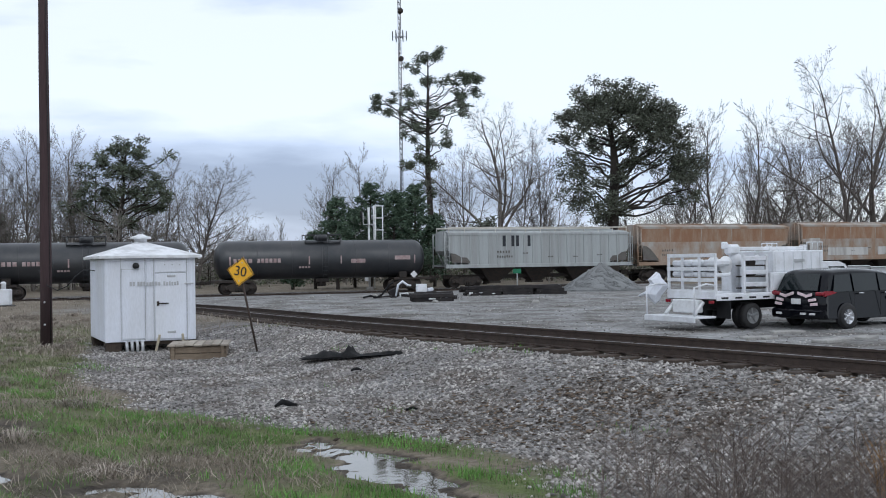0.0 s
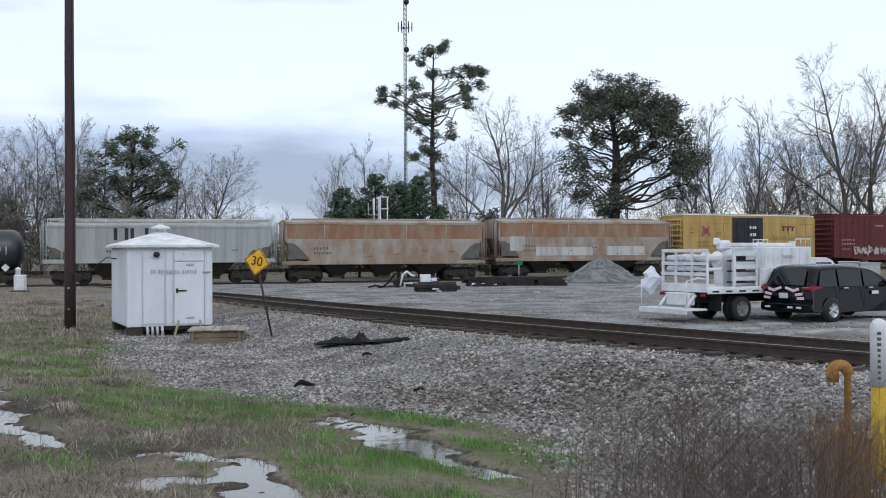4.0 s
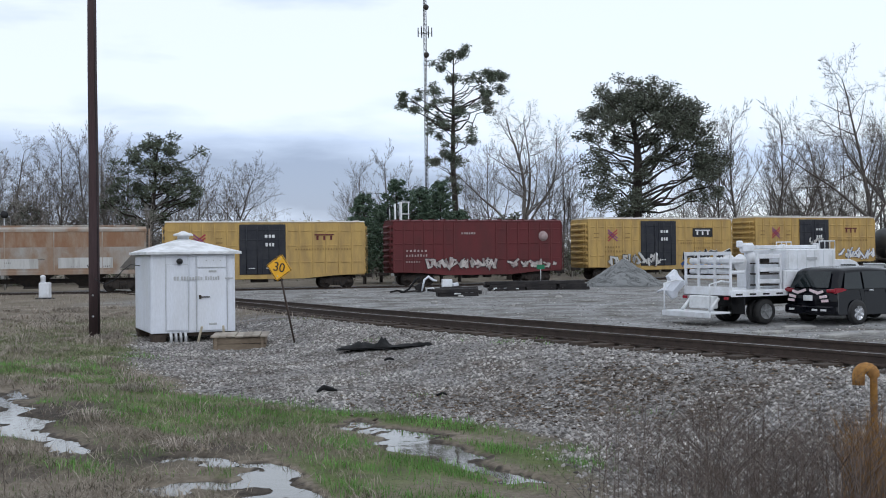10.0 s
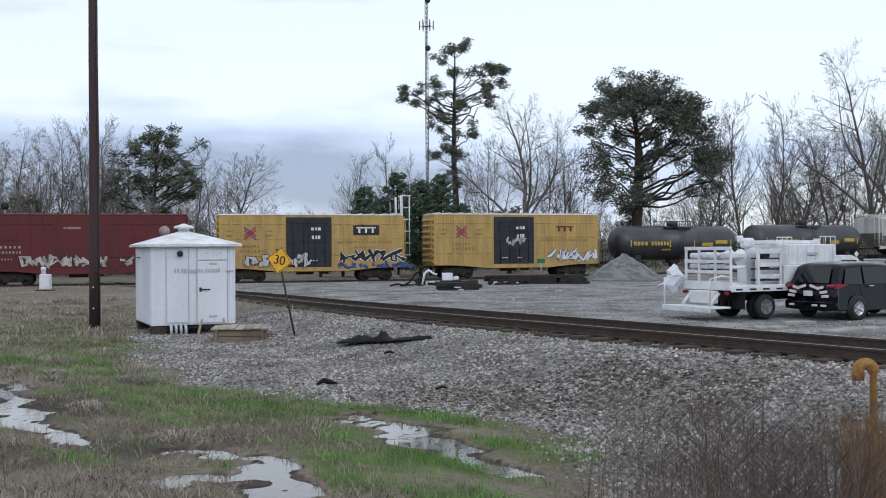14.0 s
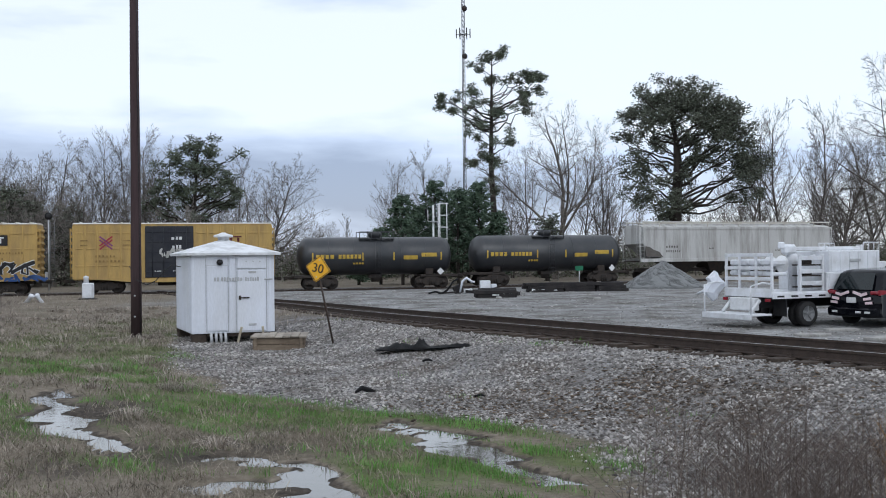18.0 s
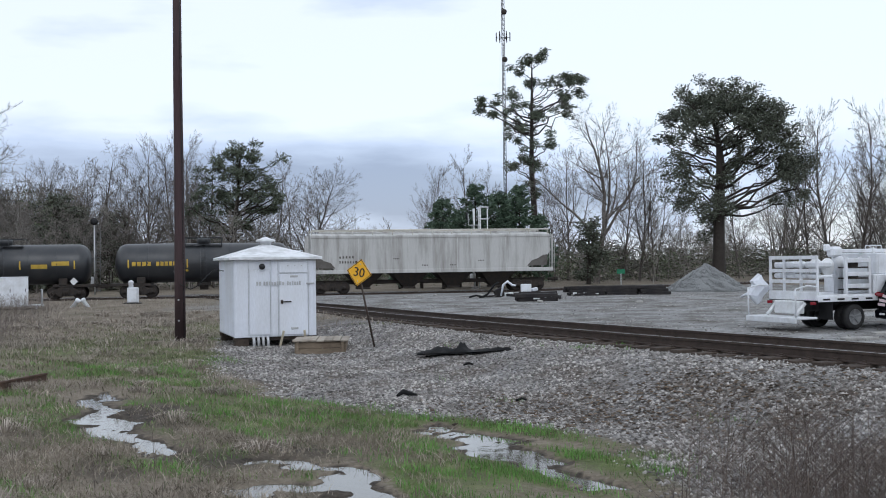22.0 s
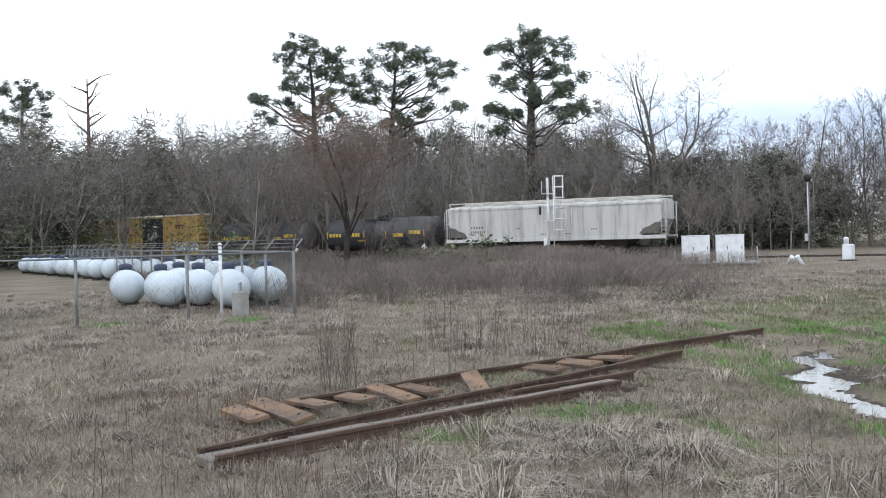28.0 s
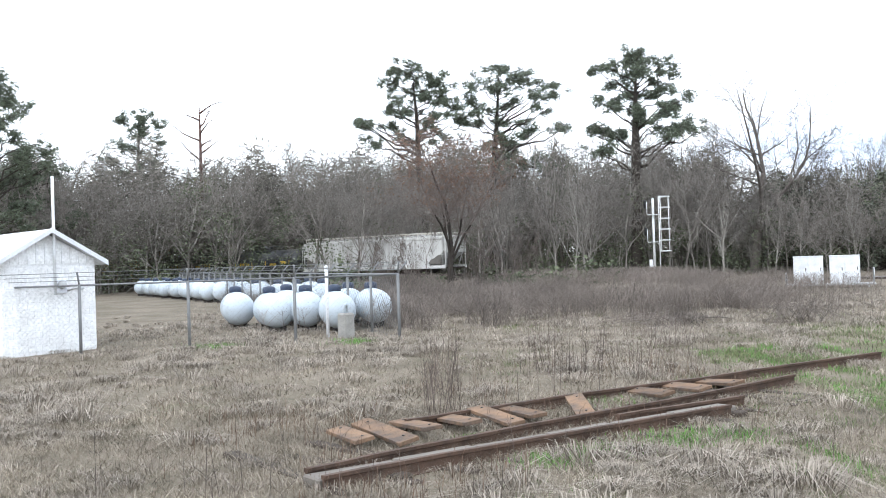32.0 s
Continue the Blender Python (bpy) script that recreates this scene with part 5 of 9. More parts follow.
def platform_box():
    t = thing("wooden_box", pose(-5.5, 27.0, ground_z(-5.4, 27.0) - 0.02, 0, 0, 8), "low weathered wooden box platform beside the shed", "box")
    for y in (-0.42, 0.88):
        for z in (0.0, 0.165):
            part("side_board", Mesh().box(-0.66, y, z + 0.004, 0.66, y + 0.045, z + 0.158, 0.008), M["timber_brown"], t)
    for x in (-0.66, 0.615):
        for z in (0.0, 0.165):
            part("end_board", Mesh().box(x, -0.37, z + 0.004, x + 0.045, 0.875, z + 0.158, 0.008), M["timber_brown"], t)
    for x in (-0.60, 0.56):
        part("corner_post", Mesh().box(x - 0.03, -0.475, 0, x + 0.05, -0.425, 0.33, 0.006), M["timber_brown"], t)
    for i in range(7):
        x = -0.72 + i * 0.207
        part("plank", Mesh().box(x, -0.50, 0.332 + (i % 3) * 0.006, x + 0.192, 1.0, 0.372 + (i % 3) * 0.006, 0.006), M["plank_pale"], t, "pale weathered top plank")


def pole():
    t = thing("utility_pole", pose(-10.72, 31.2, ground_z(-10.7, 31.2), 0, -0.2, 0), "tall dark creosoted wooden utility pole", "pole")
    pts = [(0, 0, -0.3), (0.01, 0, 2), (0.03, 0, 5), (0.02, 0.02, 8), (0.05, 0, 12.5)]
    part("shaft", Mesh().tube(pts, [0.165, 0.16, 0.145, 0.135, 0.12], 14), M["pole"], t)
    studs = Mesh()
    for z in (0.62, 1.25):
        studs.lathe([(0.028, 0), (0.028, 0.02), (0.012, 0.03)], 8, pose(0.02, -0.158, z, 90, 0, 0))
    part("tag", studs, M["galv"], t, "small round metal tag")
    part("ground_wire", Mesh().tube([(0.15, -0.08, 0.1), (0.15, -0.08, 5), (0.13, -0.06, 12)], 0.012, 5), M["black"], t)


def speed_sign():
    base, top = Vector((-4.02, 26.62, ground_z(-4.02, 26.62) - 0.1)), Vector((-4.48, 26.6, 2.36))
    t = thing("speed_sign", Matrix.Translation(base), "yellow diamond speed sign 30 on a leaning rusty post", "sign")
    d = top - base
    post = Mesh()
    a = d.normalized()
    post.tube([(0, 0, 0), tuple(d)], 0.032, 4)
    part("post", post, M["rail"], t)
    c = base + d * 0.87 - base
    m = Matrix.Translation(c + Vector((0.02, -0.05, 0))) @ pose(0, 0, 0, 0, 11, 0) @ pose(0, 0, 0, 0, 0, -16)
    s = 0.255
    plate = part("plate", Mesh().box(-s, -0.006, -s, s, 0.006, s, 0.004, Matrix.Rotation(radians(45), 4, "Y")), M["yellow_sign"], t, "yellow diamond plate")
    plate.matrix_local = m
    num = part("numeral", text_mesh("30", 0.33), M["black"], plate, "black numerals 30")
    num.matrix_local = pose(0, -0.013, 0, 90, 0, 0)
    rim = Mesh()
    for k in range(4):
        rim.box(-s, -0.010, s - 0.028, s, -0.006, s - 0.012, 0.001, Matrix.Rotation(radians(45 + 90 * k), 4, "Y"))
    r = part("border", rim, M["black"], plate, "thin black border")
    bolts = Mesh()
    for z in (-0.22, 0.22):
        bolts.lathe([(0.016, 0), (0.016, 0.012)], 8, pose(0, -0.006, z, 90, 0, 0))
    part("bolt", bolts, M["galv"], plate)


def rubber_scrap():
    rng = random.Random(11)
    cx, cy = -1.5, 22.75
    t = thing("rubber_sheet", pose(cx, cy, ground_z(cx, cy) + 0.06, 0, -4, -28), "crumpled black rubber sheet lying on gravel", "scrap")
    n, k = 26, 7
    v, f = [], []
    for i in range(n):
        u = i / (n - 1)
        x = -1.15 + 2.3 * u
        wid = 0.26 * (1 - u) ** 0.8 * (0.75 + 0.25 * math.sin(11 * u)) + 0.05
        for j in range(k):
            w = j / (k - 1) - 0.5
            hump = 0.20 * math.exp(-((u - 0.50) / 0.05) ** 2) + 0.07 * math.exp(-((u - 0.25) / 0.16) ** 2) + 0.03
            z = hump * (1 - (2 * w) ** 2) + 0.03 * math.sin(9 * u + 5 * w) * (1 - abs(2 * w))
            v.append((x + rng.uniform(-0.03, 0.03), w * 2 * wid * rng.uniform(0.75, 1.2) + 0.09 * math.sin(7 * u), max(z * rng.uniform(0.6, 1.3), 0.0)))
    m = len(v)
    v += [(a, b, c - 0.03) for a, b, c in v]
    for i in range(n - 1):
        for j in range(k - 1):
            a = i * k + j
            f.append((a, a + k, a + k + 1, a + 1))
            f.append((m + a, m + a + 1, m + a + k + 1, m + a + k))
    part("sheet", Mesh().add(v, f, True), M["tarp"], t)
    for x, y, s in ((-2.18, 17.9, 1.0), (-0.2, 17.2, 0.5), (-1.3, 21.2, 0.6)):
        p = thing("rubber_scrap", pose(x, y, ground_z(x, y), 0, 0, 30), "small torn strip of black rubber on gravel", "scrap", "rubber scraps")
        part("strip", Mesh().tube([(-0.17 * s, 0.02, 0.03), (-0.05 * s, 0, 0.10 * s), (0.06 * s, 0.02, 0.06), (0.2 * s, 0, 0.03)], [0.02, 0.05 * s, 0.045 * s, 0.015], 6), M["tarp"], p)


def wheel(parent, x, y, z, r, w, side, hub="chrome", spokes=6):
    """A tyre with its rim, axle along y; side: -1 if the outer face looks to -y."""
    tyre = part("tyre", Mesh().lathe([(r * 0.62, -w / 2), (r * 0.93, -w / 2), (r, -w * 0.32), (r, w * 0.32), (r * 0.93, w / 2), (r * 0.62, w / 2)], 28, cap=False), M["rubber"], parent)
    tyre.matrix_local = pose(x, y, z, 90 if side < 0 else -90, 0, 0)
    rim = Mesh().lathe([(r * 0.1, w * 0.22), (r * 0.60, w * 0.25), (r * 0.65, w * 0.46), (r * 0.62, w * 0.5), (r * 0.58, w * 0.33), (r * 0.12, w * 0.28)], 24)
    for k in range(spokes):
        rim.box(-0.032, 0.03, w * 0.24, 0.032, r * 0.6, w * 0.42, 0.008, Matrix.Rotation(math.tau * k / spokes, 4, "Z"))
    rim.lathe([(r * 0.16, w * 0.2), (r * 0.16, w * 0.42), (r * 0.1, w * 0.45)], 12)
    part("rim", rim, M[hub], tyre)


def shell(profile, half, y_in, m_floor=0.0):
    """A car's body: side outline (x, z) lofted across its width with tumblehome above the waist."""
    mb = Mesh()
    n = len(profile)
    v, f = [], []
    for s in (-1, -0.9, 0.9, 1):
        for x, z in profile:
            k = half * abs(s) - y_in(z) * (1 if abs(s) == 1 else 1)
            v.append((x if abs(s) == 1 else x * 1.012, math.copysign(k, s), z if abs(s) == 1 else z + 0.012 * (z > 0.6)))
    for b in range(3):
        for i in range(n):
            j = (i + 1) % n
            f.append((b * n + i, b * n + j, (b + 1) * n + j, (b + 1) * n + i))
    f.append(tuple(range(n))[::-1])
    f.append(tuple(3 * n + i for i in range(n)))
    return mb.add(v, f)


def van_shell(profile, inn):
    """A rounded car body: the side outline swept across the width, with rounded roof edges, nose and tail."""
    ring = spline([(x, 0, z) for x, z in profile] + [(profile[0][0], 0, profile[0][1])], 0.13)[:-1]
    ks = (-1, -0.985, -0.94, -0.85, -0.6, 0, 0.6, 0.85, 0.94, 0.985, 1)
    n, v, f = len(ring), [], []
    for k in ks:
        e = abs(k)
        for p in ring:
            half = 0.98 - inn(p.z)
            drop = (0.085 * e ** 9 + 0.03 * e ** 2) * max(0.0, (p.z - 0.95) / 0.8) - 0.05 * e ** 9 * max(0.0, (0.5 - p.z) / 0.3)
            pull = 1 - 0.05 * e ** 6 * min(1.0, max(0.0, abs(p.x) - 1.6) / 0.7)
            v.append((p.x * pull, half * k, p.z - drop))
    for b in range(len(ks) - 1):
        for i in range(n):
            j = (i + 1) % n
            f.append((b * n + i, b * n + j, (b + 1) * n + j, (b + 1) * n + i))
    mb = Mesh().add(v, f, True)
    m = (len(ks) - 1) * n
    return mb.add([v[i] for i in range(n)] + [v[m + i] for i in range(n)], [tuple(range(n))[::-1], tuple(n + i for i in range(n))])


def van():
    """Black minivan, nose along +x, near side at -y."""
    t = thing("minivan", pose(12.95, 32.9, ground_z(12.5, 32), 0, 0, 28), "black minivan parked on gravel with reflective rear stripes", "car")
    inn = lambda z: 0.0 if z < 0.95 else 0.16 * (z - 0.95) / 0.78 + 0.02 * min(1, (z - 0.95) / 0.06)
    prof = [(-2.46, 0.42), (-2.30, 0.26), (0.0, 0.24), (2.3, 0.26), (2.47, 0.48), (2.42, 0.74), (2.1, 0.94), (1.35, 1.08), (0.66, 1.50), (0.2, 1.66), (-0.8, 1.735), (-1.75, 1.71), (-2.14, 1.62), (-2.36, 1.16), (-2.46, 0.92), (-2.49, 0.62)]
    body = part("body", van_shell(prof, inn), M["suv"], t)
    def pane(pts):
        v = [(x, -(0.98 - inn(z)) - 0.004, z - 0.03 * max(0.0, (z - 0.95) / 0.8)) for x, z in pts]
        n = len(pts)
        part("side_window", Mesh().add(v, [tuple(range(n))]), M["glass_dark"], body, "dark tinted side window")
        part("side_window", Mesh().add([(x, -y, z) for x, y, z in v], [tuple(range(n))[::-1]]), M["glass_dark"], body, "dark tinted side window")
    pane([(-2.02, 1.06), (-1.22, 1.06), (-1.22, 1.58), (-1.85, 1.55)])
    pane([(-1.14, 1.06), (-0.12, 1.06), (-0.12, 1.60), (-1.14, 1.59)])
    pane([(-0.04, 1.06), (0.98, 1.06), (0.42, 1.50), (-0.04, 1.59)])
    rear = Mesh()
    v = [(-2.42, -0.74, 1.10), (-2.42, 0.74, 1.10), (-2.19, 0.66, 1.58), (-2.19, -0.66, 1.58)]
    rear.add([(x - 0.02, y, z) for x, y, z in v], [(0, 1, 2, 3)])
    part("rear_window", rear, M["glass_dark"], body, "dark tinted rear window")
    for s in (-1, 1):
        lamp = Mesh().box(-2.47, min(s * 0.66, s * 0.975), 0.95, -2.32, max(s * 0.66, s * 0.975), 1.06, 0.03)
        v = [(x, s * y, z) for y in (0.93, 0.992) for x, z in ((-2.42, 0.93), (-1.92, 1.03), (-2.10, 1.08), (-2.40, 1.09))]
        lamp.add(v, [(0, 1, 2, 3), (7, 6, 5, 4), (0, 4, 5, 1), (1, 5, 6, 2), (2, 6, 7, 3), (3, 7, 4, 0)])
        part("tail_lamp", lamp, M["lamp_red"], body, "red tail lamp")
    for s in (-1, 1):
        for yc, zc, w, a in ((0.22, 0.985, 0.30, -16), (0.47, 0.955, 0.26, 14), (0.60, 0.83, 0.28, 8), (0.66, 0.71, 0.26, 4)):
            m = pose(-2.505, s * yc, zc, a * s, 0, 0)
            part("reflective_stripe", Mesh().box(-0.012, -w / 2, -0.04, 0.012, w / 2, 0.04, 0.003, m), M["stripe_pink"], body, "white and pink reflective stripe")
    part("number_plate", Mesh().box(-2.52, -0.17, 0.70, -2.48, 0.17, 0.86, 0.006), M["mark_white"], body, "blank white plate")
    bump = Mesh().box(-2.52, -0.95, 0.30, -2.30, 0.95, 0.56, 0.05)
    part("bumper", bump, M["suv"], body)
    for y in (-0.62, -0.28, 0.62):
        part("bumper_reflector", Mesh().box(-2.545, y - 0.10, 0.40, -2.515, y + 0.10, 0.46, 0.004), M["mark_white"], body, "pale reflector")
    for x in (-1.0, 0.1):
        part("door_handle", Mesh().box(x, -1.0, 0.98, x + 0.2, -0.965, 1.02, 0.01), M["chrome"], body)
    part("door_seam", Mesh().box(-1.19, -0.984, 0.36, -1.175, -0.976, 1.05, 0.002).box(-0.09, -0.984, 0.36, -0.075, -0.976, 1.05, 0.002), M["black"], body)
    part("door_emblem", Mesh().box(0.25, -0.99, 0.80, 0.55, -0.978, 0.90, 0.004), M["mark_white"], body, "small white door sticker")
    arch = Mesh()
    for x in (-1.5, 1.45):
        arch.lathe([(0.40, 0), (0.40, 0.012)], 24, pose(x, -0.968, 0.34, 90, 0, 0))
    part("wheel_arch", arch, M["black"], body)
    mir = Mesh().box(0.92, -1.2, 1.06, 1.08, -0.96, 1.24, 0.03)
    part("mirror", mir, M["suv"], body)
    for x in (-1.5, 1.45):
        wheel(t, x, -0.93, 0.34, 0.345, 0.22, -1)
        wheel(t, x, 0.93, 0.34, 0.345, 0.22, 1)


def service_truck():
    """White railway service truck, nose along +x, near side at -y."""
    t = thing("service_truck", pose(10.3, 33.75, ground_z(10, 33), 0, 0, 27) @ Matrix.Scale(0.9, 4), "white flatbed railway service truck with racks, boxes and crane", "truck")
    W = 1.18
    bed = part("bed", Mesh().box(-3.0, -W, 1.02, 2.0, W, 1.18, 0.02), M["white_clean"], t)
    part("bed_rail", Mesh().box(-3.0, -W - 0.03, 0.95, 2.0, -W, 1.12, 0.01).box(-3.0, W, 0.95, 2.0, W + 0.03, 1.12, 0.01), M["white_clean"], bed)
    slots = Mesh()
    for i in range(8):
        x = -2.8 + i * 0.6
        slots.box(x, -W - 0.036, 1.0, x + 0.3, -W - 0.026, 1.06, 0.003)
    part("stake_pocket", slots, M["black"], bed, "dark stake pocket")
    # tool boxes along the near side
    low = part("side_box", Mesh().box(-0.6, -W, 1.18, 2.0, W, 1.82, 0.03), M["white_clean"], t)
    for x in (-0.5, 0.72):
        part("box_door", Mesh().box(x, -W - 0.02, 1.24, x + 1.15, -W, 1.76, 0.012), M["white_clean"], low)
        part("box_gap", Mesh().box(x + 1.155, -W - 0.006, 1.24, x + 1.17, -W + 0.002, 1.76, 0.002), M["steel_dark"], low)
    up = part("tall_box", Mesh().box(-0.35, -W + 0.12, 1.82, 2.0, W - 0.1, 2.55, 0.03), M["white_clean"], t)
    for i in range(6):
        part("panel_rib", Mesh().box(-0.3 + i * 0.42, -W + 0.09, 1.86, -0.26 + i * 0.42, -W + 0.12, 2.5, 0.008), M["white_clean"], up)
    dk = Mesh().box(0.55, -W + 0.08, 2.16, 1.05, -W + 0.11, 2.26, 0.004)
    dk.box(0.0, -W - 0.03, 1.46, 0.1, -W - 0.015, 1.6, 0.004).box(0.9, -W - 0.03, 1.46, 1.0, -W - 0.015, 1.6, 0.004)
    part("label_plate", dk, M["galv"], up, "grey plate")
    rack = Mesh()
    for x in (-1.75, -0.75):
        rack.box(x - 0.05, -W, 1.18, x + 0.05, -W + 0.1, 2.42, 0.01)
    for z in (1.45, 1.85, 2.3):
        rack.box(-1.75, -W, z - 0.07, -0.75, -W + 0.08, z + 0.07, 0.01)
    part("side_rack", rack, M["white_clean"], t)
    shelf = Mesh()
    for z in (1.30, 1.68, 2.04):
        shelf.box(-1.68, -W + 0.01, z, -0.82, -W + 0.5, z + 0.05, 0.01)
        shelf.box(-1.45, -W + 0.14, z + 0.05, -1.1, -W + 0.4, z + 0.2, 0.03)
    part("shelf_load", shelf, M["steel_dark"], t, "dark gear on the side shelves")
    # rear stake rack with tools in it
    rr = part("rear_rack", Mesh().box(-3.01, -W, 2.36, -2.93, W, 2.48, 0.01), M["white_clean"], t)
    for y in (-W, -W * 0.35, W * 0.35, W - 0.08):
        part("rack_post", Mesh().box(-3.0, y, 1.18, -2.92, y + 0.08, 2.36, 0.01), M["white_clean"], rr)
    for z in (1.24, 1.62, 1.98):
        part("rack_slat", Mesh().box(-3.012, -W, z - 0.06, -2.996, W, z + 0.06, 0.006), M["white_clean"], rr)
    for z0, z1 in ((1.72, 1.9), (2.06, 2.34)):
        load = Mesh()
        rng = random.Random(int(z0 * 10))
        y = -W + 0.15
        while y < W - 0.4:
            w = rng.uniform(0.25, 0.6)
            load.box(-2.9, y, z0, -2.2, min(y + w, W - 0.1), z1 - rng.uniform(0, 0.08), 0.06)
            y += w + 0.06
        part("load", load, M["white_clean"], t, "white bags and boxes in the rack")
    part("bed_end", Mesh().box(-3.03, -W, 1.0, -2.99, W, 1.26, 0.01), M["white_clean"], bed)
    part("reel", Mesh().lathe([(0.28, -0.3), (0.30, -0.28), (0.2, -0.22), (0.2, 0.22), (0.30, 0.28), (0.28, 0.3)], 18, pose(-2.2, -0.5, 2.1, 90, 0, 0)), M["alu"], t)
    # tail lift
    lift = part("tail_lift", Mesh().box(-3.95, -W - 0.05, 0.40, -3.05, W + 0.05, 0.47, 0.015).box(-3.98, -W - 0.05, 0.28, -3.9, W + 0.05, 0.47, 0.015), M["white_clean"], t)
    hoop = Mesh()
    for y in (-W, W):
        hoop.tube([(-3.9, y, 0.45), (-3.9, y, 1.4), (-3.4, y, 1.5), (-3.05, y, 1.45)], 0.03, 6)
    part("lift_hoop", hoop, M["white_clean"], lift)
    part("lift_arm", Mesh().box(-3.3, -0.6, 0.55, -3.02, 0.6, 0.98, 0.03).tube([(-3.1, -0.7, 0.9), (-3.5, -0.7, 0.5)], 0.06, 6).tube([(-3.1, 0.7, 0.9), (-3.5, 0.7, 0.5)], 0.06, 6), M["alu"], lift)
    part("tail_lamp", Mesh().box(-3.12, -W + 0.02, 0.86, -3.04, -W + 0.22, 0.96, 0.01).box(-3.12, W - 0.22, 0.86, -3.04, W - 0.02, 0.96, 0.01), M["lamp_red"], bed, "red tail lamp")
    # white tank bag hung outside the far rear corner
    part("water_bag", Mesh().tube([(-3.2, W + 0.3, 0.85), (-3.3, W + 0.42, 1.1), (-3.1, W + 0.28, 1.45), (-3.25, W + 0.36, 1.65), (-3.15, W + 0.3, 1.85)], [0.12, 0.30, 0.34, 0.24, 0.08], 7, True, False).tube([(-3.3, W + 0.4, 1.3), (-3.5, W + 0.9, 1.05)], [0.07, 0.04], 6), M["white"], t, "white crumpled bag hung at the rear")
    # crane
    cr = part("crane_post", Mesh().lathe([(0.15, 0), (0.15, 0.9), (0.2, 0.95), (0.2, 1.2), (0.1, 1.3)], 14, pose(-1.35, -0.35, 1.18)), M["white_clean"], t)
    boom = Mesh().box(-1.5, -0.43, 2.56, 1.75, -0.27, 2.69, 0.02).box(-1.75, -0.52, 2.42, -1.25, -0.18, 2.78, 0.08).box(-1.95, -0.42, 2.62, -1.7, -0.28, 2.86, 0.05).box(1.7, -0.46, 2.5, 1.85, -0.24, 2.75, 0.02).box(0.1, -0.45, 2.54, 0.2, -0.25, 2.72, 0.01)
    boom.tube([(-1.3, -0.35, 2.1), (0.2, -0.35, 2.52)], 0.06, 8)
    part("crane_boom", boom, M["white_clean"], cr)
    rails = Mesh()
    for y in (-W + 0.15, W - 0.12):
        rails.tube([(1.25, y, 2.55), (1.25, y, 2.82), (1.98, y, 2.82), (1.98, y, 2.55)], 0.022, 6)
        for x in (1.5, 1.74):
            rails.tube([(x, y, 2.55), (x, y, 2.82)], 0.018, 6)
    part("top_railing", rails, M["white_clean"], up)
    # cab
    cab_prof = [(2.15, 0.62), (4.6, 0.55), (4.62, 1.05), (4.4, 1.28), (3.7, 1.42), (3.25, 2.05), (3.0, 2.14), (2.2, 2.14), (2.12, 2.0)]
    cabp = part("cab", shell(cab_prof, 1.0, lambda z: 0.0 if z < 1.35 else 0.14 * (z - 1.35) / 0.8), M["white_clean"], t)
    g = Mesh()
    for s in (-1, 1):
        g.add([(2.4, s * 0.995, 1.42), (3.45, s * 0.995, 1.42), (3.15, s * 0.905, 1.98), (2.4, s * 0.905, 1.98)], [(0, 1, 2, 3)])
    part("cab_window", g, M["glass_dark"], cabp, "dark cab window")
    part("chassis", Mesh().box(-2.9, -0.45, 0.62, 4.3, 0.45, 0.95, 0.03), M["black"], t)
    part("under_box", Mesh().box(0.7, -W, 0.5, 1.7, -0.7, 1.0, 0.02), M["alu"], t)
    mf = Mesh().box(-2.35, -W + 0.05, 0.35, -2.32, -0.5, 1.0, 0.005)
    part("mud_flap", mf, M["black"], t)
    for x, pairs in ((-1.35, (0.98, 0.66)), (3.45, (0.92,))):
        for y in pairs:
            wheel(t, x, -y, 0.42, 0.425, 0.25, -1, "galv_dull", 5)
            wheel(t, x, y, 0.42, 0.425, 0.25, 1, "galv_dull", 5)


def gravel_pile():
    rng = np.random.default_rng(5)
    cx, cy, z = 12.3, 75.0, ground_z(12.3, 75.0)
    n, k = 40, 16
    v, f = [], []
    for i in range(k + 1):
        u = i / k
        for j in range(n):
            a = math.tau * j / n
            r = 2.75 * u * (1 + 0.10 * math.sin(2 * a + 1) + 0.05 * math.sin(5 * a))
            zz = 1.95 * (1 - u) ** 0.93 + 0.05 * rng.normal() * (0 < i < k)
            v.append((r * math.cos(a), r * math.sin(a), max(zz, 0) - (0.12 if i == k else 0)))
    for i in range(k):
        for j in range(n):
            f.append((i * n + j, (i + 1) * n + j, (i + 1) * n + (j + 1) % n, i * n + (j + 1) % n))
    t = thing("gravel_pile", pose(cx, cy, z), "conical heap of grey crushed stone on the lot", "gravel pile")
    part("mound", Mesh().add(v, f, True), M["heap"], t)
    stones = stone_soup(11000, 0.03, 0.09, rng, lambda m: heap_points(m, rng))
    tagged(part("loose_stone", soup("loose_stone", *stones, M["stone_fine"]), None, t), kind="stuff")


def heap_points(m, rng):
    u = np.sqrt(rng.random(m))
    a = rng.random(m) * math.tau
    r = 2.75 * u * (1 + 0.10 * np.sin(2 * a + 1) + 0.05 * np.sin(5 * a))
    return np.stack([r * np.cos(a), r * np.sin(a), 1.95 * (1 - u) ** 0.93 + 0.01], -1)


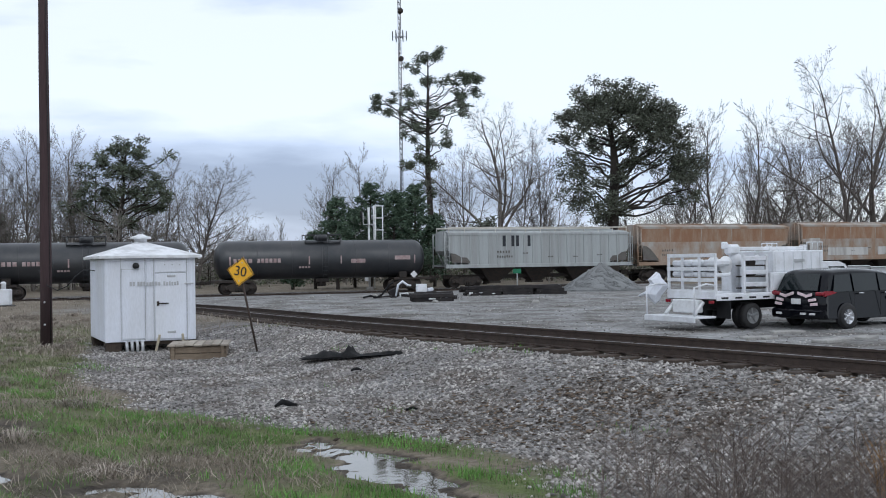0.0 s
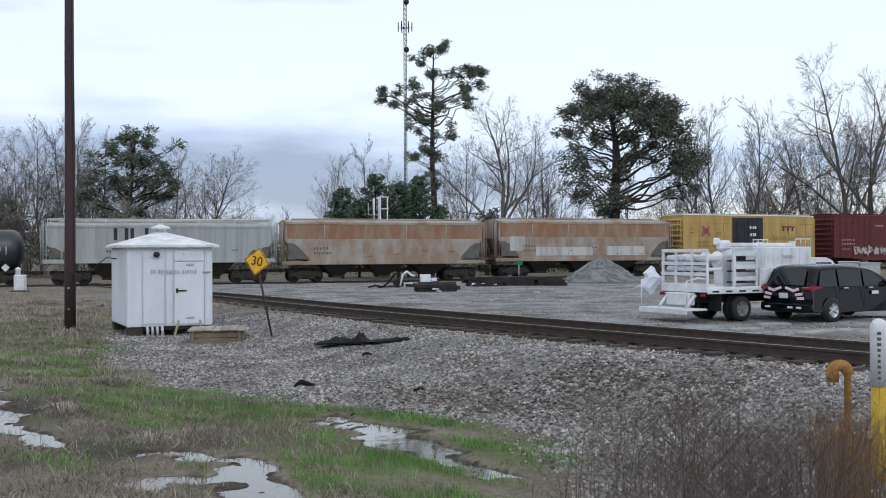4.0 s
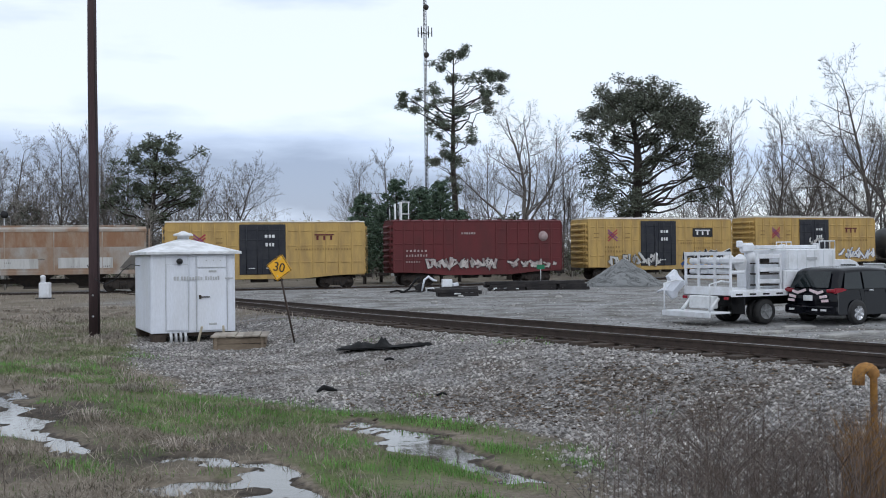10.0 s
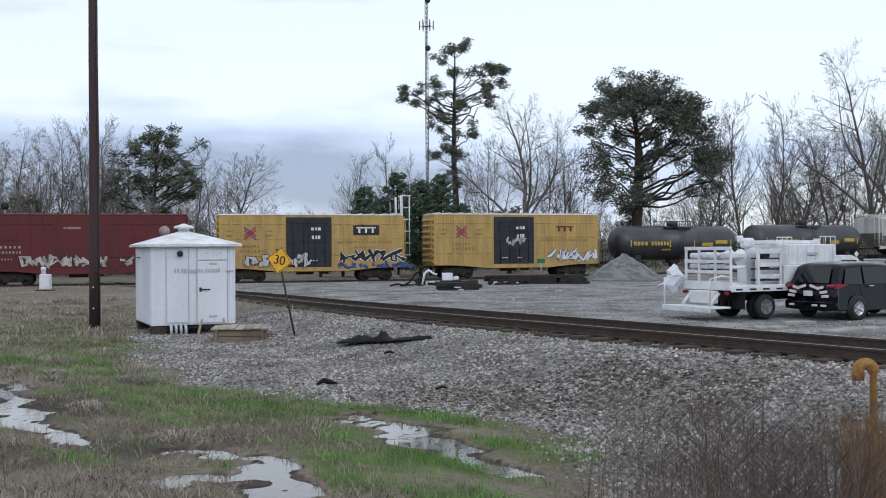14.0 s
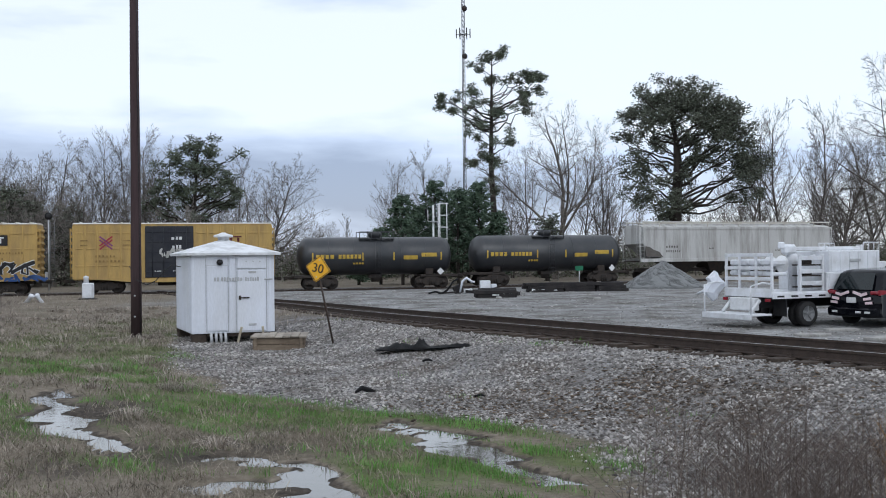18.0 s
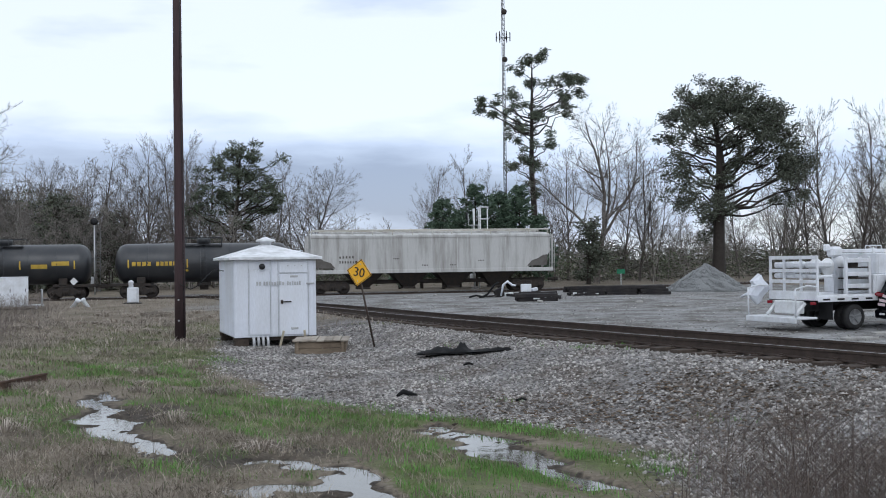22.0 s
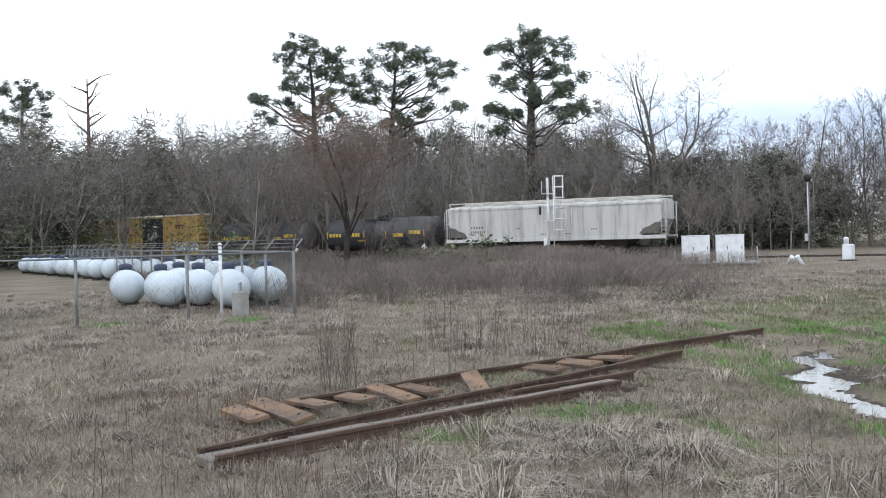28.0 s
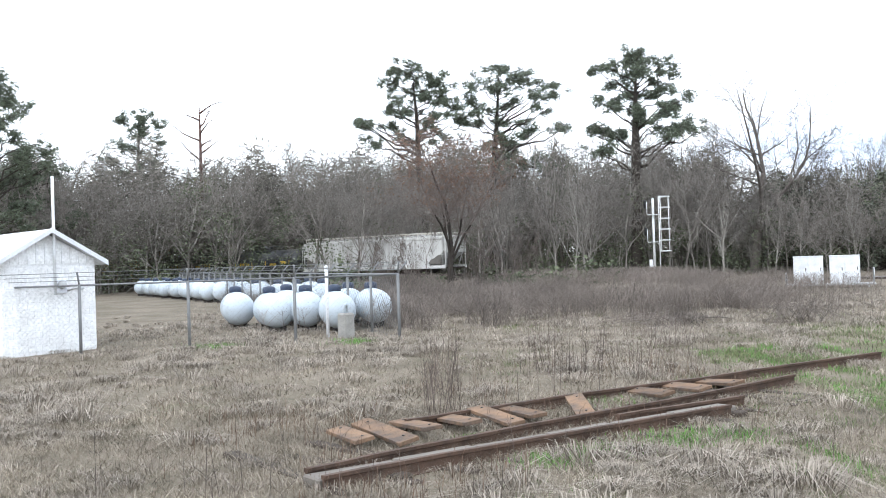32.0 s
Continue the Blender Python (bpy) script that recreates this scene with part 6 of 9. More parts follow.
def stone_soup(m, lo, hi, rng, where):
    """Small angular stones: squashed, jittered octahedra."""
    base = np.array([(1, 0, 0), (0, 1, 0), (-1, 0, 0), (0, -1, 0), (0, 0, 0.75), (0, 0, -0.75)], float)
    tri = np.array([(0, 1, 4), (1, 2, 4), (2, 3, 4), (3, 0, 4), (1, 0, 5), (2, 1, 5), (3, 2, 5), (0, 3, 5)])
    p = where(m)
    s = (lo + (hi - lo) * rng.random(m) ** 2)[:, None, None] * 0.5
    v = base[None] * (0.65 + 0.7 * rng.random((m, 6, 1)))
    a = rng.random(m) * math.tau
    b = rng.normal(0, 0.6, m)
    ca, sa, cb, sb = np.cos(a), np.sin(a), np.cos(b), np.sin(b)
    x, y, z = v[..., 0], v[..., 1], v[..., 2]
    x, z = x * cb[:, None] + z * sb[:, None], -x * sb[:, None] + z * cb[:, None]
    x, y = x * ca[:, None] - y * sa[:, None], x * sa[:, None] + y * ca[:, None]
    v = np.stack([x, y, z], -1) * s + p[:, None]
    f = tri[None] + (np.arange(m) * 6)[:, None, None]
    return v.reshape(-1, 3), f.reshape(-1, 3)


def lot_junk():
    rng = random.Random(21)

    def stack(cx, cy, turn, n, rows, length, label):
        t = thing("tie_stack", pose(cx, cy, ground_z(cx, cy) - 0.02, 0, 0, turn), label, "tie stack", "stacks of old ties")
        for r in range(rows):
            for i in range(n):
                L = length * rng.uniform(0.9, 1.05) / 2
                b = Mesh().box(-L, -0.12, 0, L, 0.12, 0.21, 0.02)
                ob = part("tie", b, M["tie_black"], t)
                ob.matrix_local = pose(rng.uniform(-0.15, 0.15), (i - n / 2) * 0.28 + rng.uniform(-0.03, 0.03), r * 0.205, 0, rng.uniform(-2, 2), rng.uniform(-5, 5))
        for k in range(4):
            x = rng.uniform(-length / 2, length / 2 - 0.2)
            part("metal_plate", Mesh().box(x, -0.12 - n * 0.14, 0.12, x + rng.uniform(0.08, 0.3), -0.105 - n * 0.14, 0.12 + rng.uniform(0.06, 0.14), 0.01), M["alu"], t, "bright bit of metal among the ties")
    stack(0.2, 57.2, 3, 4, 2, 2.2, "black stack of discarded railway ties on the lot")
    stack(0.5, 59.6, -8, 3, 2, 2.0, "black stack of discarded railway ties on the lot")
    for i in range(3):
        stack(3.3 + i * 2.05, 66.4 + i * 0.75, 20 + rng.uniform(-4, 4), 4, 3, 2.2, "long low row of black discarded ties")
    t = thing("metal_scrap", pose(-1.1, 62.3, ground_z(-1.1, 62.3), 0, 0, 6), "heap of white and black scrap metal on gravel", "scrap")
    for x, z, w, h, key, a in ((-1.5, 0.02, 1.1, 0.10, "tie_black", 4), (-0.7, 0.0, 0.55, 0.55, "tie_black", 25), (-0.2, 0.05, 0.5, 0.22, "alu", 12), (0.75, 0.32, 0.62, 0.46, "white_clean", 0), (0.1, 0.02, 1.0, 0.16, "tie_black", -5), (1.3, 0.35, 0.35, 0.2, "white", 10), (1.0, 0.0, 1.3, 0.34, "tie_black", 2)):
        part("scrap_piece", Mesh().box(-w / 2, -0.12, 0, w / 2, 0.12, h, 0.03), M[key], t).matrix_local = pose(x, rng.uniform(-0.3, 0.4), z, 0, -a, rng.uniform(-25, 25))
    part("bent_strip", Mesh().tube([(-0.75, -0.3, 0.1), (-0.6, -0.3, 0.75), (-0.35, -0.3, 0.95), (-0.05, -0.25, 0.72), (0.15, -0.2, 0.7)], [0.05, 0.07, 0.08, 0.07, 0.05], 6), M["white"], t, "bent white metal strip")
    part("black_hose", Mesh().tube([(-2.6, 0.1, 0.04), (-2.2, 0, 0.14), (-1.8, 0.1, 0.05), (-1.5, 0, 0.22), (-1.1, 0.05, 0.75), (-0.85, 0, 0.9)], 0.06, 6), M["tarp"], t, "black hose trailing off the heap")
    g = thing("small_sign", pose(6.3, 74.6, ground_z(6.3, 74.6)), "small green sign on a thin post", "sign")
    part("post", Mesh().tube([(0, 0, -0.1), (0, 0, 1.5)], 0.03, 6), M["galv"], g)
    part("plate", Mesh().box(-0.28, -0.03, 1.3, 0.28, -0.015, 1.62, 0.006), M["green_sign"], g)
    for k, (x, y, s) in enumerate(((9.95, 30.2, 0.9), (8.25, 28.0, 0.4), (8.65, 28.0, 0.45), (9.9, 26.8, 1.2), (11.0, 27.6, 0.8))):
        c = thing("concrete_slab", pose(x, y, ground_z(x, y), 0, 0, 12 * k), "flat pale broken concrete slab on gravel", "slab", "broken slabs")
        part("slab", Mesh().box(-s / 2, -0.22, -0.02, s / 2, 0.22, 0.07, 0.02), M["concrete"], c)
    for k in range(26):
        x, y = rng.uniform(-10, 7), rng.uniform(33, 70)
        if spur_dist(np.array([x]), np.array([y]))[0][0] < 2.5:
            continue
        s = rng.uniform(0.07, 0.2)
        c = thing("rubble_stone", pose(x, y, ground_z(x, y), 0, 0, rng.uniform(0, 180)), "pale loose stone on the gravel lot", "stone", "loose stones on the lot")
        part("stone", Mesh().box(-s, -s * 0.7, -0.03, s, s * 0.7, s * 0.8, s * 0.3), M["concrete"], c)


def marker_posts():
    p = polar(-23.3, 11.2)
    t = thing("marker_post", pose(p.x, p.y, ground_z(p.x, p.y)), "white pipeline marker post with yellow lower half", "post")
    part("upper_post", Mesh().lathe([(0.085, 0.95), (0.085, 1.5), (0.08, 1.56), (0.055, 1.60), (0.02, 1.615)], 16), M["white_clean"], t)
    part("lower_post", Mesh().lathe([(0.078, -0.1), (0.078, 0.949)], 16), M["post_yellow"], t, "yellow lower sleeve")
    rng = random.Random(4)
    bars = Mesh()
    for i in range(9):
        w = rng.uniform(0.012, 0.022)
        bars.box(-w, -0.090, 1.02 + i * 0.055, w, -0.080, 1.05 + i * 0.055, 0.003)
    q = part("lettering", bars, M["shade_and_print"], t, "dark vertical lettering bars")
    q.matrix_local = pose(0, 0, 0, 0, 0, -23)
    p = polar(-21.45, 10.3)
    t = thing("vent_pipe", pose(p.x, p.y, ground_z(p.x, p.y), 0, 0, -12), "orange-rusted gooseneck vent pipe in dead weeds", "pipe")
    pts = [(0.065, 0, -0.1), (0.065, 0, 1.16)]
    for k in range(9):
        a = math.pi * k / 8
        pts.append((0.065 * math.cos(a), 0, 1.19 + 0.065 * math.sin(a)))
    pts.append((-0.065, 0, 1.1))
    part("gooseneck", Mesh().tube(pts, [0.032] * 2 + [0.055] * 9 + [0.056], 12), M["orange"], t)


# ---- signals and boxes by the main line ----
def signal_mast(x, y, top, turn, label, heads=2):
    z = ground_z(x, y)
    t = thing("signal_mast", pose(x, y, z, 0, 0, turn), label, "railway signal", "signal masts")
    H = top - z
    part("mast", Mesh().tube([(0, 0, -0.1), (0, 0, H)], 0.09, 10), M["alu"], t)
    part("base", Mesh().box(-0.3, -0.3, -0.1, 0.3, 0.3, 0.22, 0.03), M["concrete"], t)
    lad = Mesh()
    for y in (-0.22, 0.22):
        lad.tube([(0.42, y, 0.1), (0.42, y, H + 0.1)], 0.04, 6)
    for k in range(18):
        z0 = 0.3 + k * (H - 0.3) / 18
        lad.tube([(0.42, -0.22, z0), (0.42, 0.22, z0)], 0.025, 5)
    part("ladder", lad, M["alu"], t)
    for zz in np.linspace(1.9, H + 0.1, 6):
        pts = [(0.42 + 0.80 * math.sin(a), 0.40 * math.cos(a), zz) for a in np.linspace(0, math.pi, 7)]
        part("cage_hoop", Mesh().tube(pts, 0.045, 5), M["alu"], t)
    for a in np.linspace(0.15, math.pi - 0.15, 4):
        q = (0.42 + 0.80 * math.sin(a), 0.40 * math.cos(a))
        part("cage_bar", Mesh().tube([(*q, 1.9), (*q, H + 0.1)], 0.036, 5), M["alu"], t)
    for z0 in (H * 0.45, H * 0.80):
        pf = Mesh().box(-0.45, -0.4, z0 - 0.06, 0.5, 0.4, z0 - 0.02, 0.01)
        for xx in (-0.45, 0.0):
            pf.tube([(xx, -0.4, z0), (xx, -0.4, z0 + 0.9), (xx, 0.4, z0 + 0.9), (xx, 0.4, z0)], 0.022, 5)
        part("platform", pf, M["alu"], t)
        head = Mesh().lathe([(0.34, 0), (0.34, 0.05), (0.30, 0.08)], 18, pose(-0.62, 0.05, z0 + 0.75, 90, 0, 90))
        head.box(-0.68, -0.14, z0 + 0.45, -0.5, 0.24, z0 + 1.05, 0.03)
        part("signal_head", head, M["black"], t, "round black signal head")
    part("relay_box", Mesh().box(-0.38, -0.22, 0.7, -0.1, 0.12, 1.3, 0.02), M["alu"], t)


def crates():
    """Pale metal units standing behind the parked van."""
    for az, d, w, h in ((-20.9, 46.5, 0.8, 1.55), (-21.9, 47.0, 0.85, 1.65), (-22.9, 46.5, 0.8, 1.6)):
        p = polar(az, d)
        t = thing("metal_cabinet", pose(p.x, p.y, ground_z(p.x, p.y), 0, 0, az), "pale grey metal cabinet standing on the lot", "cabinet", "metal cabinets on the lot")
        part("body", Mesh().box(-w / 2 + 0.02, -0.4, 0.08, w / 2 - 0.02, 0.4, h, 0.02), M["galv"], t)
        part("lid", Mesh().box(-w / 2, -0.43, h, w / 2, 0.43, h + 0.05, 0.015), M["galv"], t)
        part("foot", Mesh().box(-w / 2 + 0.05, -0.35, 0, w / 2 - 0.05, 0.35, 0.08, 0.01), M["steel_dark"], t)
        part("door", Mesh().box(-w / 2 + 0.06, -0.42, 0.16, w / 2 - 0.06, -0.40, h - 0.08, 0.008), M["galv"], t)


def far_signal():
    """A plain signal pole with one round target beyond the main line."""
    p = polar(23.25, 90)
    t = thing("signal_pole", pose(p.x, p.y, ground_z(p.x, p.y), 0, 0, 23), "slim grey signal pole with a round black target", "railway signal")
    part("pole", Mesh().tube([(0, 0, -0.1), (0, 0, 6.0)], [0.07, 0.05], 8), M["galv"], t)
    part("target", Mesh().lathe([(0.06, -0.04), (0.30, -0.03), (0.30, 0.03), (0.06, 0.04)], 20, pose(0, -0.12, 6.0, 90, 0, 0)), M["black"], t, "round black target")
    part("lamp_hood", Mesh().lathe([(0.13, 0), (0.14, 0.3), (0.11, 0.3)], 12, pose(0, -0.16, 6.0, 90, 0, 0)), M["black"], t)
    lad = Mesh()
    ladder(lad, 0.12, 0.0, 0.2, 5.6, 0.34, 16, "x")
    part("ladder", lad, M["galv_dull"], t)
    part("relay_box", Mesh().box(-0.3, -0.25, 0.9, -0.07, 0.1, 1.5, 0.02), M["galv"], t)


def cabinets():
    for k, (az, d) in enumerate(((28.95, 63.0), (27.2, 63.0))):
        p = polar(az, d)
        t = thing("relay_cabinet", pose(p.x, p.y, 0.25, 0, 0, 28), "white metal signal relay cabinet on a steel platform", "cabinet", "relay cabinets")
        body = part("body", Mesh().box(-0.80, -0.45, 0, 0.80, 0.45, 1.5, 0.03), M["white_clean"], t)
        part("cap", Mesh().box(-0.82, -0.48, 1.5, 0.82, 0.48, 1.56, 0.02), M["white_clean"], t)
        for x in (-0.78, 0.02):
            dr = part("door", Mesh().box(x, -0.475, 0.08, x + 0.76, -0.45, 1.44, 0.01), M["white_clean"], t)
            part("handle", Mesh().box(x + 0.62, -0.50, 0.7, x + 0.66, -0.475, 0.9, 0.006), M["steel_dark"], dr)
    p = polar(28.1, 63.0)
    t = thing("cabinet_platform", pose(p.x, p.y, -0.43, 0, 0, 28), "grey steel platform on posts under the cabinets", "platform")
    part("deck", Mesh().box(-2.2, -0.8, 0.58, 2.6, 0.7, 0.675, 0.015), M["galv"], t)
    for x in (-2.0, 0.0, 2.2):
        for y in (-0.6, 0.5):
            part("leg", Mesh().tube([(x, y, -0.3), (x, y, 0.58)], 0.06, 8), M["galv"], t)
    part("handrail", Mesh().tube([(2.5, -0.7, 0.67), (2.5, -0.7, 1.5), (2.5, 0.6, 1.5), (2.5, 0.6, 0.67)], 0.03, 6), M["galv"], t)
    part("handrail", Mesh().tube([(-2.15, -0.7, 0.67), (-2.15, -0.7, 1.3), (-2.15, 0.6, 1.3), (-2.15, 0.6, 0.67)], 0.03, 6), M["galv"], t)
    p = polar(21.35, 66.5)
    t = thing("switch_stand", pose(p.x, p.y, ground_z(p.x, p.y)), "white pedestal box beside the tracks", "pedestal")
    part("body", Mesh().box(-0.30, -0.25, 0.05, 0.30, 0.25, 0.98, 0.05), M["white_clean"], t)
    part("neck", Mesh().lathe([(0.15, 0.95), (0.14, 1.25), (0.16, 1.28), (0.15, 1.36), (0.05, 1.42)], 14, pose(-0.12, 0, 0)), M["white_clean"], t)
    part("foot", Mesh().box(-0.5, -0.3, -0.1, 0.45, 0.3, 0.06, 0.02), M["black"], t)
    for az, d, tilt in ((24.35, 64, 40), (23.6, 64, -35)):
        p = polar(az, d)
        t = thing("cable_marker", pose(p.x, p.y, ground_z(p.x, p.y), 0, tilt, 0), "short white tipped-over pipe end", "pipe", "white pipe ends")
        part("pipe", Mesh().lathe([(0.12, -0.1), (0.12, 0.42), (0.16, 0.44), (0.16, 0.55), (0.1, 0.6)], 12), M["white_clean"], t)


def radio_tower():
    p = polar(1.35, 230)
    t = thing("radio_tower", pose(p.x, p.y, 0), "slender lattice radio tower with antennas", "tower")
    H, w = 66, 0.34
    legs = [(w * math.cos(a), w * math.sin(a)) for a in (0.5, 2.6, 4.7)]
    for x, y in legs:
        part("leg", Mesh().tube([(x, y, 0), (x, y, H)], 0.075, 5), M["steel_dark"], t)
    lat = Mesh()
    n = 60
    for i in range(n):
        z0, z1 = H * i / n, H * (i + 1) / n
        for k in range(3):
            a, b = legs[k], legs[(k + 1) % 3]
            lat.tube([(*a, z0), (*b, z1)], 0.04, 4, False)
    part("lattice", lat, M["steel_dark"], t)
    for z in (46.5, 51.5, 57.0):
        d = Mesh()
        if z == 51.5:
            for a in range(6):
                q = a * math.tau / 6
                d.tube([(1.5 * math.cos(q), 1.5 * math.sin(q), z - 0.8), (1.5 * math.cos(q), 1.5 * math.sin(q), z + 1.2)], 0.12, 5)
                d.tube([(0, 0, z), (1.5 * math.cos(q), 1.5 * math.sin(q), z)], 0.06, 5)
        else:
            d.lathe([(0.1, 0), (0.6, 0.1), (0.62, 0.5), (0.1, 0.6)], 14, pose(0.3, -0.6, z, 90, 0, 0))
        part("antenna", d, M["steel_dark"], t)
    part("lightning_rod", Mesh().tube([(0, 0, H), (0, 0, H + 4)], 0.06, 5), M["steel_dark"], t)


# ---- the abandoned track and the tank yard ----
def old_track():
    t = tagged(new("abandoned_track"), "abandoned rust-brown railway turnout lying in dead grass", "railway track", kind="structure")
    lines = [[(-8.75, 6.1), (-8.55, 9.0), (-8.2, 12.6)], [(-9.2, 6.2), (-9.28, 8.3), (-9.3, 10.4), (-9.22, 12.7), (-9.3, 16.2)], [(-10.92, 9.0), (-10.85, 10.2), (-10.75, 12.0), (-10.4, 14.6), (-10.15, 17.5), (-9.8, 20.6)], [(-8.9, 11.0), (-8.55, 13.6)]]
    for pts in lines:
        mb = Mesh()
        line = spline([(x, y, 0) for x, y in pts], 0.5)
        line = [Vector((p.x, p.y, ground_z(p.x, p.y) - 0.005)) for p in line]
        rail_section(line, 0, 0.0, mb)
        part("rail", mb, M["rail_old"], t)
    rng = random.Random(8)
    for i in range(6):
        y0 = 6.1 + i * 1.12
        x0 = -8.98 + i * 0.095
        b = Mesh().box(-0.17, 0, -0.12, 0.17, 1.10, 0.0, 0.02)
        part("guard_timber", b, M["timber"], t, "grey weathered timber beside the rail").matrix_local = pose(x0, y0, ground_z(x0, y0) + 0.125, 0, 0, -5 + rng.uniform(-1.5, 1.5))
    rng = random.Random(8)
    for i in range(15):
        y = 6.4 + i * 0.62
        x = -9.9 + 0.05 * i
        if 7.6 < y < 12.5 and rng.random() < 0.5:
            continue
        b = Mesh().box(-1.35, -0.11, -0.12, 1.35, 0.11, 0.05, 0.015)
        part("tie", b, M["tie"], t).matrix_local = pose(x, y, ground_z(x, y) - 0.02, rng.uniform(-3, 3), rng.uniform(-2, 2), rng.uniform(-6, 10))
    for i in range(9):
        y = 6.2 + i * 0.75
        b = Mesh().box(-0.16, -0.10, -0.14, 0.14 + 0.14 * rng.random(), 0.10, 0.0, 0.015)
        part("tie_end", b, M["tie"], t).matrix_local = pose(-8.55 + 0.06 * i, y, ground_z(-8.5, y) + 0.02, 0, 0, rng.uniform(-6, 6))
    ends = (((-11.25, 8.02), (-10.15, 7.75)), ((-11.45, 8.66), (-9.6, 7.92)), ((-11.3, 9.1), (-9.95, 8.7)), ((-11.15, 9.75), (-9.9, 9.3)), ((-10.9, 10.3), (-9.75, 9.9)), ((-10.8, 10.75), (-9.7, 10.35)), ((-10.5, 11.9), (-9.5, 11.1)), ((-10.6, 13.4), (-9.5, 13.0)), ((-10.5, 14.2), (-9.4, 13.8)), ((-10.4, 15.0), (-9.4, 14.7)))
    for k, (a, b) in enumerate(ends):
        p = thing("loose_tie", pose(0, 0, 0), "loose rust-stained board leaning on the old track", "board", "loose boards on the old track")
        A, B = Vector((*a, 0)), Vector((*b, 0))
        c = (A + B) / 2
        L = (B - A).length
        ang = math.degrees(math.atan2(B.y - A.y, B.x - A.x))
        p.matrix_world = pose(c.x, c.y, ground_z(c.x, c.y) + 0.13, rng.uniform(3, 15), rng.uniform(-7, 5), ang + rng.uniform(-4, 4))
        part("board", Mesh().box(-L / 2, -0.13, -0.02, L / 2, 0.13, 0.03, 0.005), M["rust_wood"], p)
        holes = Mesh()
        for x in (-L * 0.36, L * 0.36):
            holes.lathe([(0.018, 0), (0.018, 0.008)], 8, pose(x, 0.03, 0.032))
        part("spike_hole", holes, M["black"], p)


U, V = Vector((-0.93, 0.37, 0)), Vector((0.37, 0.93, 0))


def propane_tank_mesh():
    r, h = 0.60, 1.55
    prof = [(0.02, -h), (0.2, -h + 0.02), (0.38, -h + 0.10), (0.50, -h + 0.22), (0.57, -h + 0.37), (r, -h + 0.55), (r, h - 0.55), (0.57, h - 0.37), (0.50, h - 0.22), (0.38, h - 0.10), (0.2, h - 0.02), (0.02, h)]
    return Mesh().lathe(prof, 24, pose(0, 0, 0.74, 0, 90, 0)), r, h


def tank_yard():
    rng = random.Random(17)
    mb, r, h = propane_tank_mesh()
    first = thing("propane_tank", pose(0, 0, 0), "silver-white horizontal propane tank with dark blue lid", "propane tank", "propane tanks in the yard")
    part("vessel", mb, M["tank_silver"], first)
    part("dome_lid", Mesh().lathe([(0.23, 0), (0.24, 0.15), (0.21, 0.21), (0.05, 0.25)], 16, pose(-0.9, 0, 0.74 + r - 0.02)), M["cap_blue"], first, "dark blue domed lid")
    for x in (-1.0, 1.0):
        part("leg", Mesh().box(x - 0.08, -0.3, -0.05, x + 0.08, 0.3, 0.24, 0.02), M["steel_dark"], first)
    spots = [(*polar(az, d).to_2d(), az + turn) for az, d, turn in ((59.4, 40.3, 3), (57.5, 37.6, 8), (55.7, 37.4, 2), (54.1, 35.6, 3), (53.4, 39.8, 2), (52.1, 37.6, 4), (56.7, 41.5, 3))]
    far_a, far_b = polar(64.3, 97).to_2d(), polar(54.8, 50).to_2d()
    spots += [(*far_a.lerp(far_b, k / 13), 61 + rng.uniform(-14, 14)) for k in range(14)]
    spots += [(*(far_a.lerp(far_b, (k + 0.5) / 10) + Vector((-3.4, 2.6))), 61 + rng.uniform(-14, 14)) for k in range(10)]
    for i, (x, y, az) in enumerate(spots):
        m = pose(x, y, ground_z(x, y), 0, 0, az - 90)
        if i == 0:
            first.matrix_world = m
        else:
            copy_thing(first, m)
    # small white tank and a post in front of them
    q = Vector((-25.7, 18.95, 0))
    t = thing("valve_pedestal", pose(q.x, q.y, ground_z(q.x, q.y)), "small white valve pedestal with stubby pipe", "pedestal")
    part("body", Mesh().box(-0.2, -0.2, -0.05, 0.2, 0.2, 0.75, 0.05), M["concrete"], t)
    part("valve", Mesh().tube([(0, 0, 0.7), (0, 0, 1.0), (0.15, 0, 1.05)], 0.07, 8), M["tank_silver"], t)
    q = Vector((-26.3, 18.7, 0))
    t = thing("white_post", pose(q.x, q.y, ground_z(q.x, q.y)), "thin white metal post with a cap", "post")
    part("shaft", Mesh().tube([(0, 0, -0.2), (0, 0, 2.1)], 0.05, 8), M["white_clean"], t)
    part("cap", Mesh().lathe([(0.065, 2.1), (0.065, 2.16), (0.02, 2.2)], 10), M["white_clean"], t)


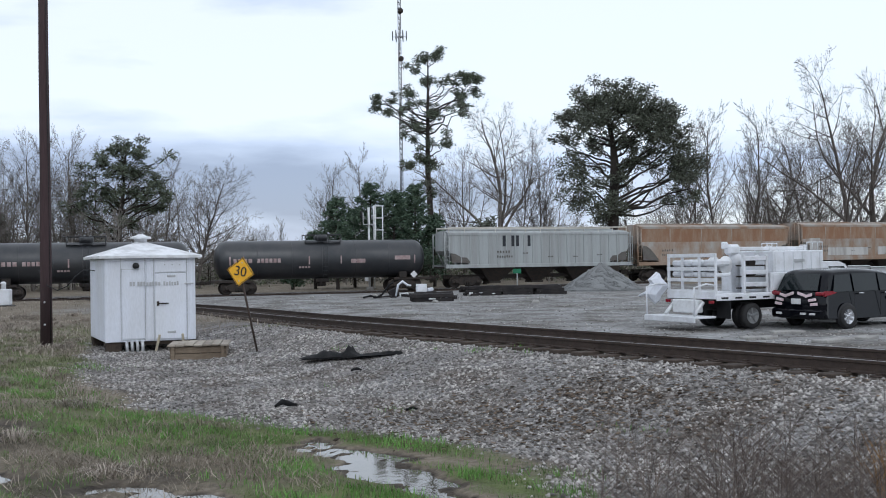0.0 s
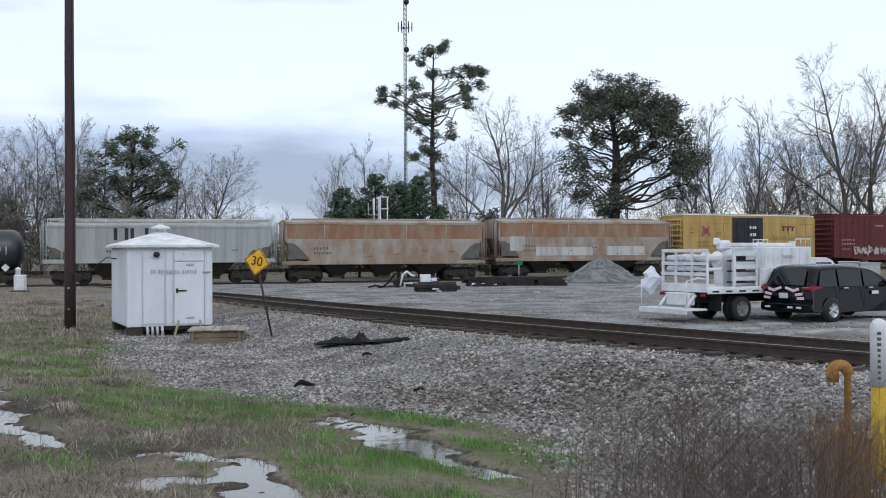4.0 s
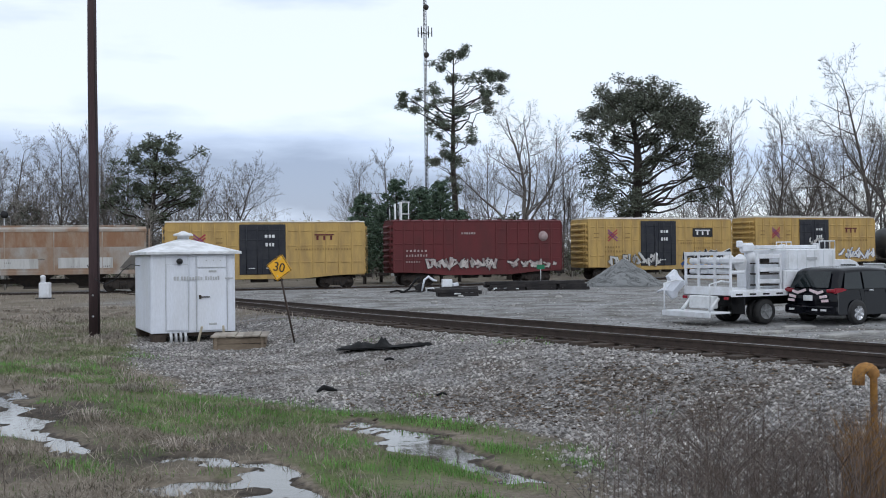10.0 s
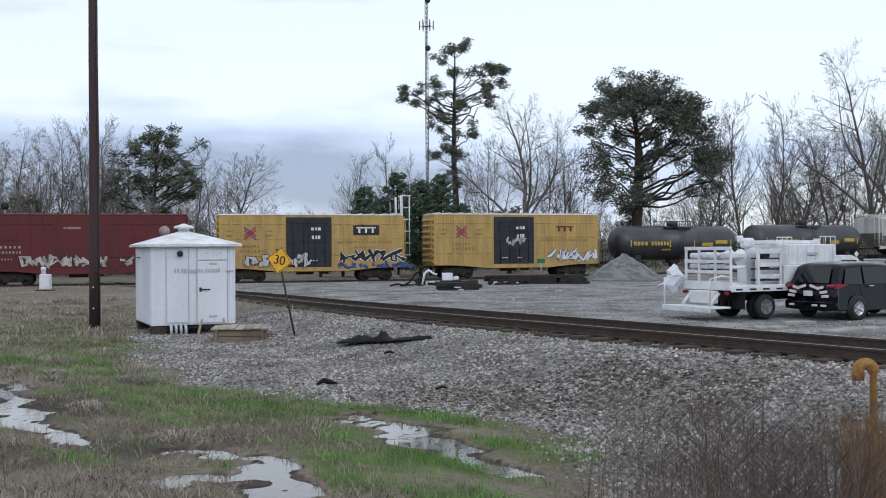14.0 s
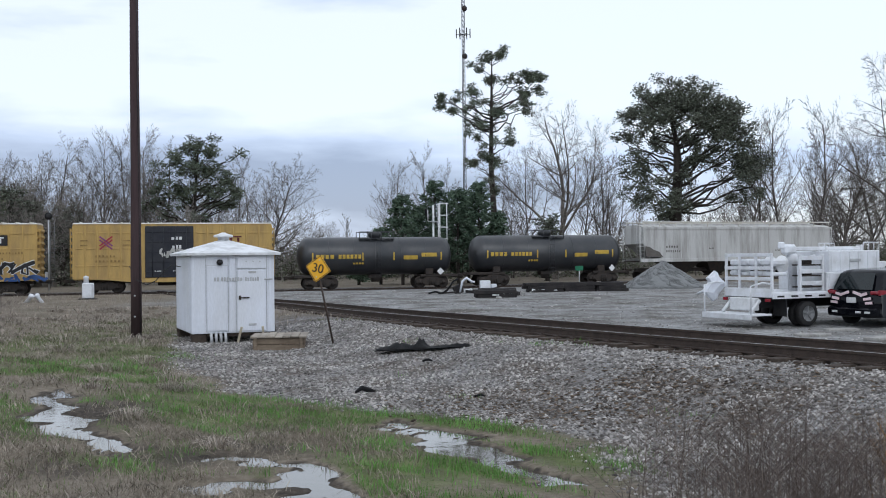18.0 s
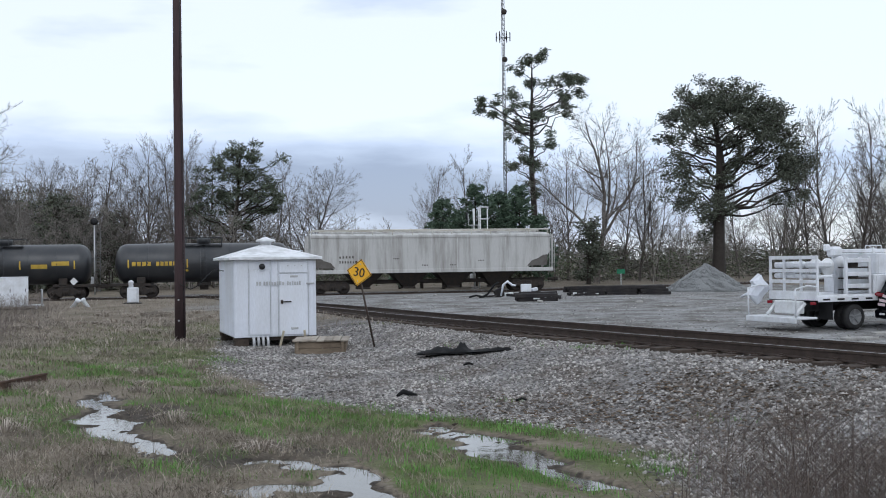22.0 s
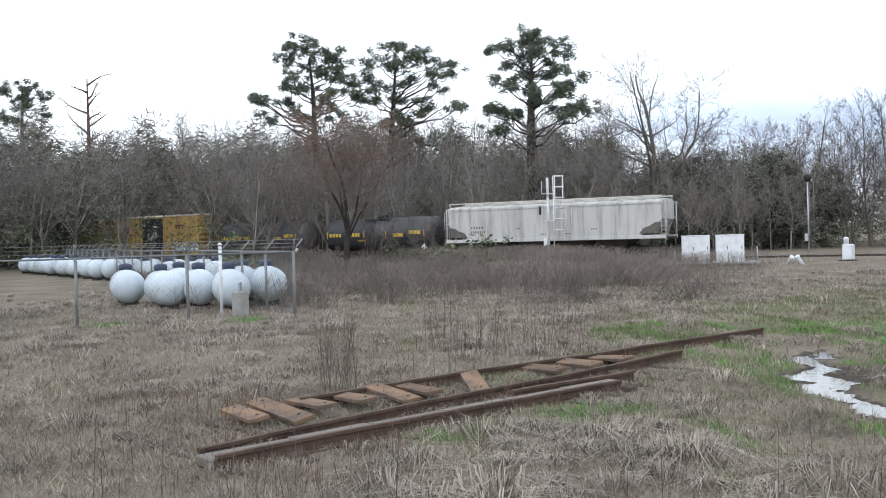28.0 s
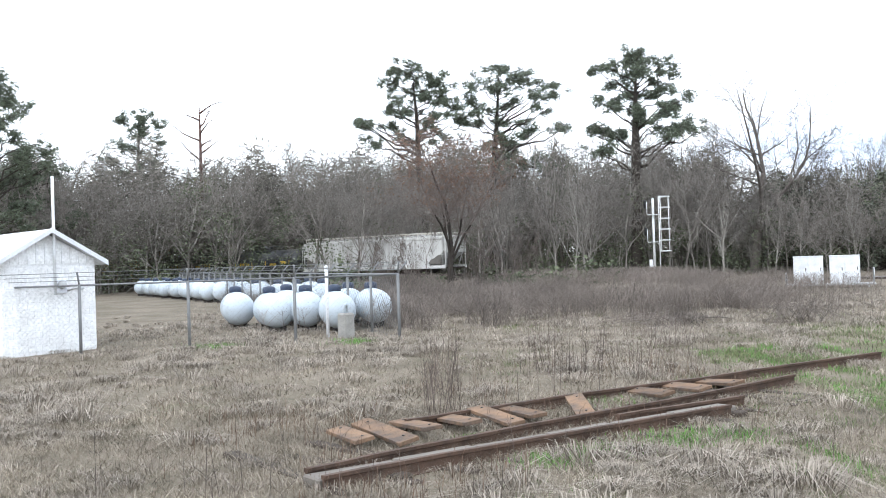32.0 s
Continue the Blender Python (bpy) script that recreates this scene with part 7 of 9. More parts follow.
def fence_run(a, b, name_label):
    A, B = Vector((*a, 0)), Vector((*b, 0))
    L = (B - A).length
    ang = math.degrees(math.atan2(B.y - A.y, B.x - A.x))
    n = max(1, round(L / 3.0))
    H = 1.95
    t = thing("chain_link_fence", pose(A.x, A.y, ground_z(A.x, A.y), 0, 0, ang), name_label, "fence", "fences round the tank yard")
    post = Mesh().tube([(0, 0, -0.2), (0, 0, H)], 0.045, 8).tube([(0, 0, H), (0.02, -0.30, H + 0.34)], 0.028, 6).mesh("post")
    post.materials.append(M["galv_dull"])
    for i in range(n + 1):
        part("post", post, None, t).matrix_local = pose(L * i / n, 0, 0)
    part("top_rail", Mesh().tube([(0, 0, H - 0.03), (L, 0, H - 0.03)], 0.028, 6), M["galv_dull"], t)
    wires = Mesh()
    for k in range(3):
        y, z = -0.09 * (k + 1), H + 0.11 * (k + 1)
        wires.tube([(0, y, z), (L, y, z)], 0.008, 3, False)
    part("barbed_wire", wires, M["galv_dull"], t)
    v, f = [], []
    step, w = (0.16, 0.0014) if L < 30 else (0.22, 0.003)
    m = int((L + H) / step)
    for i in range(m):
        for s in (1, -1):
            x0 = i * step - (H if s > 0 else 0)
            za, zb = 0.05, H - 0.05
            xa, xb = (x0, x0 + H) if s > 0 else (x0, x0 - H)
            if min(xa, xb) < 0 or max(xa, xb) > L:
                lo_t, hi_t = 0.0, 1.0
                d = xb - xa
                t0, t1 = sorted(((0 - xa) / d, (L - xa) / d))
                lo_t, hi_t = max(lo_t, t0), min(hi_t, t1)
                if hi_t <= lo_t:
                    continue
                xa, xb, za, zb = xa + d * lo_t, xa + d * hi_t, 0.05 + (H - 0.1) * lo_t, 0.05 + (H - 0.1) * hi_t
            k = len(v)
            v += [(xa - w, 0, za), (xa + w, 0, za), (xb + w, 0, zb), (xb - w, 0, zb), (xa, -w, za), (xa, w, za), (xb, w, zb), (xb, -w, zb)]
            f += [(k, k + 1, k + 2, k + 3), (k + 4, k + 5, k + 6, k + 7)]
    part("wire_mesh", Mesh().add(v, f), M["galv_dull"], t)


def hut():
    c = Vector((-29.87, 12.91, 0))
    t = thing("masonry_hut", pose(c.x, c.y, ground_z(-30, 11), 0, 0, -91.0), "whitewashed masonry hut with white metal gable roof", "building")
    # local: x along the gable from the right-hand corner, y away from the camera
    W, D, e, pk = 2.70, 7.0, 2.70, 3.50
    wall = Mesh().prism([(0, -0.1), (W, -0.1), (W, e), (W / 2, pk - 0.06), (0, e)], 0, -D)
    part("wall", wall, M["brick_white"], t)
    rows = Mesh()
    for k in range(15):
        z = 0.1 + k * 0.2
        x = 0.0
        off = 0.2 if k % 2 else 0.0
        while x < W - 0.05:
            x1 = min(x + 0.4 - (off if x == 0 else 0), W)
            lim = e + (pk - e) * (1 - abs(((x + x1) / 2) - W / 2) / (W / 2)) - 0.15
            if z + 0.18 < min(lim, e - 0.1) and x1 - x > 0.06:
                rows.box(x + 0.006, -0.002, z, x1 - 0.006, 0.014, z + 0.186, 0.006)
            x = x1
    tagged(part("block_course", rows, M["brick_white"], t), kind="stuff")
    for s in (0, 1):
        v = [(-0.28, 0.32, e - 0.17), (W / 2, 0.32, pk), (W / 2, -D - 0.3, pk), (-0.28, -D - 0.3, e - 0.17)]
        if s:
            v = [(W - x, y, z) for x, y, z in v]
        v += [(x, y, z + 0.09) for x, y, z in v]
        part("roof_slope", Mesh().add(v, [(0, 1, 2, 3), (7, 6, 5, 4), (0, 4, 5, 1), (1, 5, 6, 2), (2, 6, 7, 3), (3, 7, 4, 0)]), M["white_roof"], t)
        fb = [(-0.28, 0.325, e - 0.19), (W / 2, 0.325, pk - 0.02), (W / 2, 0.355, pk - 0.02), (-0.28, 0.355, e - 0.19)]
        if s:
            fb = [(W - x, y, z) for x, y, z in fb]
        fb += [(x, y, z + 0.14) for x, y, z in fb]
        part("bargeboard", Mesh().add(fb, [(0, 1, 2, 3), (7, 6, 5, 4), (0, 4, 5, 1), (1, 5, 6, 2), (2, 6, 7, 3), (3, 7, 4, 0)]), M["white"], t)
    n = 11
    for k in range(n):
        xa, xb = W * k / n + 0.008, W * (k + 1) / n - 0.008
        top = [e + (pk - 0.12 - e) * (1 - abs(x - W / 2) / (W / 2)) for x in (xa, xb)]
        v = [(x, y, z) for y in (-0.002, 0.03) for x, z in ((xa, e - 0.10), (xb, e - 0.10), (xb, top[1]), (xa, top[0]))]
        part("gable_board", Mesh().add(v, [(0, 1, 2, 3), (7, 6, 5, 4), (0, 4, 5, 1), (1, 5, 6, 2), (2, 6, 7, 3), (3, 7, 4, 0)]), M["brick_white"], t)
    part("ridge_pipe", Mesh().tube([(W / 2, -4.2, pk), (W / 2, -4.2, pk + 0.30), (W / 2, -6.6, pk + 0.36)], 0.03, 6), M["galv"], t, "thin grey pipe above the ridge")
    part("antenna_pole", Mesh().tube([(W / 2 - 0.1, 0.2, 1.7), (W / 2 - 0.1, 0.2, 5.1)], 0.045, 8), M["white_clean"], t, "white pole fixed to the gable")
    meter = part("meter_box", Mesh().box(W / 2 - 0.48, 0.01, 1.74, W / 2 - 0.12, 0.09, 2.12, 0.012), M["white"], t, "white painted meter box")
    part("electric_meter", Mesh().lathe([(0.12, 0), (0.12, 0.10), (0.09, 0.14)], 14, pose(W / 2 - 0.32, 0.09, 1.99, -90, 0, 0)), M["galv"], meter, "round grey electric meter")
    part("conduit", Mesh().tube([(W / 2 - 0.48, 0.03, 1.80), (W / 2 - 0.7, 0.03, 1.86), (W / 2 - 1.0, 0.03, 1.85)], 0.025, 6), M["galv"], t, "grey conduit along the wall")


shed()
platform_box()
pole()
speed_sign()
rubber_scrap()
van()
service_truck()
gravel_pile()
lot_junk()
marker_posts()
p1 = polar(36.75, 79.5)
signal_mast(p1.x, p1.y, 6.35, 36, "silver signal mast with ladder and safety cage")
p2 = polar(3.1, 87.5)
signal_mast(p2.x, p2.y, 6.75, 0, "silver signal mast with ladder beyond the main line")
cabinets()
crates()
far_signal()
radio_tower()
old_track()
tank_yard()
fence_run((-34.1, 4.65), (-23.7, 19.4), "galvanised chain-link fence with barbed wire before the tanks")
fence_run((-23.7, 19.4), (-84.0, 44.0), "galvanised chain-link fence with barbed wire behind the tanks")
hut()

# ---- trees ----
def seg_soup(segs, n=4):
    """Tapered n-sided twigs from rows of (start, end, r0, r1)."""
    a = np.array([s[0] for s in segs], float)
    b = np.array([s[1] for s in segs], float)
    r0, r1 = np.array([s[2] for s in segs]), np.array([s[3] for s in segs])
    d = b - a
    d /= np.maximum(np.linalg.norm(d, axis=1, keepdims=True), 1e-6)
    ref = np.where(np.abs(d[:, 2:3]) > 0.8, np.array([[1.0, 0, 0]]), np.array([[0, 0, 1.0]]))
    s = np.cross(d, ref)
    s /= np.linalg.norm(s, axis=1, keepdims=True)
    u = np.cross(d, s)
    ang = np.arange(n) * math.tau / n
    ring = np.cos(ang)[None, :, None] * s[:, None] + np.sin(ang)[None, :, None] * u[:, None]
    v = np.concatenate([a[:, None] + ring * r0[:, None, None], b[:, None] + ring * r1[:, None, None]], 1)
    j = np.arange(n)
    q = np.stack([j, (j + 1) % n, (j + 1) % n + n, j + n], -1)
    f = q[None] + (np.arange(len(segs)) * 2 * n)[:, None, None]
    return v.reshape(-1, 3), f.reshape(-1, 4)


def shoot(rng, p, d, length, r, level, out, tips, habit, steps=0):
    """A limb that tapers to its tip, with side limbs set along it.
    habit: angle of the side limbs in degrees, pull upwards, wobble, side limbs a step by level, length ratio, least radius."""
    angle, up, wob, kids, ratio, thin = habit
    n = steps or (2, 3, 5, 7)[level]
    for i in range(n):
        d = (d + Vector((rng.gauss(0, wob), rng.gauss(0, wob), rng.gauss(0, wob * 0.6) + up * 0.16))).normalized()
        q = p + d * (length / n)
        ra, rb = r * (1 - 0.80 * i / n), r * (1 - 0.80 * (i + 1) / n)
        out.append((tuple(p), tuple(q), max(ra, thin), max(rb, thin * 0.8)))
        p = q
        u = (i + 1) / n
        if level and u > 0.15:
            want = kids[level - 1]
            for _ in range(int(want + rng.random())):
                side = Vector((rng.gauss(0, 1), rng.gauss(0, 1), rng.gauss(0, 0.8)))
                side = (side - d * side.dot(d)).normalized()
                a = radians(angle * rng.uniform(0.6, 1.35))
                e = d * math.cos(a) + side * math.sin(a)
                shoot(rng, p, e, length * ratio * (1.2 - 0.75 * u) * rng.uniform(0.65, 1.25), max(rb * 0.52, thin), level - 1, out, tips, habit)
    if level == 0:
        tips.append(tuple(p))


def bare_mesh(seed, form, H=10.0, thin=0.0095, r0=0.2, kids=(2.2, 1.9, 1.8), crooked=0.09, spread=1.0):
    """Twig rows of a leafless tree, scaled to the height H. form: 'round' forks low into several leaders, 'slim' keeps one stem, 'clump' has many stems."""
    rng = random.Random(seed)
    out, tips = [], []
    if form == "slim":
        shoot(rng, Vector((0, 0, -0.2)), Vector((rng.gauss(0, 0.05), rng.gauss(0, 0.05), 1)).normalized(), H * 0.95, r0, 3, out, tips, (36, 0.45, crooked * 0.7, (kids[0], kids[1], kids[2] * 1.3), 0.42, thin), 13)
        out = [s for s in out if s[3] > thin * 1.5 or s[0][2] > 0.22 * H]
    elif form == "oval":
        shoot(rng, Vector((0, 0, -0.2)), Vector((rng.gauss(0, 0.04), rng.gauss(0, 0.04), 1)).normalized(), H * 0.95, r0, 3, out, tips, (50, 0.30, crooked * 0.7, (kids[0], kids[1], kids[2] * 1.6), 0.52, thin), 13)
        out = [s for s in out if s[2] > r0 * 0.3 or s[0][2] > 0.16 * H]
    elif form == "round":
        p, d = Vector((0, 0, -0.2)), Vector((rng.gauss(0, 0.06), rng.gauss(0, 0.06), 1)).normalized()
        n = 3
        for i in range(n):
            q = p + d * (H * 0.30 / n)
            out.append((tuple(p), tuple(q), r0 * (1.2 - 0.12 * i), r0 * (1.2 - 0.12 * (i + 1))))
            p, d = q, (d + Vector((rng.gauss(0, 0.07), rng.gauss(0, 0.07), 0))).normalized()
        m = 5
        a0 = rng.uniform(0, math.tau)
        for k in range(m):
            a = a0 + k * math.tau / m + rng.uniform(-0.35, 0.35)
            s = spread * rng.uniform(0.55, 1.35) if k else 0.12
            shoot(rng, p - d * H * 0.03 * k, Vector((math.cos(a) * s, math.sin(a) * s, 1)).normalized(), H * rng.uniform(0.5, 0.66), r0 * (0.75 if k == 0 else 0.5), 3, out, tips, (50, 0.20, crooked, kids, 0.52, thin))
    else:
        m = 4
        for k in range(m):
            a = k * math.tau / m + rng.uniform(-0.5, 0.5)
            s = rng.uniform(0.1, 0.32)
            shoot(rng, Vector((0.3 * math.cos(a), 0.3 * math.sin(a), -0.2)), Vector((math.cos(a) * s, math.sin(a) * s, 1)).normalized(), H * rng.uniform(0.75, 1.0), r0 * 0.62, 3, out, tips, (38, 0.40, crooked, kids, 0.46, thin))
    top = np.percentile([q[1][2] for q in out], 99.8)
    k = H / top
    out = [(tuple(np.array(a) * k), tuple(np.array(b) * k), ra, rb) for a, b, ra, rb in out]
    return out, [tuple(np.array(q) * k) for q in tips]


BARE = []
for seed, form, H, r0 in ((1, "oval", 14, 0.22), (2, "round", 16, 0.32), (3, "slim", 17, 0.17), (4, "clump", 14, 0.19), (5, "round", 15, 0.24), (6, "slim", 16, 0.15)):
    out, tips = bare_mesh(seed, form, H, 0.0095, r0, crooked=0.12 if seed == 2 else 0.09)
    BARE.append((H, [("trunk", soup("trunk", *seg_soup([s for s in out if s[2] > 0.04], 6), M["bark"])), ("branchwork", soup("branchwork", *seg_soup([s for s in out if s[2] <= 0.04], 3), M["bark"]))]))


def bare_tree(az, d, H, k, label, group="bare trees behind the main line", turn=0.0, wide=1.0):
    base_h, parts = BARE[k]
    p = polar(az, d)
    s = H / base_h
    t = thing("bare_tree", pose(p.x, p.y, 0.0, 0, 0, turn) @ Matrix.Diagonal((s * wide, s * wide, s, 1)), label, "tree", group)
    for name, me in parts:
        part(name, me, None, t)
    return t


def quads_at(centres, size, rng, flat=0.5, per=6, radius=0.5, long=1.0):
    """Loose leaf cards scattered round centres."""
    c = np.repeat(np.asarray(centres, float), per, 0)
    m = len(c)
    off = rng.normal(0, 1, (m, 3))
    off /= np.linalg.norm(off, axis=1, keepdims=True)
    off *= radius * rng.random((m, 1)) ** 0.5
    off[:, 2] *= flat
    c = c + off
    a = rng.normal(0, 1, (m, 3))
    a[:, 2] *= 0.6
    a /= np.linalg.norm(a, axis=1, keepdims=True)
    b = np.cross(a, rng.normal(0, 1, (m, 3)))
    b /= np.linalg.norm(b, axis=1, keepdims=True)
    s = size * (0.6 + 0.8 * rng.random((m, 1)))
    a, b = a * s * long, b * s * 0.5
    v = np.stack([c - a, c + b, c + a, c - b], 1)
    f = np.arange(m * 4).reshape(m, 4)
    return v.reshape(-1, 3), f


def leafy_crown(t, lobes, key, per, size, seed, flat=0.8, long=1.0, r_limb=0.06, extra=None, name="crown", nodes=None, twigs=6):
    """Limbs from the nearest node to each lobe of foliage (x, y, z, radius), and the leaves in it."""
    rng, nr = random.Random(seed), np.random.default_rng(seed)
    out = list(extra or [])
    for x, y, z, r in lobes:
        b = Vector((x, y, z))
        a = min(nodes, key=lambda n: (n - b).length)
        mid = a.lerp(b, 0.5) + Vector((0, 0, -0.10 * (b - a).length + rng.uniform(-0.2, 0.2)))
        out += [(tuple(a), tuple(mid), r_limb, r_limb * 0.7), (tuple(mid), tuple(b), r_limb * 0.7, 0.015)]
        for _ in range(twigs):
            e = b + Vector((rng.gauss(0, 1), rng.gauss(0, 1), rng.gauss(0, 0.7) * flat)) * r * 0.6
            out.append((tuple(mid.lerp(b, rng.uniform(0.5, 1.0))), tuple(e), 0.022, 0.010))
    part("trunk", soup("trunk", *seg_soup(out, 5), M["bark_dark"]), None, t)
    vs, fs, n = [], [], 0
    for x, y, z, r in lobes:
        v, f = quads_at([(x, y, z)], size, nr, flat, max(8, int(per * r * r)), r * 1.1, long)
        vs.append(v)
        fs.append(f + n)
        n += len(v)
    part(name, soup(name, np.concatenate(vs), np.concatenate(fs), M[key]), None, t)


def mass_tree(name, az, d, label, category, stem, radii, masses, key, seed, density, clump, depth, per, size, flat=0.7, long=1.0, group="", fork=0.5, leaf_name="crown"):
    """A tree of foliage masses on limbs. stem: points (x, z) of the trunk; masses: (x, z, half width, half height)."""
    rng = random.Random(seed)
    p = polar(az, d)
    t = thing(name, pose(p.x, p.y, 0, 0, 0, az), label, category, group)
    pts = [Vector((x, 0, z)) for x, z in stem]
    extra = [(tuple(a), tuple(b), ra, rb) for a, b, ra, rb in zip(pts, pts[1:], radii, radii[1:])]
    top = pts[-1].z
    nodes, lobes = [], []
    small = [(x * 0.92 + rng.uniform(-1.1, 1.1) * a, z + rng.uniform(-1.4, 0.5) * max(c, 0.6), 0.45 * a, 0.5 * c) for x, z, a, c in masses if a < 2.5]
    masses = list(masses) + small
    for x, z, a, c in masses:
        y = rng.uniform(-1, 1) * depth * (1 - 0.5 * min(1, abs(x) / 8))
        hub = Vector((x * 0.94, y, z - 0.5 * c))
        zs = max(min(hub.z - 0.35 * (abs(x) + abs(y)) - 0.4, top), fork)
        k = max(i for i in range(len(pts) - 1) if pts[i].z <= zs)
        start = pts[k].lerp(pts[k + 1], min((zs - pts[k].z) / max(pts[k + 1].z - pts[k].z, 0.01), 1))
        r0 = min(0.5 * (radii[k] + radii[k + 1]) / 2, 0.035 + 0.017 * (hub - start).length)
        prev = start
        for j in range(1, 6):
            u = j / 5
            q = start.lerp(hub, u) + Vector((rng.gauss(0, 0.16), rng.gauss(0, 0.16), 0.10 * (hub - start).length * math.sin(math.pi * u) * rng.uniform(-1.0, 0.7))) * (u < 1)
            extra.append((tuple(prev), tuple(q), r0 * (1 - 0.7 * (j - 1) / 5), r0 * (1 - 0.7 * u)))
            if j > 2:
                nodes.append(q)
            prev = q
        b = max(a * 0.85, 0.8)
        for _ in range(max(3, round(density * a * b * max(c, 0.6)))):
            w = Vector((rng.gauss(0, 0.54), rng.gauss(0, 0.54), rng.gauss(0, 0.54)))
            lobes.append((x + a * w.x, y + b * w.y, z + c * w.z, clump * rng.uniform(0.65, 1.25)))
    leafy_crown(t, lobes, key, per, size, seed, flat, long, 0.035, extra, leaf_name, nodes)
    return t


def live_oak():
    masses = [(-0.3, 19.0, 2.6, 1.3), (-2.4, 18.5, 1.7, 1.2), (-4.3, 16.9, 1.6, 1.1), (2.6, 18.4, 2.0, 1.3), (4.2, 17.2, 1.6, 1.3), (5.6, 16.4, 1.4, 1.4), (5.4, 15.2, 2.2, 1.7), (2.2, 15.9, 1.9, 1.2), (-2.0, 16.3, 1.8, 1.0), (0.2, 16.8, 1.5, 0.9),
              (7.2, 12.6, 1.9, 2.0), (8.0, 9.9, 1.3, 1.6), (4.3, 13.4, 1.5, 1.0), (5.8, 10.6, 1.3, 0.7), (6.9, 8.2, 1.2, 1.0), (-4.8, 14.2, 1.3, 1.2), (-4.1, 12.4, 1.2, 0.8), (-2.8, 9.8, 1.9, 1.2), (-1.6, 8.0, 1.5, 1.2), (-3.7, 9.0, 1.2, 1.1), (0.2, 8.2, 0.9, 1.8), (-0.4, 5.6, 1.1, 1.5), (2.9, 13.8, 1.3, 0.7), (-3.2, 14.8, 1.5, 1.0), (0.4, 14.6, 1.4, 0.8), (-2.2, 12.6, 1.3, 0.7), (3.6, 16.6, 1.6, 1.0), (6.4, 14.2, 1.7, 1.4), (-4.6, 10.8, 1.1, 0.8), (1.6, 12.0, 1.2, 0.6), (-1.0, 18.0, 2.0, 1.0), (1.4, 17.4, 1.8, 1.0), (0.6, 10.2, 0.8, 0.8), (-1.2, 14.2, 1.4, 0.8), (4.8, 12.0, 1.4, 0.7), (-0.2, 6.8, 1.0, 1.2), (7.4, 11.2, 1.5, 1.2)]
    masses = [(x * 0.95, z * 0.96, a * 0.95, c) for x, z, a, c in masses]
    mass_tree("evergreen_oak", -9.95, 104, "broad dark evergreen oak with open limbs", "tree", [(0, -0.2), (0.05, 4), (0.2, 8), (0.35, 11), (0.2, 13.5), (-0.5, 16.5)], [0.74, 0.58, 0.50, 0.46, 0.28, 0.10],
              masses, "leaf_oak", 51, 4.6, 0.74, 2.8, 210, 0.115, 0.8, 1.0, fork=6.5)


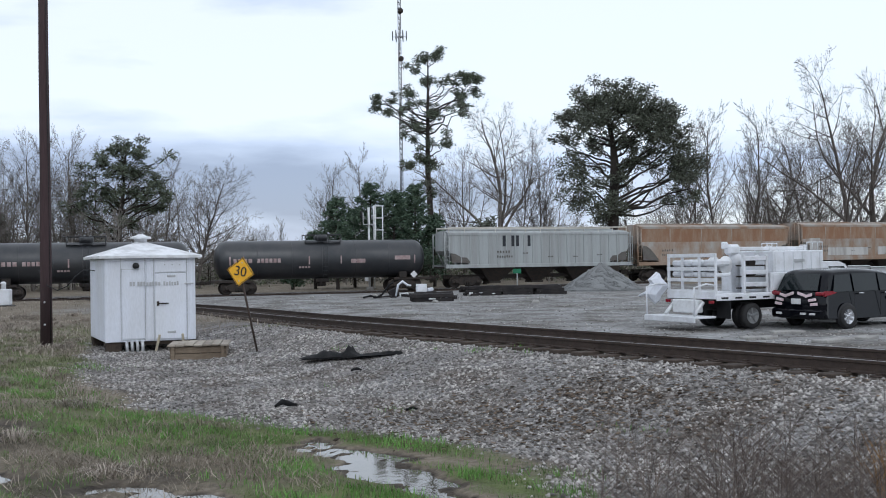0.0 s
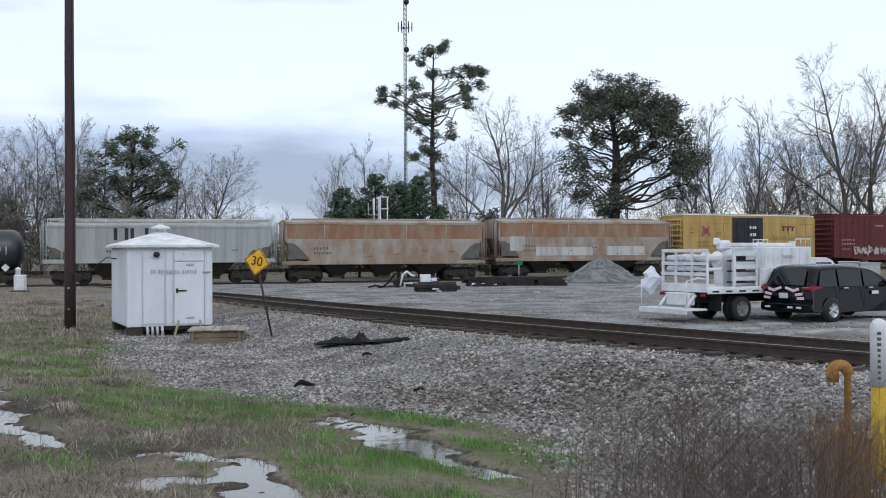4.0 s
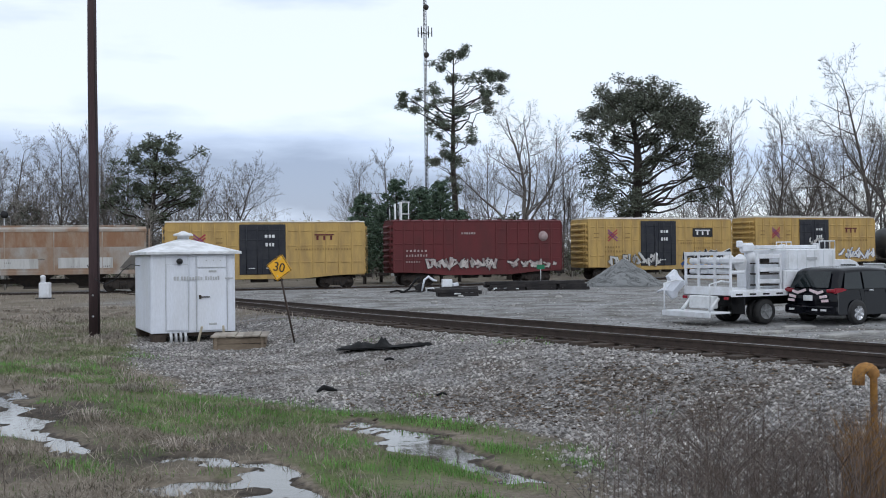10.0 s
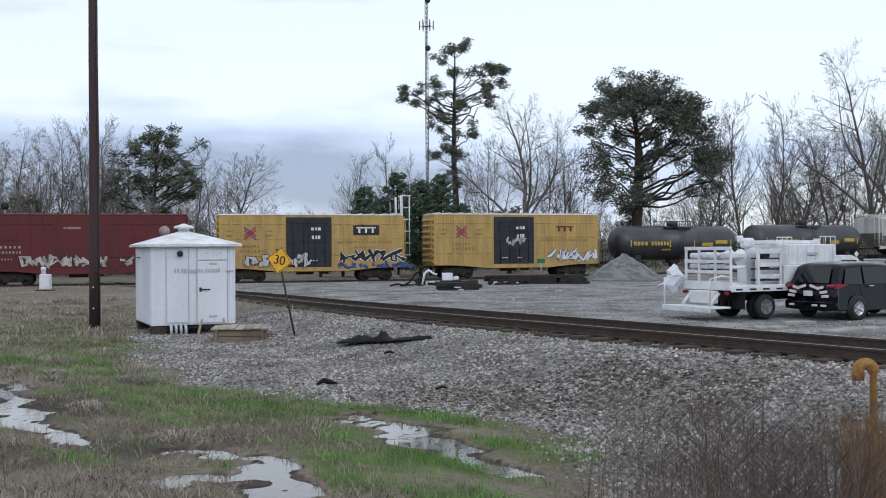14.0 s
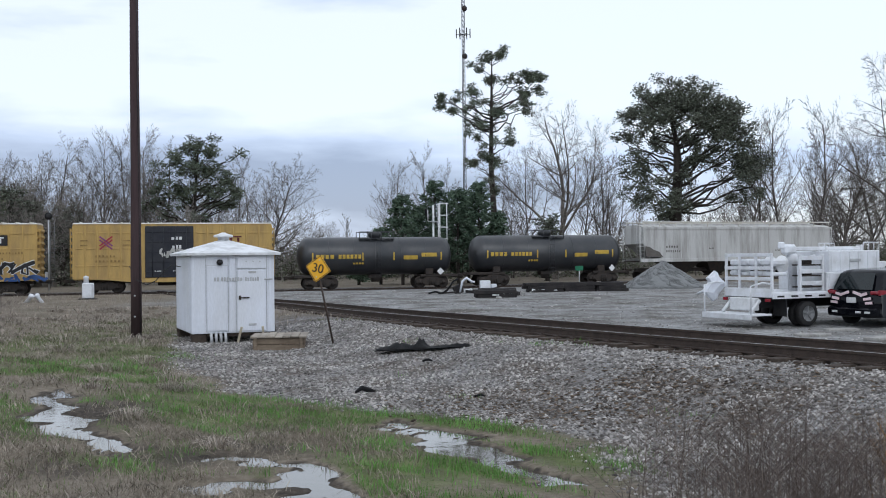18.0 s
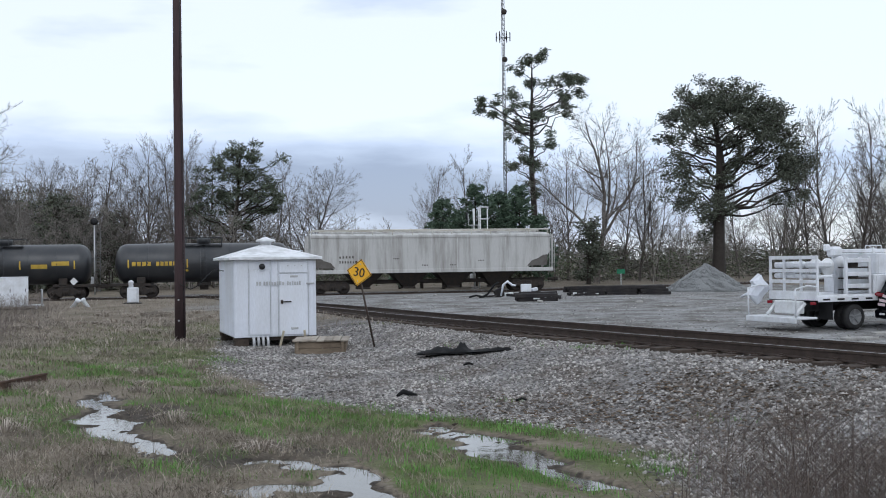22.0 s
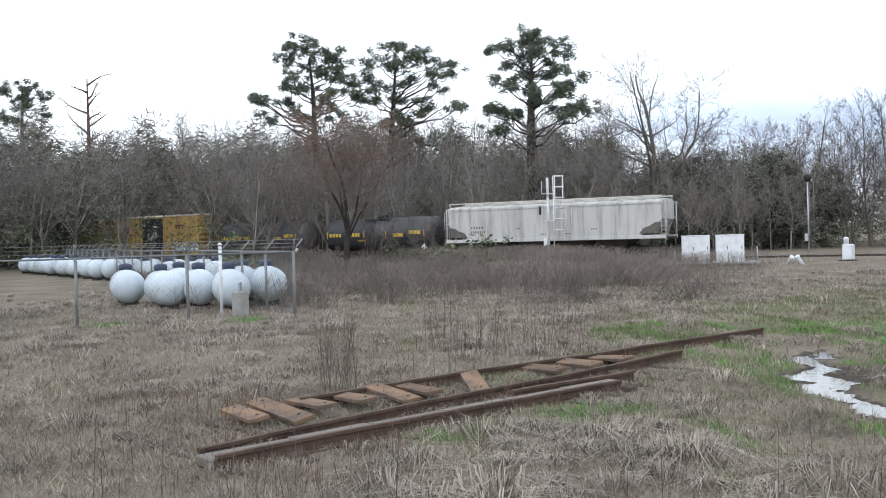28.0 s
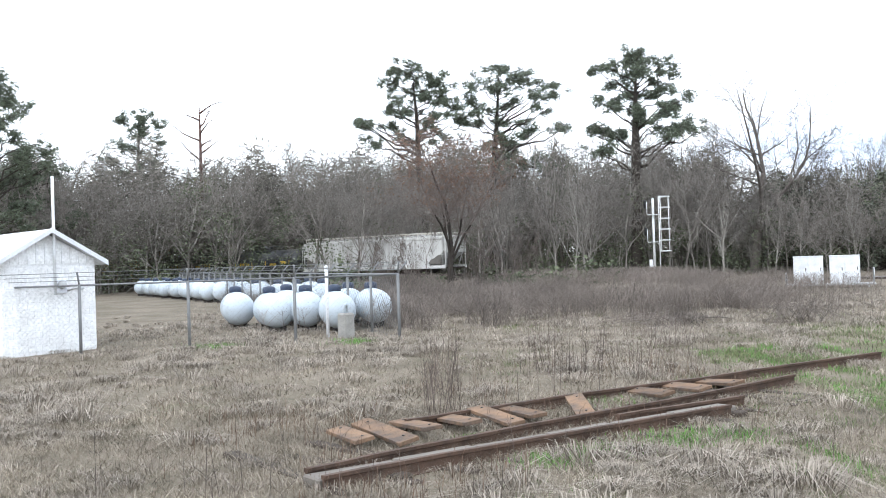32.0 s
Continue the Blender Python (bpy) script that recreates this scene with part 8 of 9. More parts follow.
def pines():
    def pine(az, d, label, stem, radii, masses, seed, density=4.2, depth=2.6, fork=8.0, group="tall pines", per=165):
        mass_tree("tall_pine", az, d, label, "tree", stem, radii, masses, "leaf_pine", seed, density * 1.15, 0.58, depth, per * 1.35, 0.095, 0.75, 2.3, group, fork, "needles")
    pine(-0.1, 112, "tall thin pine with sparse flat clumps of needles", [(0.4, -0.2), (0.3, 6), (0, 12), (0.1, 18), (0.2, 24)], [0.42, 0.36, 0.28, 0.18, 0.05],
         [(0, 23.9, 1.3, 0.6), (1.5, 24.2, 1.0, 0.6), (-1.3, 23.2, 1.0, 0.5), (2.6, 21.6, 1.4, 0.6), (4.2, 21.7, 1.3, 0.6), (5.1, 21.4, 0.7, 0.4), (0.7, 21.4, 1.0, 0.5), (-3.9, 19.5, 1.4, 0.5), (-5.1, 19.2, 0.8, 0.4), (-2.3, 20.1, 1.2, 0.6), (-1, 19, 0.9, 0.5), (3.6, 19.8, 1.0, 0.5), (2, 18.5, 1.2, 0.5), (-3.2, 18, 1.0, 0.4), (-1.3, 17.4, 1.0, 0.5), (1, 17.6, 1, 0.5), (-0.3, 16.2, 1.2, 0.6), (1.3, 15.2, 1.0, 0.6), (-2.3, 15.9, 0.9, 0.4), (-1, 13.9, 1.2, 0.6), (0.6, 13, 1.0, 0.7), (-1.6, 12.3, 1.0, 0.6), (0, 10.7, 1.2, 0.8), (4, 18.5, 0.8, 0.4), (4.8, 20.2, 0.7, 0.3)], 60, 3.4, 1.8)
    pine(49.35, 112, "tall broad-crowned pine above the woods", [(0.6, -0.2), (0.4, 7), (0, 13), (0, 17), (-0.3, 21.5)], [0.50, 0.42, 0.33, 0.24, 0.06],
         [(-0.3, 22.3, 2.4, 0.8), (2, 21.5, 1.9, 1.0), (-2.2, 21.7, 1.5, 0.8), (3, 20.2, 1.2, 0.8), (-2.9, 18.9, 1.6, 0.7), (-1.2, 18.6, 1.6, 0.7), (1.4, 19.2, 1.6, 0.7), (3.7, 18.7, 1.5, 0.7), (1.7, 17.2, 1.8, 0.6), (4, 17.6, 1.0, 0.5), (-5.2, 17.2, 1.6, 0.5), (-6.5, 17, 0.9, 0.4), (-3.2, 16.9, 1.4, 0.5), (-4.9, 15.4, 1.4, 0.4), (-2, 15.9, 1.2, 0.4), (2, 15.9, 1.5, 0.4), (-0.5, 20.6, 1.6, 0.7)], 61, 4.6, 2.8)
    pine(45.1, 114, "tall open-crowned pine above the woods", [(-0.6, -0.2), (-0.6, 8), (-0.2, 13), (0.2, 17), (0.6, 22)], [0.48, 0.40, 0.34, 0.22, 0.06],
         [(1, 22.4, 2.2, 0.7), (-1.7, 21.2, 1.6, 0.8), (-2.7, 19.5, 1.0, 0.7), (0.3, 20.9, 1.6, 0.7), (3, 21.5, 1.8, 0.8), (5.4, 21.5, 1.3, 0.7), (6.4, 19.9, 1.2, 0.7), (4.3, 19.5, 1.3, 0.6), (1.7, 19.2, 1.4, 0.6), (-1, 18.5, 1.4, 0.7), (-2, 17.5, 1.4, 0.7), (0.3, 17.2, 1.4, 0.7), (3, 16.8, 1.2, 0.5), (5.7, 18.5, 1.1, 0.5), (6.4, 16.3, 1.4, 0.4), (4.3, 15.8, 1.2, 0.4), (1, 15.2, 1.8, 0.7), (0.3, 14.5, 1.5, 1.0), (0, 12.5, 1.6, 1.0), (3.7, 12.8, 2.0, 1.1)], 62, 4.0, 2.8)
    pine(37.6, 104, "tall stout pine with a dense dark crown", [(-0.2, -0.2), (0, 6), (0.1, 12), (0.2, 16.5), (0.4, 21)], [0.66, 0.58, 0.48, 0.26, 0.06],
         [(0.5, 21.4, 2.2, 0.7), (-1.8, 20.6, 1.2, 0.7), (-3.1, 20.2, 1.1, 0.6), (2.8, 20.6, 1.4, 0.7), (3.7, 19.8, 1.0, 0.5), (0.8, 19.7, 1.8, 0.8), (-1.5, 19, 1.3, 0.6), (2.1, 18.4, 1.6, 0.7), (-0.2, 17.7, 1.6, 0.7), (-3.1, 17.1, 1.2, 0.5), (-1.5, 16.4, 1.3, 0.6), (5, 17.1, 1.2, 0.5), (3.4, 16.7, 1.5, 0.6), (2.4, 15.4, 2.2, 0.8), (5, 14.8, 1.8, 0.7), (4.1, 13.8, 1.6, 0.5), (-3.4, 14.5, 1.6, 0.5), (-4.4, 14.6, 0.9, 0.4), (-1.8, 14.1, 1.2, 0.5), (-3.4, 12.5, 1.5, 0.5), (0.8, 15.8, 1.4, 0.7)], 63, 5.0, 2.6)
    pine(64.3, 135, "slim pine far beyond the tank yard", [(0.3, -0.2), (0.2, 8), (0, 15), (0.3, 21)], [0.40, 0.34, 0.24, 0.06],
         [(0.4, 21.2, 1.9, 0.8), (-1.6, 20.4, 1.3, 0.7), (2.6, 20.3, 1.5, 0.7), (0.2, 19.2, 1.6, 0.7), (-2.6, 18.4, 1.3, 0.5), (2.2, 18.2, 1.3, 0.5), (-0.8, 17.2, 1.4, 0.6), (-3.0, 15.8, 1.4, 0.5), (-1.2, 14.6, 1.1, 0.5), (1.6, 16.0, 1.0, 0.4)], 64, 4.2, 2.0)
    for az, d, seed, tall in ((71.6, 95, 65, 1.0), (75.0, 104, 66, 1.05), (69.6, 112, 67, 0.78)):
        rng = random.Random(seed)
        ms = []
        for k in range(26):
            u = k / 25
            w = 4.6 * (1 - u) ** 0.6 + 0.5
            ms.append((rng.uniform(-1, 1) * w, tall * (5.0 + 13.4 * u), rng.uniform(1.2, 1.9), rng.uniform(0.6, 1.0)))
        pine(az, d, "big dark pine behind the hut", [(0, -0.2), (0.1, 8 * tall), (0, 17.6 * tall)], [0.45, 0.32, 0.06], ms, seed, 3.0, 3.0, 3.0, "dark pines behind the hut", 150)
    rng = random.Random(90)
    ms = [(0.4, 14.2, 1.1, 0.7), (-1.0, 13.4, 1.3, 0.7), (1.5, 13.2, 1.3, 0.7), (-1.8, 12.2, 1.4, 0.7), (0.4, 12.3, 1.5, 0.8), (2.4, 12.0, 1.4, 0.7), (-2.6, 11.0, 1.5, 0.7), (-0.6, 10.9, 1.6, 0.8), (1.8, 10.7, 1.6, 0.8), (3.4, 10.6, 1.2, 0.6), (-3.4, 9.6, 1.5, 0.7), (-1.4, 9.5, 1.5, 0.7), (0.8, 9.4, 1.6, 0.7), (2.8, 9.3, 1.5, 0.6), (4.2, 9.4, 1.0, 0.5), (-3.8, 8.2, 1.4, 0.6), (-1.8, 7.9, 1.4, 0.5), (1.6, 8.0, 1.4, 0.5), (3.2, 7.8, 1.1, 0.4), (-3.2, 6.6, 1.3, 0.6), (0.2, 6.6, 1.0, 0.4), (-1.8, 5.6, 1.0, 0.5)]
    pine(15.9, 106, "dark broad evergreen among bare trees", [(-0.6, -0.2), (-0.4, 5), (0, 9), (0.4, 14)], [0.34, 0.28, 0.18, 0.04], ms, 90, 4.6, 2.4, 3.5, "evergreens at the wood's edge", 120)


def young_pine(az, d, H, seed):
    rng, nr = random.Random(seed), np.random.default_rng(seed)
    p = polar(az, d)
    t = thing("young_pine", pose(p.x, p.y, 0), "bushy young pine with deep green needles", "tree", "young pines by the signal")
    out, centres = [((0, 0, -0.2), (0, 0, H * 0.95), 0.16, 0.03)], []
    for k in range(int(H * 9)):
        u = 0.08 + 0.92 * k / (H * 9)
        a = k * 2.4 + rng.uniform(-0.4, 0.4)
        reach = H * 0.29 * (1 - u) ** 0.75 * rng.uniform(0.55, 1.25) + 0.30
        a3 = Vector((0, 0, H * u * 0.95))
        b3 = a3 + Vector((math.cos(a) * reach, math.sin(a) * reach, reach * 0.45))
        out.append((tuple(a3), tuple(b3), 0.03, 0.012))
        for w in (0.4, 0.65, 0.85, 1.0):
            centres.append(tuple(a3.lerp(b3, w)))
    part("trunk", soup("trunk", *seg_soup(out, 4), M["bark_dark"]), None, t)
    v, f = quads_at([c for c in centres if rng.random() < 0.72], 0.11, nr, 0.9, 18, 0.30, 1.9)
    part("needles", soup("needles", v, f, M["leaf_young"]), None, t)


def evergreen(az, d, H, w, seed, label):
    """A dense low evergreen with uneven sides."""
    rng = random.Random(seed)
    ms = []
    for k in range(16):
        u = (k + 0.5) / 16
        ms.append((rng.uniform(-0.8, 0.8) * w * (1 - 0.7 * u), 0.6 + H * 0.9 * u, w * 0.42, H * 0.10))
    mass_tree("evergreen_tree", az, d, label, "tree", [(0, -0.2), (0.1, H * 0.5), (0, H * 0.9)], [0.25, 0.16, 0.03], ms, "leaf_oak", seed, 4.0, 0.6, w * 0.6, 130, 0.12, 0.7, 1.2, "evergreens at the wood's edge", 0.5)


def pale_trees():
    out, tips = bare_mesh(301, "slim", 10, 0.012, 0.11, (1.2, 1.2, 0.9), 0.12)
    me = soup("trunk", *seg_soup(out, 4), M["bark_pale"])
    for az, d, H in ((41.0, 97, 10.5), (40.2, 99, 8.5), (53.9, 112, 10.0), (52.8, 112, 9.5), (33.2, 96, 7.5), (26.6, 98, 8.0)):
        p = polar(az, d)
        t = thing("pale_tree", pose(p.x, p.y, 0, 0, 0, az * 31) @ Matrix.Diagonal((H / 12, H / 12, H / 10, 1)), "slender pale-barked leafless tree at the wood's edge", "tree", "pale trees at the wood's edge")
        part("trunk", me, None, t)


def snag():
    p = polar(61.1, 128)
    t = thing("dead_snag", pose(p.x, p.y, 0), "bare dead pine trunk with broken branch stubs", "tree")
    rng = random.Random(61)
    out, tips = [((0, 0, -0.2), (0.2, 0, 12), 0.36, 0.28), ((0.2, 0, 12), (0, 0.1, 21.5), 0.28, 0.06)], []
    for k in range(10):
        z = 13.5 + k * 0.8
        a = k * 2.1
        shoot(rng, Vector((0.1, 0, z)), Vector((math.cos(a), math.sin(a), 0.45)).normalized(), rng.uniform(1.4, 3.6), 0.13, 1, out, tips, (40, 0.3, 0.2, (0.5, 0, 0), 0.3, 0.05))
    part("trunk", soup("trunk", *seg_soup(out, 5), M["snag"]), None, t)
    nr = np.random.default_rng(62)
    c = [(rng.gauss(0, 1.3), rng.gauss(0, 1.3), rng.uniform(7.5, 12.8)) for _ in range(46)]
    v, f = quads_at(c, 0.14, nr, 0.8, 40, 0.8)
    part("vine", soup("vine", v, f, M["leaf_vine"]), None, t, "yellow-green vine growth round the trunk")


def young_red_tree():
    p = polar(47.8, 56)
    t = thing("young_hardwood", pose(p.x, p.y, ground_z(p.x, p.y)), "leafless reddish young hardwood tree at the field's edge", "tree")
    out, tips = bare_mesh(74, "round", 9.4, 0.007, 0.16, (2.8, 2.4, 1.9), 0.10, 0.62)
    part("trunk", soup("trunk", *seg_soup([s for s in out if s[2] > 0.055], 5), M["bark_dark"]), None, t)
    part("branchwork", soup("branchwork", *seg_soup([s for s in out if s[2] <= 0.055], 3), M["twig_red"]), None, t)
    high = [q for q in tips if q[2] > 4.6]
    v, f = quads_at(high[::2], 0.05, np.random.default_rng(3), 0.8, 2, 0.25)
    part("leaves", soup("leaves", v, f, M["leaf_red"]), None, t)
    out, tips = bare_mesh(75, "clump", 5.0, 0.006, 0.06, (2.0, 1.8, 1.4), 0.12)
    shrub = soup("branchwork", *seg_soup(out, 3), M["twig_red"])
    for az, d, s in ((49.6, 57, 0.9), (46.4, 60, 0.8), (51.3, 58, 0.7), (44.6, 58, 0.6), (43.2, 63, 0.8), (52.6, 60, 0.6)):
        p = polar(az, d)
        t = thing("bare_shrub", pose(p.x, p.y, ground_z(p.x, p.y), 0, 0, az * 50) @ Matrix.Scale(s, 4), "leafless reddish-brown shrub on the bank", "shrub", "bare shrubs round the young tree")
        part("branchwork", shrub, None, t)


live_oak()
pines()
for az, d, H, s in ((4.8, 90, 8.0, 1), (6.0, 93, 5.2, 2), (3.0, 92, 9.4, 3), (1.75, 91, 8.6, 4), (0.6, 92, 9.3, 5), (-0.4, 94, 6.6, 6), (3.9, 95, 7.4, 8), (1.2, 95, 8.2, 9), (7.2, 92, 3.0, 7)):
    young_pine(az, d, H, 80 + s)
evergreen(25.1, 103, 9.0, 3.4, 91, "low dark evergreen at the wood's edge")
evergreen(29.3, 108, 9.6, 3.6, 93, "low dark evergreen at the wood's edge")
evergreen(22.6, 107, 7.6, 3.0, 94, "low dark evergreen at the wood's edge")
evergreen(-3.1, 100, 6.2, 2.0, 92, "small dark evergreen wrapped in ivy")
snag()
pale_trees()
young_red_tree()
tree_rows = [(-3.5, 108, 18.9, 1, 0.85), (12.1, 104, 12.8, 0, 0.95), (20.3, 108, 15.6, 2, 1.0), (19.0, 112, 16.4, 5, 1.0), (22.4, 115, 15.6, 4, 0.8), (24.3, 110, 13.0, 3, 0.9), (17.9, 116, 17.0, 2, 1.0), (18.5, 110, 13.5, 3, 0.9), (21.2, 106, 12.5, 3, 1.0), (17.2, 110, 15.0, 5, 1.0), (14.0, 114, 14.6, 5, 0.9),
             (-21.4, 102, 21.0, 4, 0.75), (-16.8, 110, 17.6, 2, 1.0), (-14.6, 112, 16.8, 5, 0.9), (-15.5, 110, 17.8, 2, 1.0), (-18.3, 106, 14.2, 0, 0.9), (-19.6, 112, 15.4, 4, 0.8), (-23.2, 104, 20.0, 1, 0.75), (-17.6, 118, 14.6, 3, 0.9), (-20.6, 108, 14.0, 3, 0.9), (-5.8, 116, 16.0, 5, 1.0), (-5.0, 118, 15.0, 2, 1.0), (-6.6, 112, 13.5, 3, 0.9), (-2.0, 122, 16, 2, 0.9),
             (4.5, 120, 14.0, 2, 1.0), (5.6, 124, 12.0, 3, 0.9), (3.1, 125, 16.4, 5, 1.0), (2.2, 122, 14.0, 3, 0.8), (-12.9, 112, 12.5, 3, 0.8), (-13.6, 118, 13.5, 0, 0.8), (9.0, 140, 7.5, 0, 0.9), (6.9, 150, 6.5, 3, 1.0), (-22.4, 112, 16.0, 3, 0.9),
             (31.7, 104, 20.0, 1, 1.0), (33.9, 112, 16.5, 4, 0.75), (35.0, 118, 16.5, 2, 1.0), (55.6, 125, 18.0, 4, 0.8), (57.6, 128, 17.2, 0, 0.8), (53.9, 122, 15.5, 3, 0.9), (66.4, 120, 15, 4, 0.8), (21.6, 125, 14.8, 5, 0.9), (28.0, 118, 12.8, 4, 0.8), (26.6, 122, 12.6, 3, 0.8), (59.5, 122, 14.6, 3, 0.9),
             (62.0, 120, 14, 5, 0.9), (40.4, 106, 14.0, 2, 0.9), (41.6, 110, 13.0, 3, 0.9), (47.0, 116, 14.5, 3, 0.9), (52.0, 112, 13.6, 2, 0.9), (-24.8, 110, 18, 2, 0.9), (-11.0, 122, 13.5, 5, 0.8), (-1.2, 116, 13, 3, 0.8), (30.2, 116, 13.6, 3, 0.9), (24.9, 118, 14.0, 2, 0.9),
             (50.8, 128, 16.0, 0, 0.9), (54.6, 134, 17.5, 1, 0.8), (56.6, 120, 16.0, 1, 0.8), (58.8, 132, 16.5, 4, 0.9), (63.2, 128, 15.5, 0, 0.9), (65.4, 134, 17.0, 4, 0.8), (68.0, 126, 16.0, 1, 0.8), (42.6, 120, 15.5, 4, 0.8), (39.4, 122, 16.0, 0, 0.8), (35.8, 110, 14.5, 1, 0.8), (32.8, 120, 17.0, 4, 0.8), (48.2, 124, 15.0, 1, 0.8), (29.0, 112, 13.5, 0, 0.9), (27.4, 112, 12.0, 1, 0.9), (25.6, 108, 11.5, 0, 0.9), (23.2, 108, 12.5, 4, 0.9)]
for i, (az, d, H, k, wide) in enumerate(tree_rows):
    if az < -11:
        d, H = d + 16, H * (d + 16) / d   # the line bears away here, and the trees stand beyond it
    bare_tree(az, d, H, k, "leafless grey-brown deciduous tree behind the railway", turn=i * 77.0, wide=wide)


def far_woods():
    """The massed leafless woods and thickets, too many to count."""
    rng, nr = random.Random(99), np.random.default_rng(99)
    protos = []
    for k in range(6):
        out, tips = bare_mesh(200 + k, ("round", "slim", "round")[k % 3], 10, 0.009, 0.085, (1.6, 1.2, 1.1), 0.11)
        out = [s for s in out if s[0][2] > 1.0 or s[2] > 0.03]
        protos.append(tuple(np.array([s[j] for s in out]) for j in range(4)))
    A, B, C, D = [], [], [], []

    def plant(az, d, H, wide=1.0):
        a, b, c, e = protos[rng.randrange(6)]
        s, t = H / 10, rng.uniform(0, math.tau)
        rot = np.array([[math.cos(t), -math.sin(t), 0], [math.sin(t), math.cos(t), 0], [0, 0, 1]]) * np.array([s * wide, s * wide, s])[:, None]
        p = np.array(tuple(polar(az, d)))
        A.append(a @ rot.T + p)
        B.append(b @ rot.T + p)
        C.append(np.maximum(c * s, 0.012))
        D.append(np.maximum(e * s, 0.009))
    for i in range(330):
        az = rng.uniform(24, 78)
        plant(az, rng.uniform(96, 134) + (10 if az > 55 else 0), rng.uniform(8.5, 16.8) if az > 33 else rng.uniform(5.0, 11.5), rng.uniform(0.8, 1.1))
    for i in range(95):
        az = rng.uniform(-27, 24)
        plant(az, rng.uniform(100, 130) + (16 if az < -8 else 0), rng.uniform(4.0, 8.5) if az > -12 else rng.uniform(5, 11.5), 0.8)
    for i in range(26):
        plant(rng.uniform(13, 27), rng.uniform(104, 130), rng.uniform(9, 14.5), 0.8)
    v, f = seg_soup(list(zip(np.concatenate(A), np.concatenate(B), np.concatenate(C), np.concatenate(D))), 3)
    tagged(new("woods", soup("woods", v, f, M["wood_far"])), "massed leafless grey-brown woods behind the railway", "woods", kind="stuff")
    c = []
    for i in range(1150):
        az = rng.uniform(24, 78)
        p = polar(az, rng.uniform(97, 140))
        heap = 0.5 + 0.5 * math.sin(az * 0.9) * math.sin(az * 0.37 + 1)
        c.append((p.x, p.y, rng.uniform(0.3, 12.5) * rng.random() ** 0.5 * (0.4 + 0.75 * heap) * (1.0 if az > 33 else 0.75) + 0.4))
    for i in range(420):
        az = rng.uniform(-27, 24)
        p = polar(az, rng.uniform(100, 135) + (16 if az < -8 else 0))
        c.append((p.x, p.y, rng.uniform(0.3, 3.2)))
    v, f = quads_at(c, 0.12, nr, 0.9, 60, 1.5)
    tagged(new("understorey", soup("understorey", v, f, M["shrub"])), "dull evergreen undergrowth in the woods", "undergrowth", kind="stuff")
    c = []
    for i in range(6400):
        az = rng.uniform(33, 79)
        p = polar(az, rng.uniform(116, 165))
        roof = 12.6 + 2.4 * math.sin(az * 1.7) * math.sin(az * 0.61 + 1) + (1.4 if az > 44 else 0.0)
        c.append((p.x, p.y, roof * rng.random() ** 0.8))
    for i in range(1500):
        az = rng.uniform(24, 33)
        p = polar(az, rng.uniform(112, 150))
        c.append((p.x, p.y, rng.uniform(0.2, 8.6 + 1.4 * math.sin(az * 2.1))))
    for i in range(1500):
        az = rng.uniform(-28, 24)
        p = polar(az, rng.uniform(118, 150) + (12 if az < -8 else 0))
        c.append((p.x, p.y, rng.uniform(0.2, 3.4) + (3.0 * rng.random() if az > 13 else 0)))
    v, f = quads_at(c, 0.12, nr, 1.0, 26, 1.9, 5.0)
    tagged(new("wood_haze", soup("wood_haze", v, f, M["wood_near"])), "tangled brown brush deep in the woods", "undergrowth", kind="stuff")


far_woods()

# ---- grass, weeds, stones, puddles ----
def blades(points, lo, hi, wide, rng, lean=0.35):
    """Bent grass blades as two-quad strips."""
    m = len(points)
    h = lo + (hi - lo) * rng.random(m)
    a = rng.random(m) * math.tau
    w = wide * (0.6 + 0.8 * rng.random(m))
    side = np.stack([np.cos(a), np.sin(a), np.zeros(m)], -1) * w[:, None]
    b = rng.random(m) * math.tau
    k = lean * rng.random(m) * h
    tip = np.stack([np.cos(b) * k, np.sin(b) * k, h], -1)
    mid = tip * np.array([0.35, 0.35, 0.6])
    p = np.asarray(points)
    v = np.stack([p - side, p + side, p + mid + side * 0.7, p + mid - side * 0.7, p + tip], 1)
    q = np.arange(m)[:, None] * 5
    tri = np.concatenate([q + np.array([[0, 1, 2]]), q + np.array([[0, 2, 3]]), q + np.array([[3, 2, 4]])], 0)
    return v.reshape(-1, 3), tri


def scatter(m, rng, az0, az1, r0, r1, keep):
    """Points over a sector of ground, kept by a weight."""
    az = np.radians(az0 + (az1 - az0) * rng.random(m))
    r = np.sqrt(r0 ** 2 + (r1 ** 2 - r0 ** 2) * rng.random(m) ** 1.5)
    x, y = -r * np.sin(az), r * np.cos(az)
    k = rng.random(m) < keep(x, y)
    x, y = x[k], y[k]
    return np.stack([x, y, height(x, y)], -1)


def clumped(x, y, s, seed):
    return np.clip(0.5 + 0.9 * bumpy(x, y, s, seed), 0, 1)


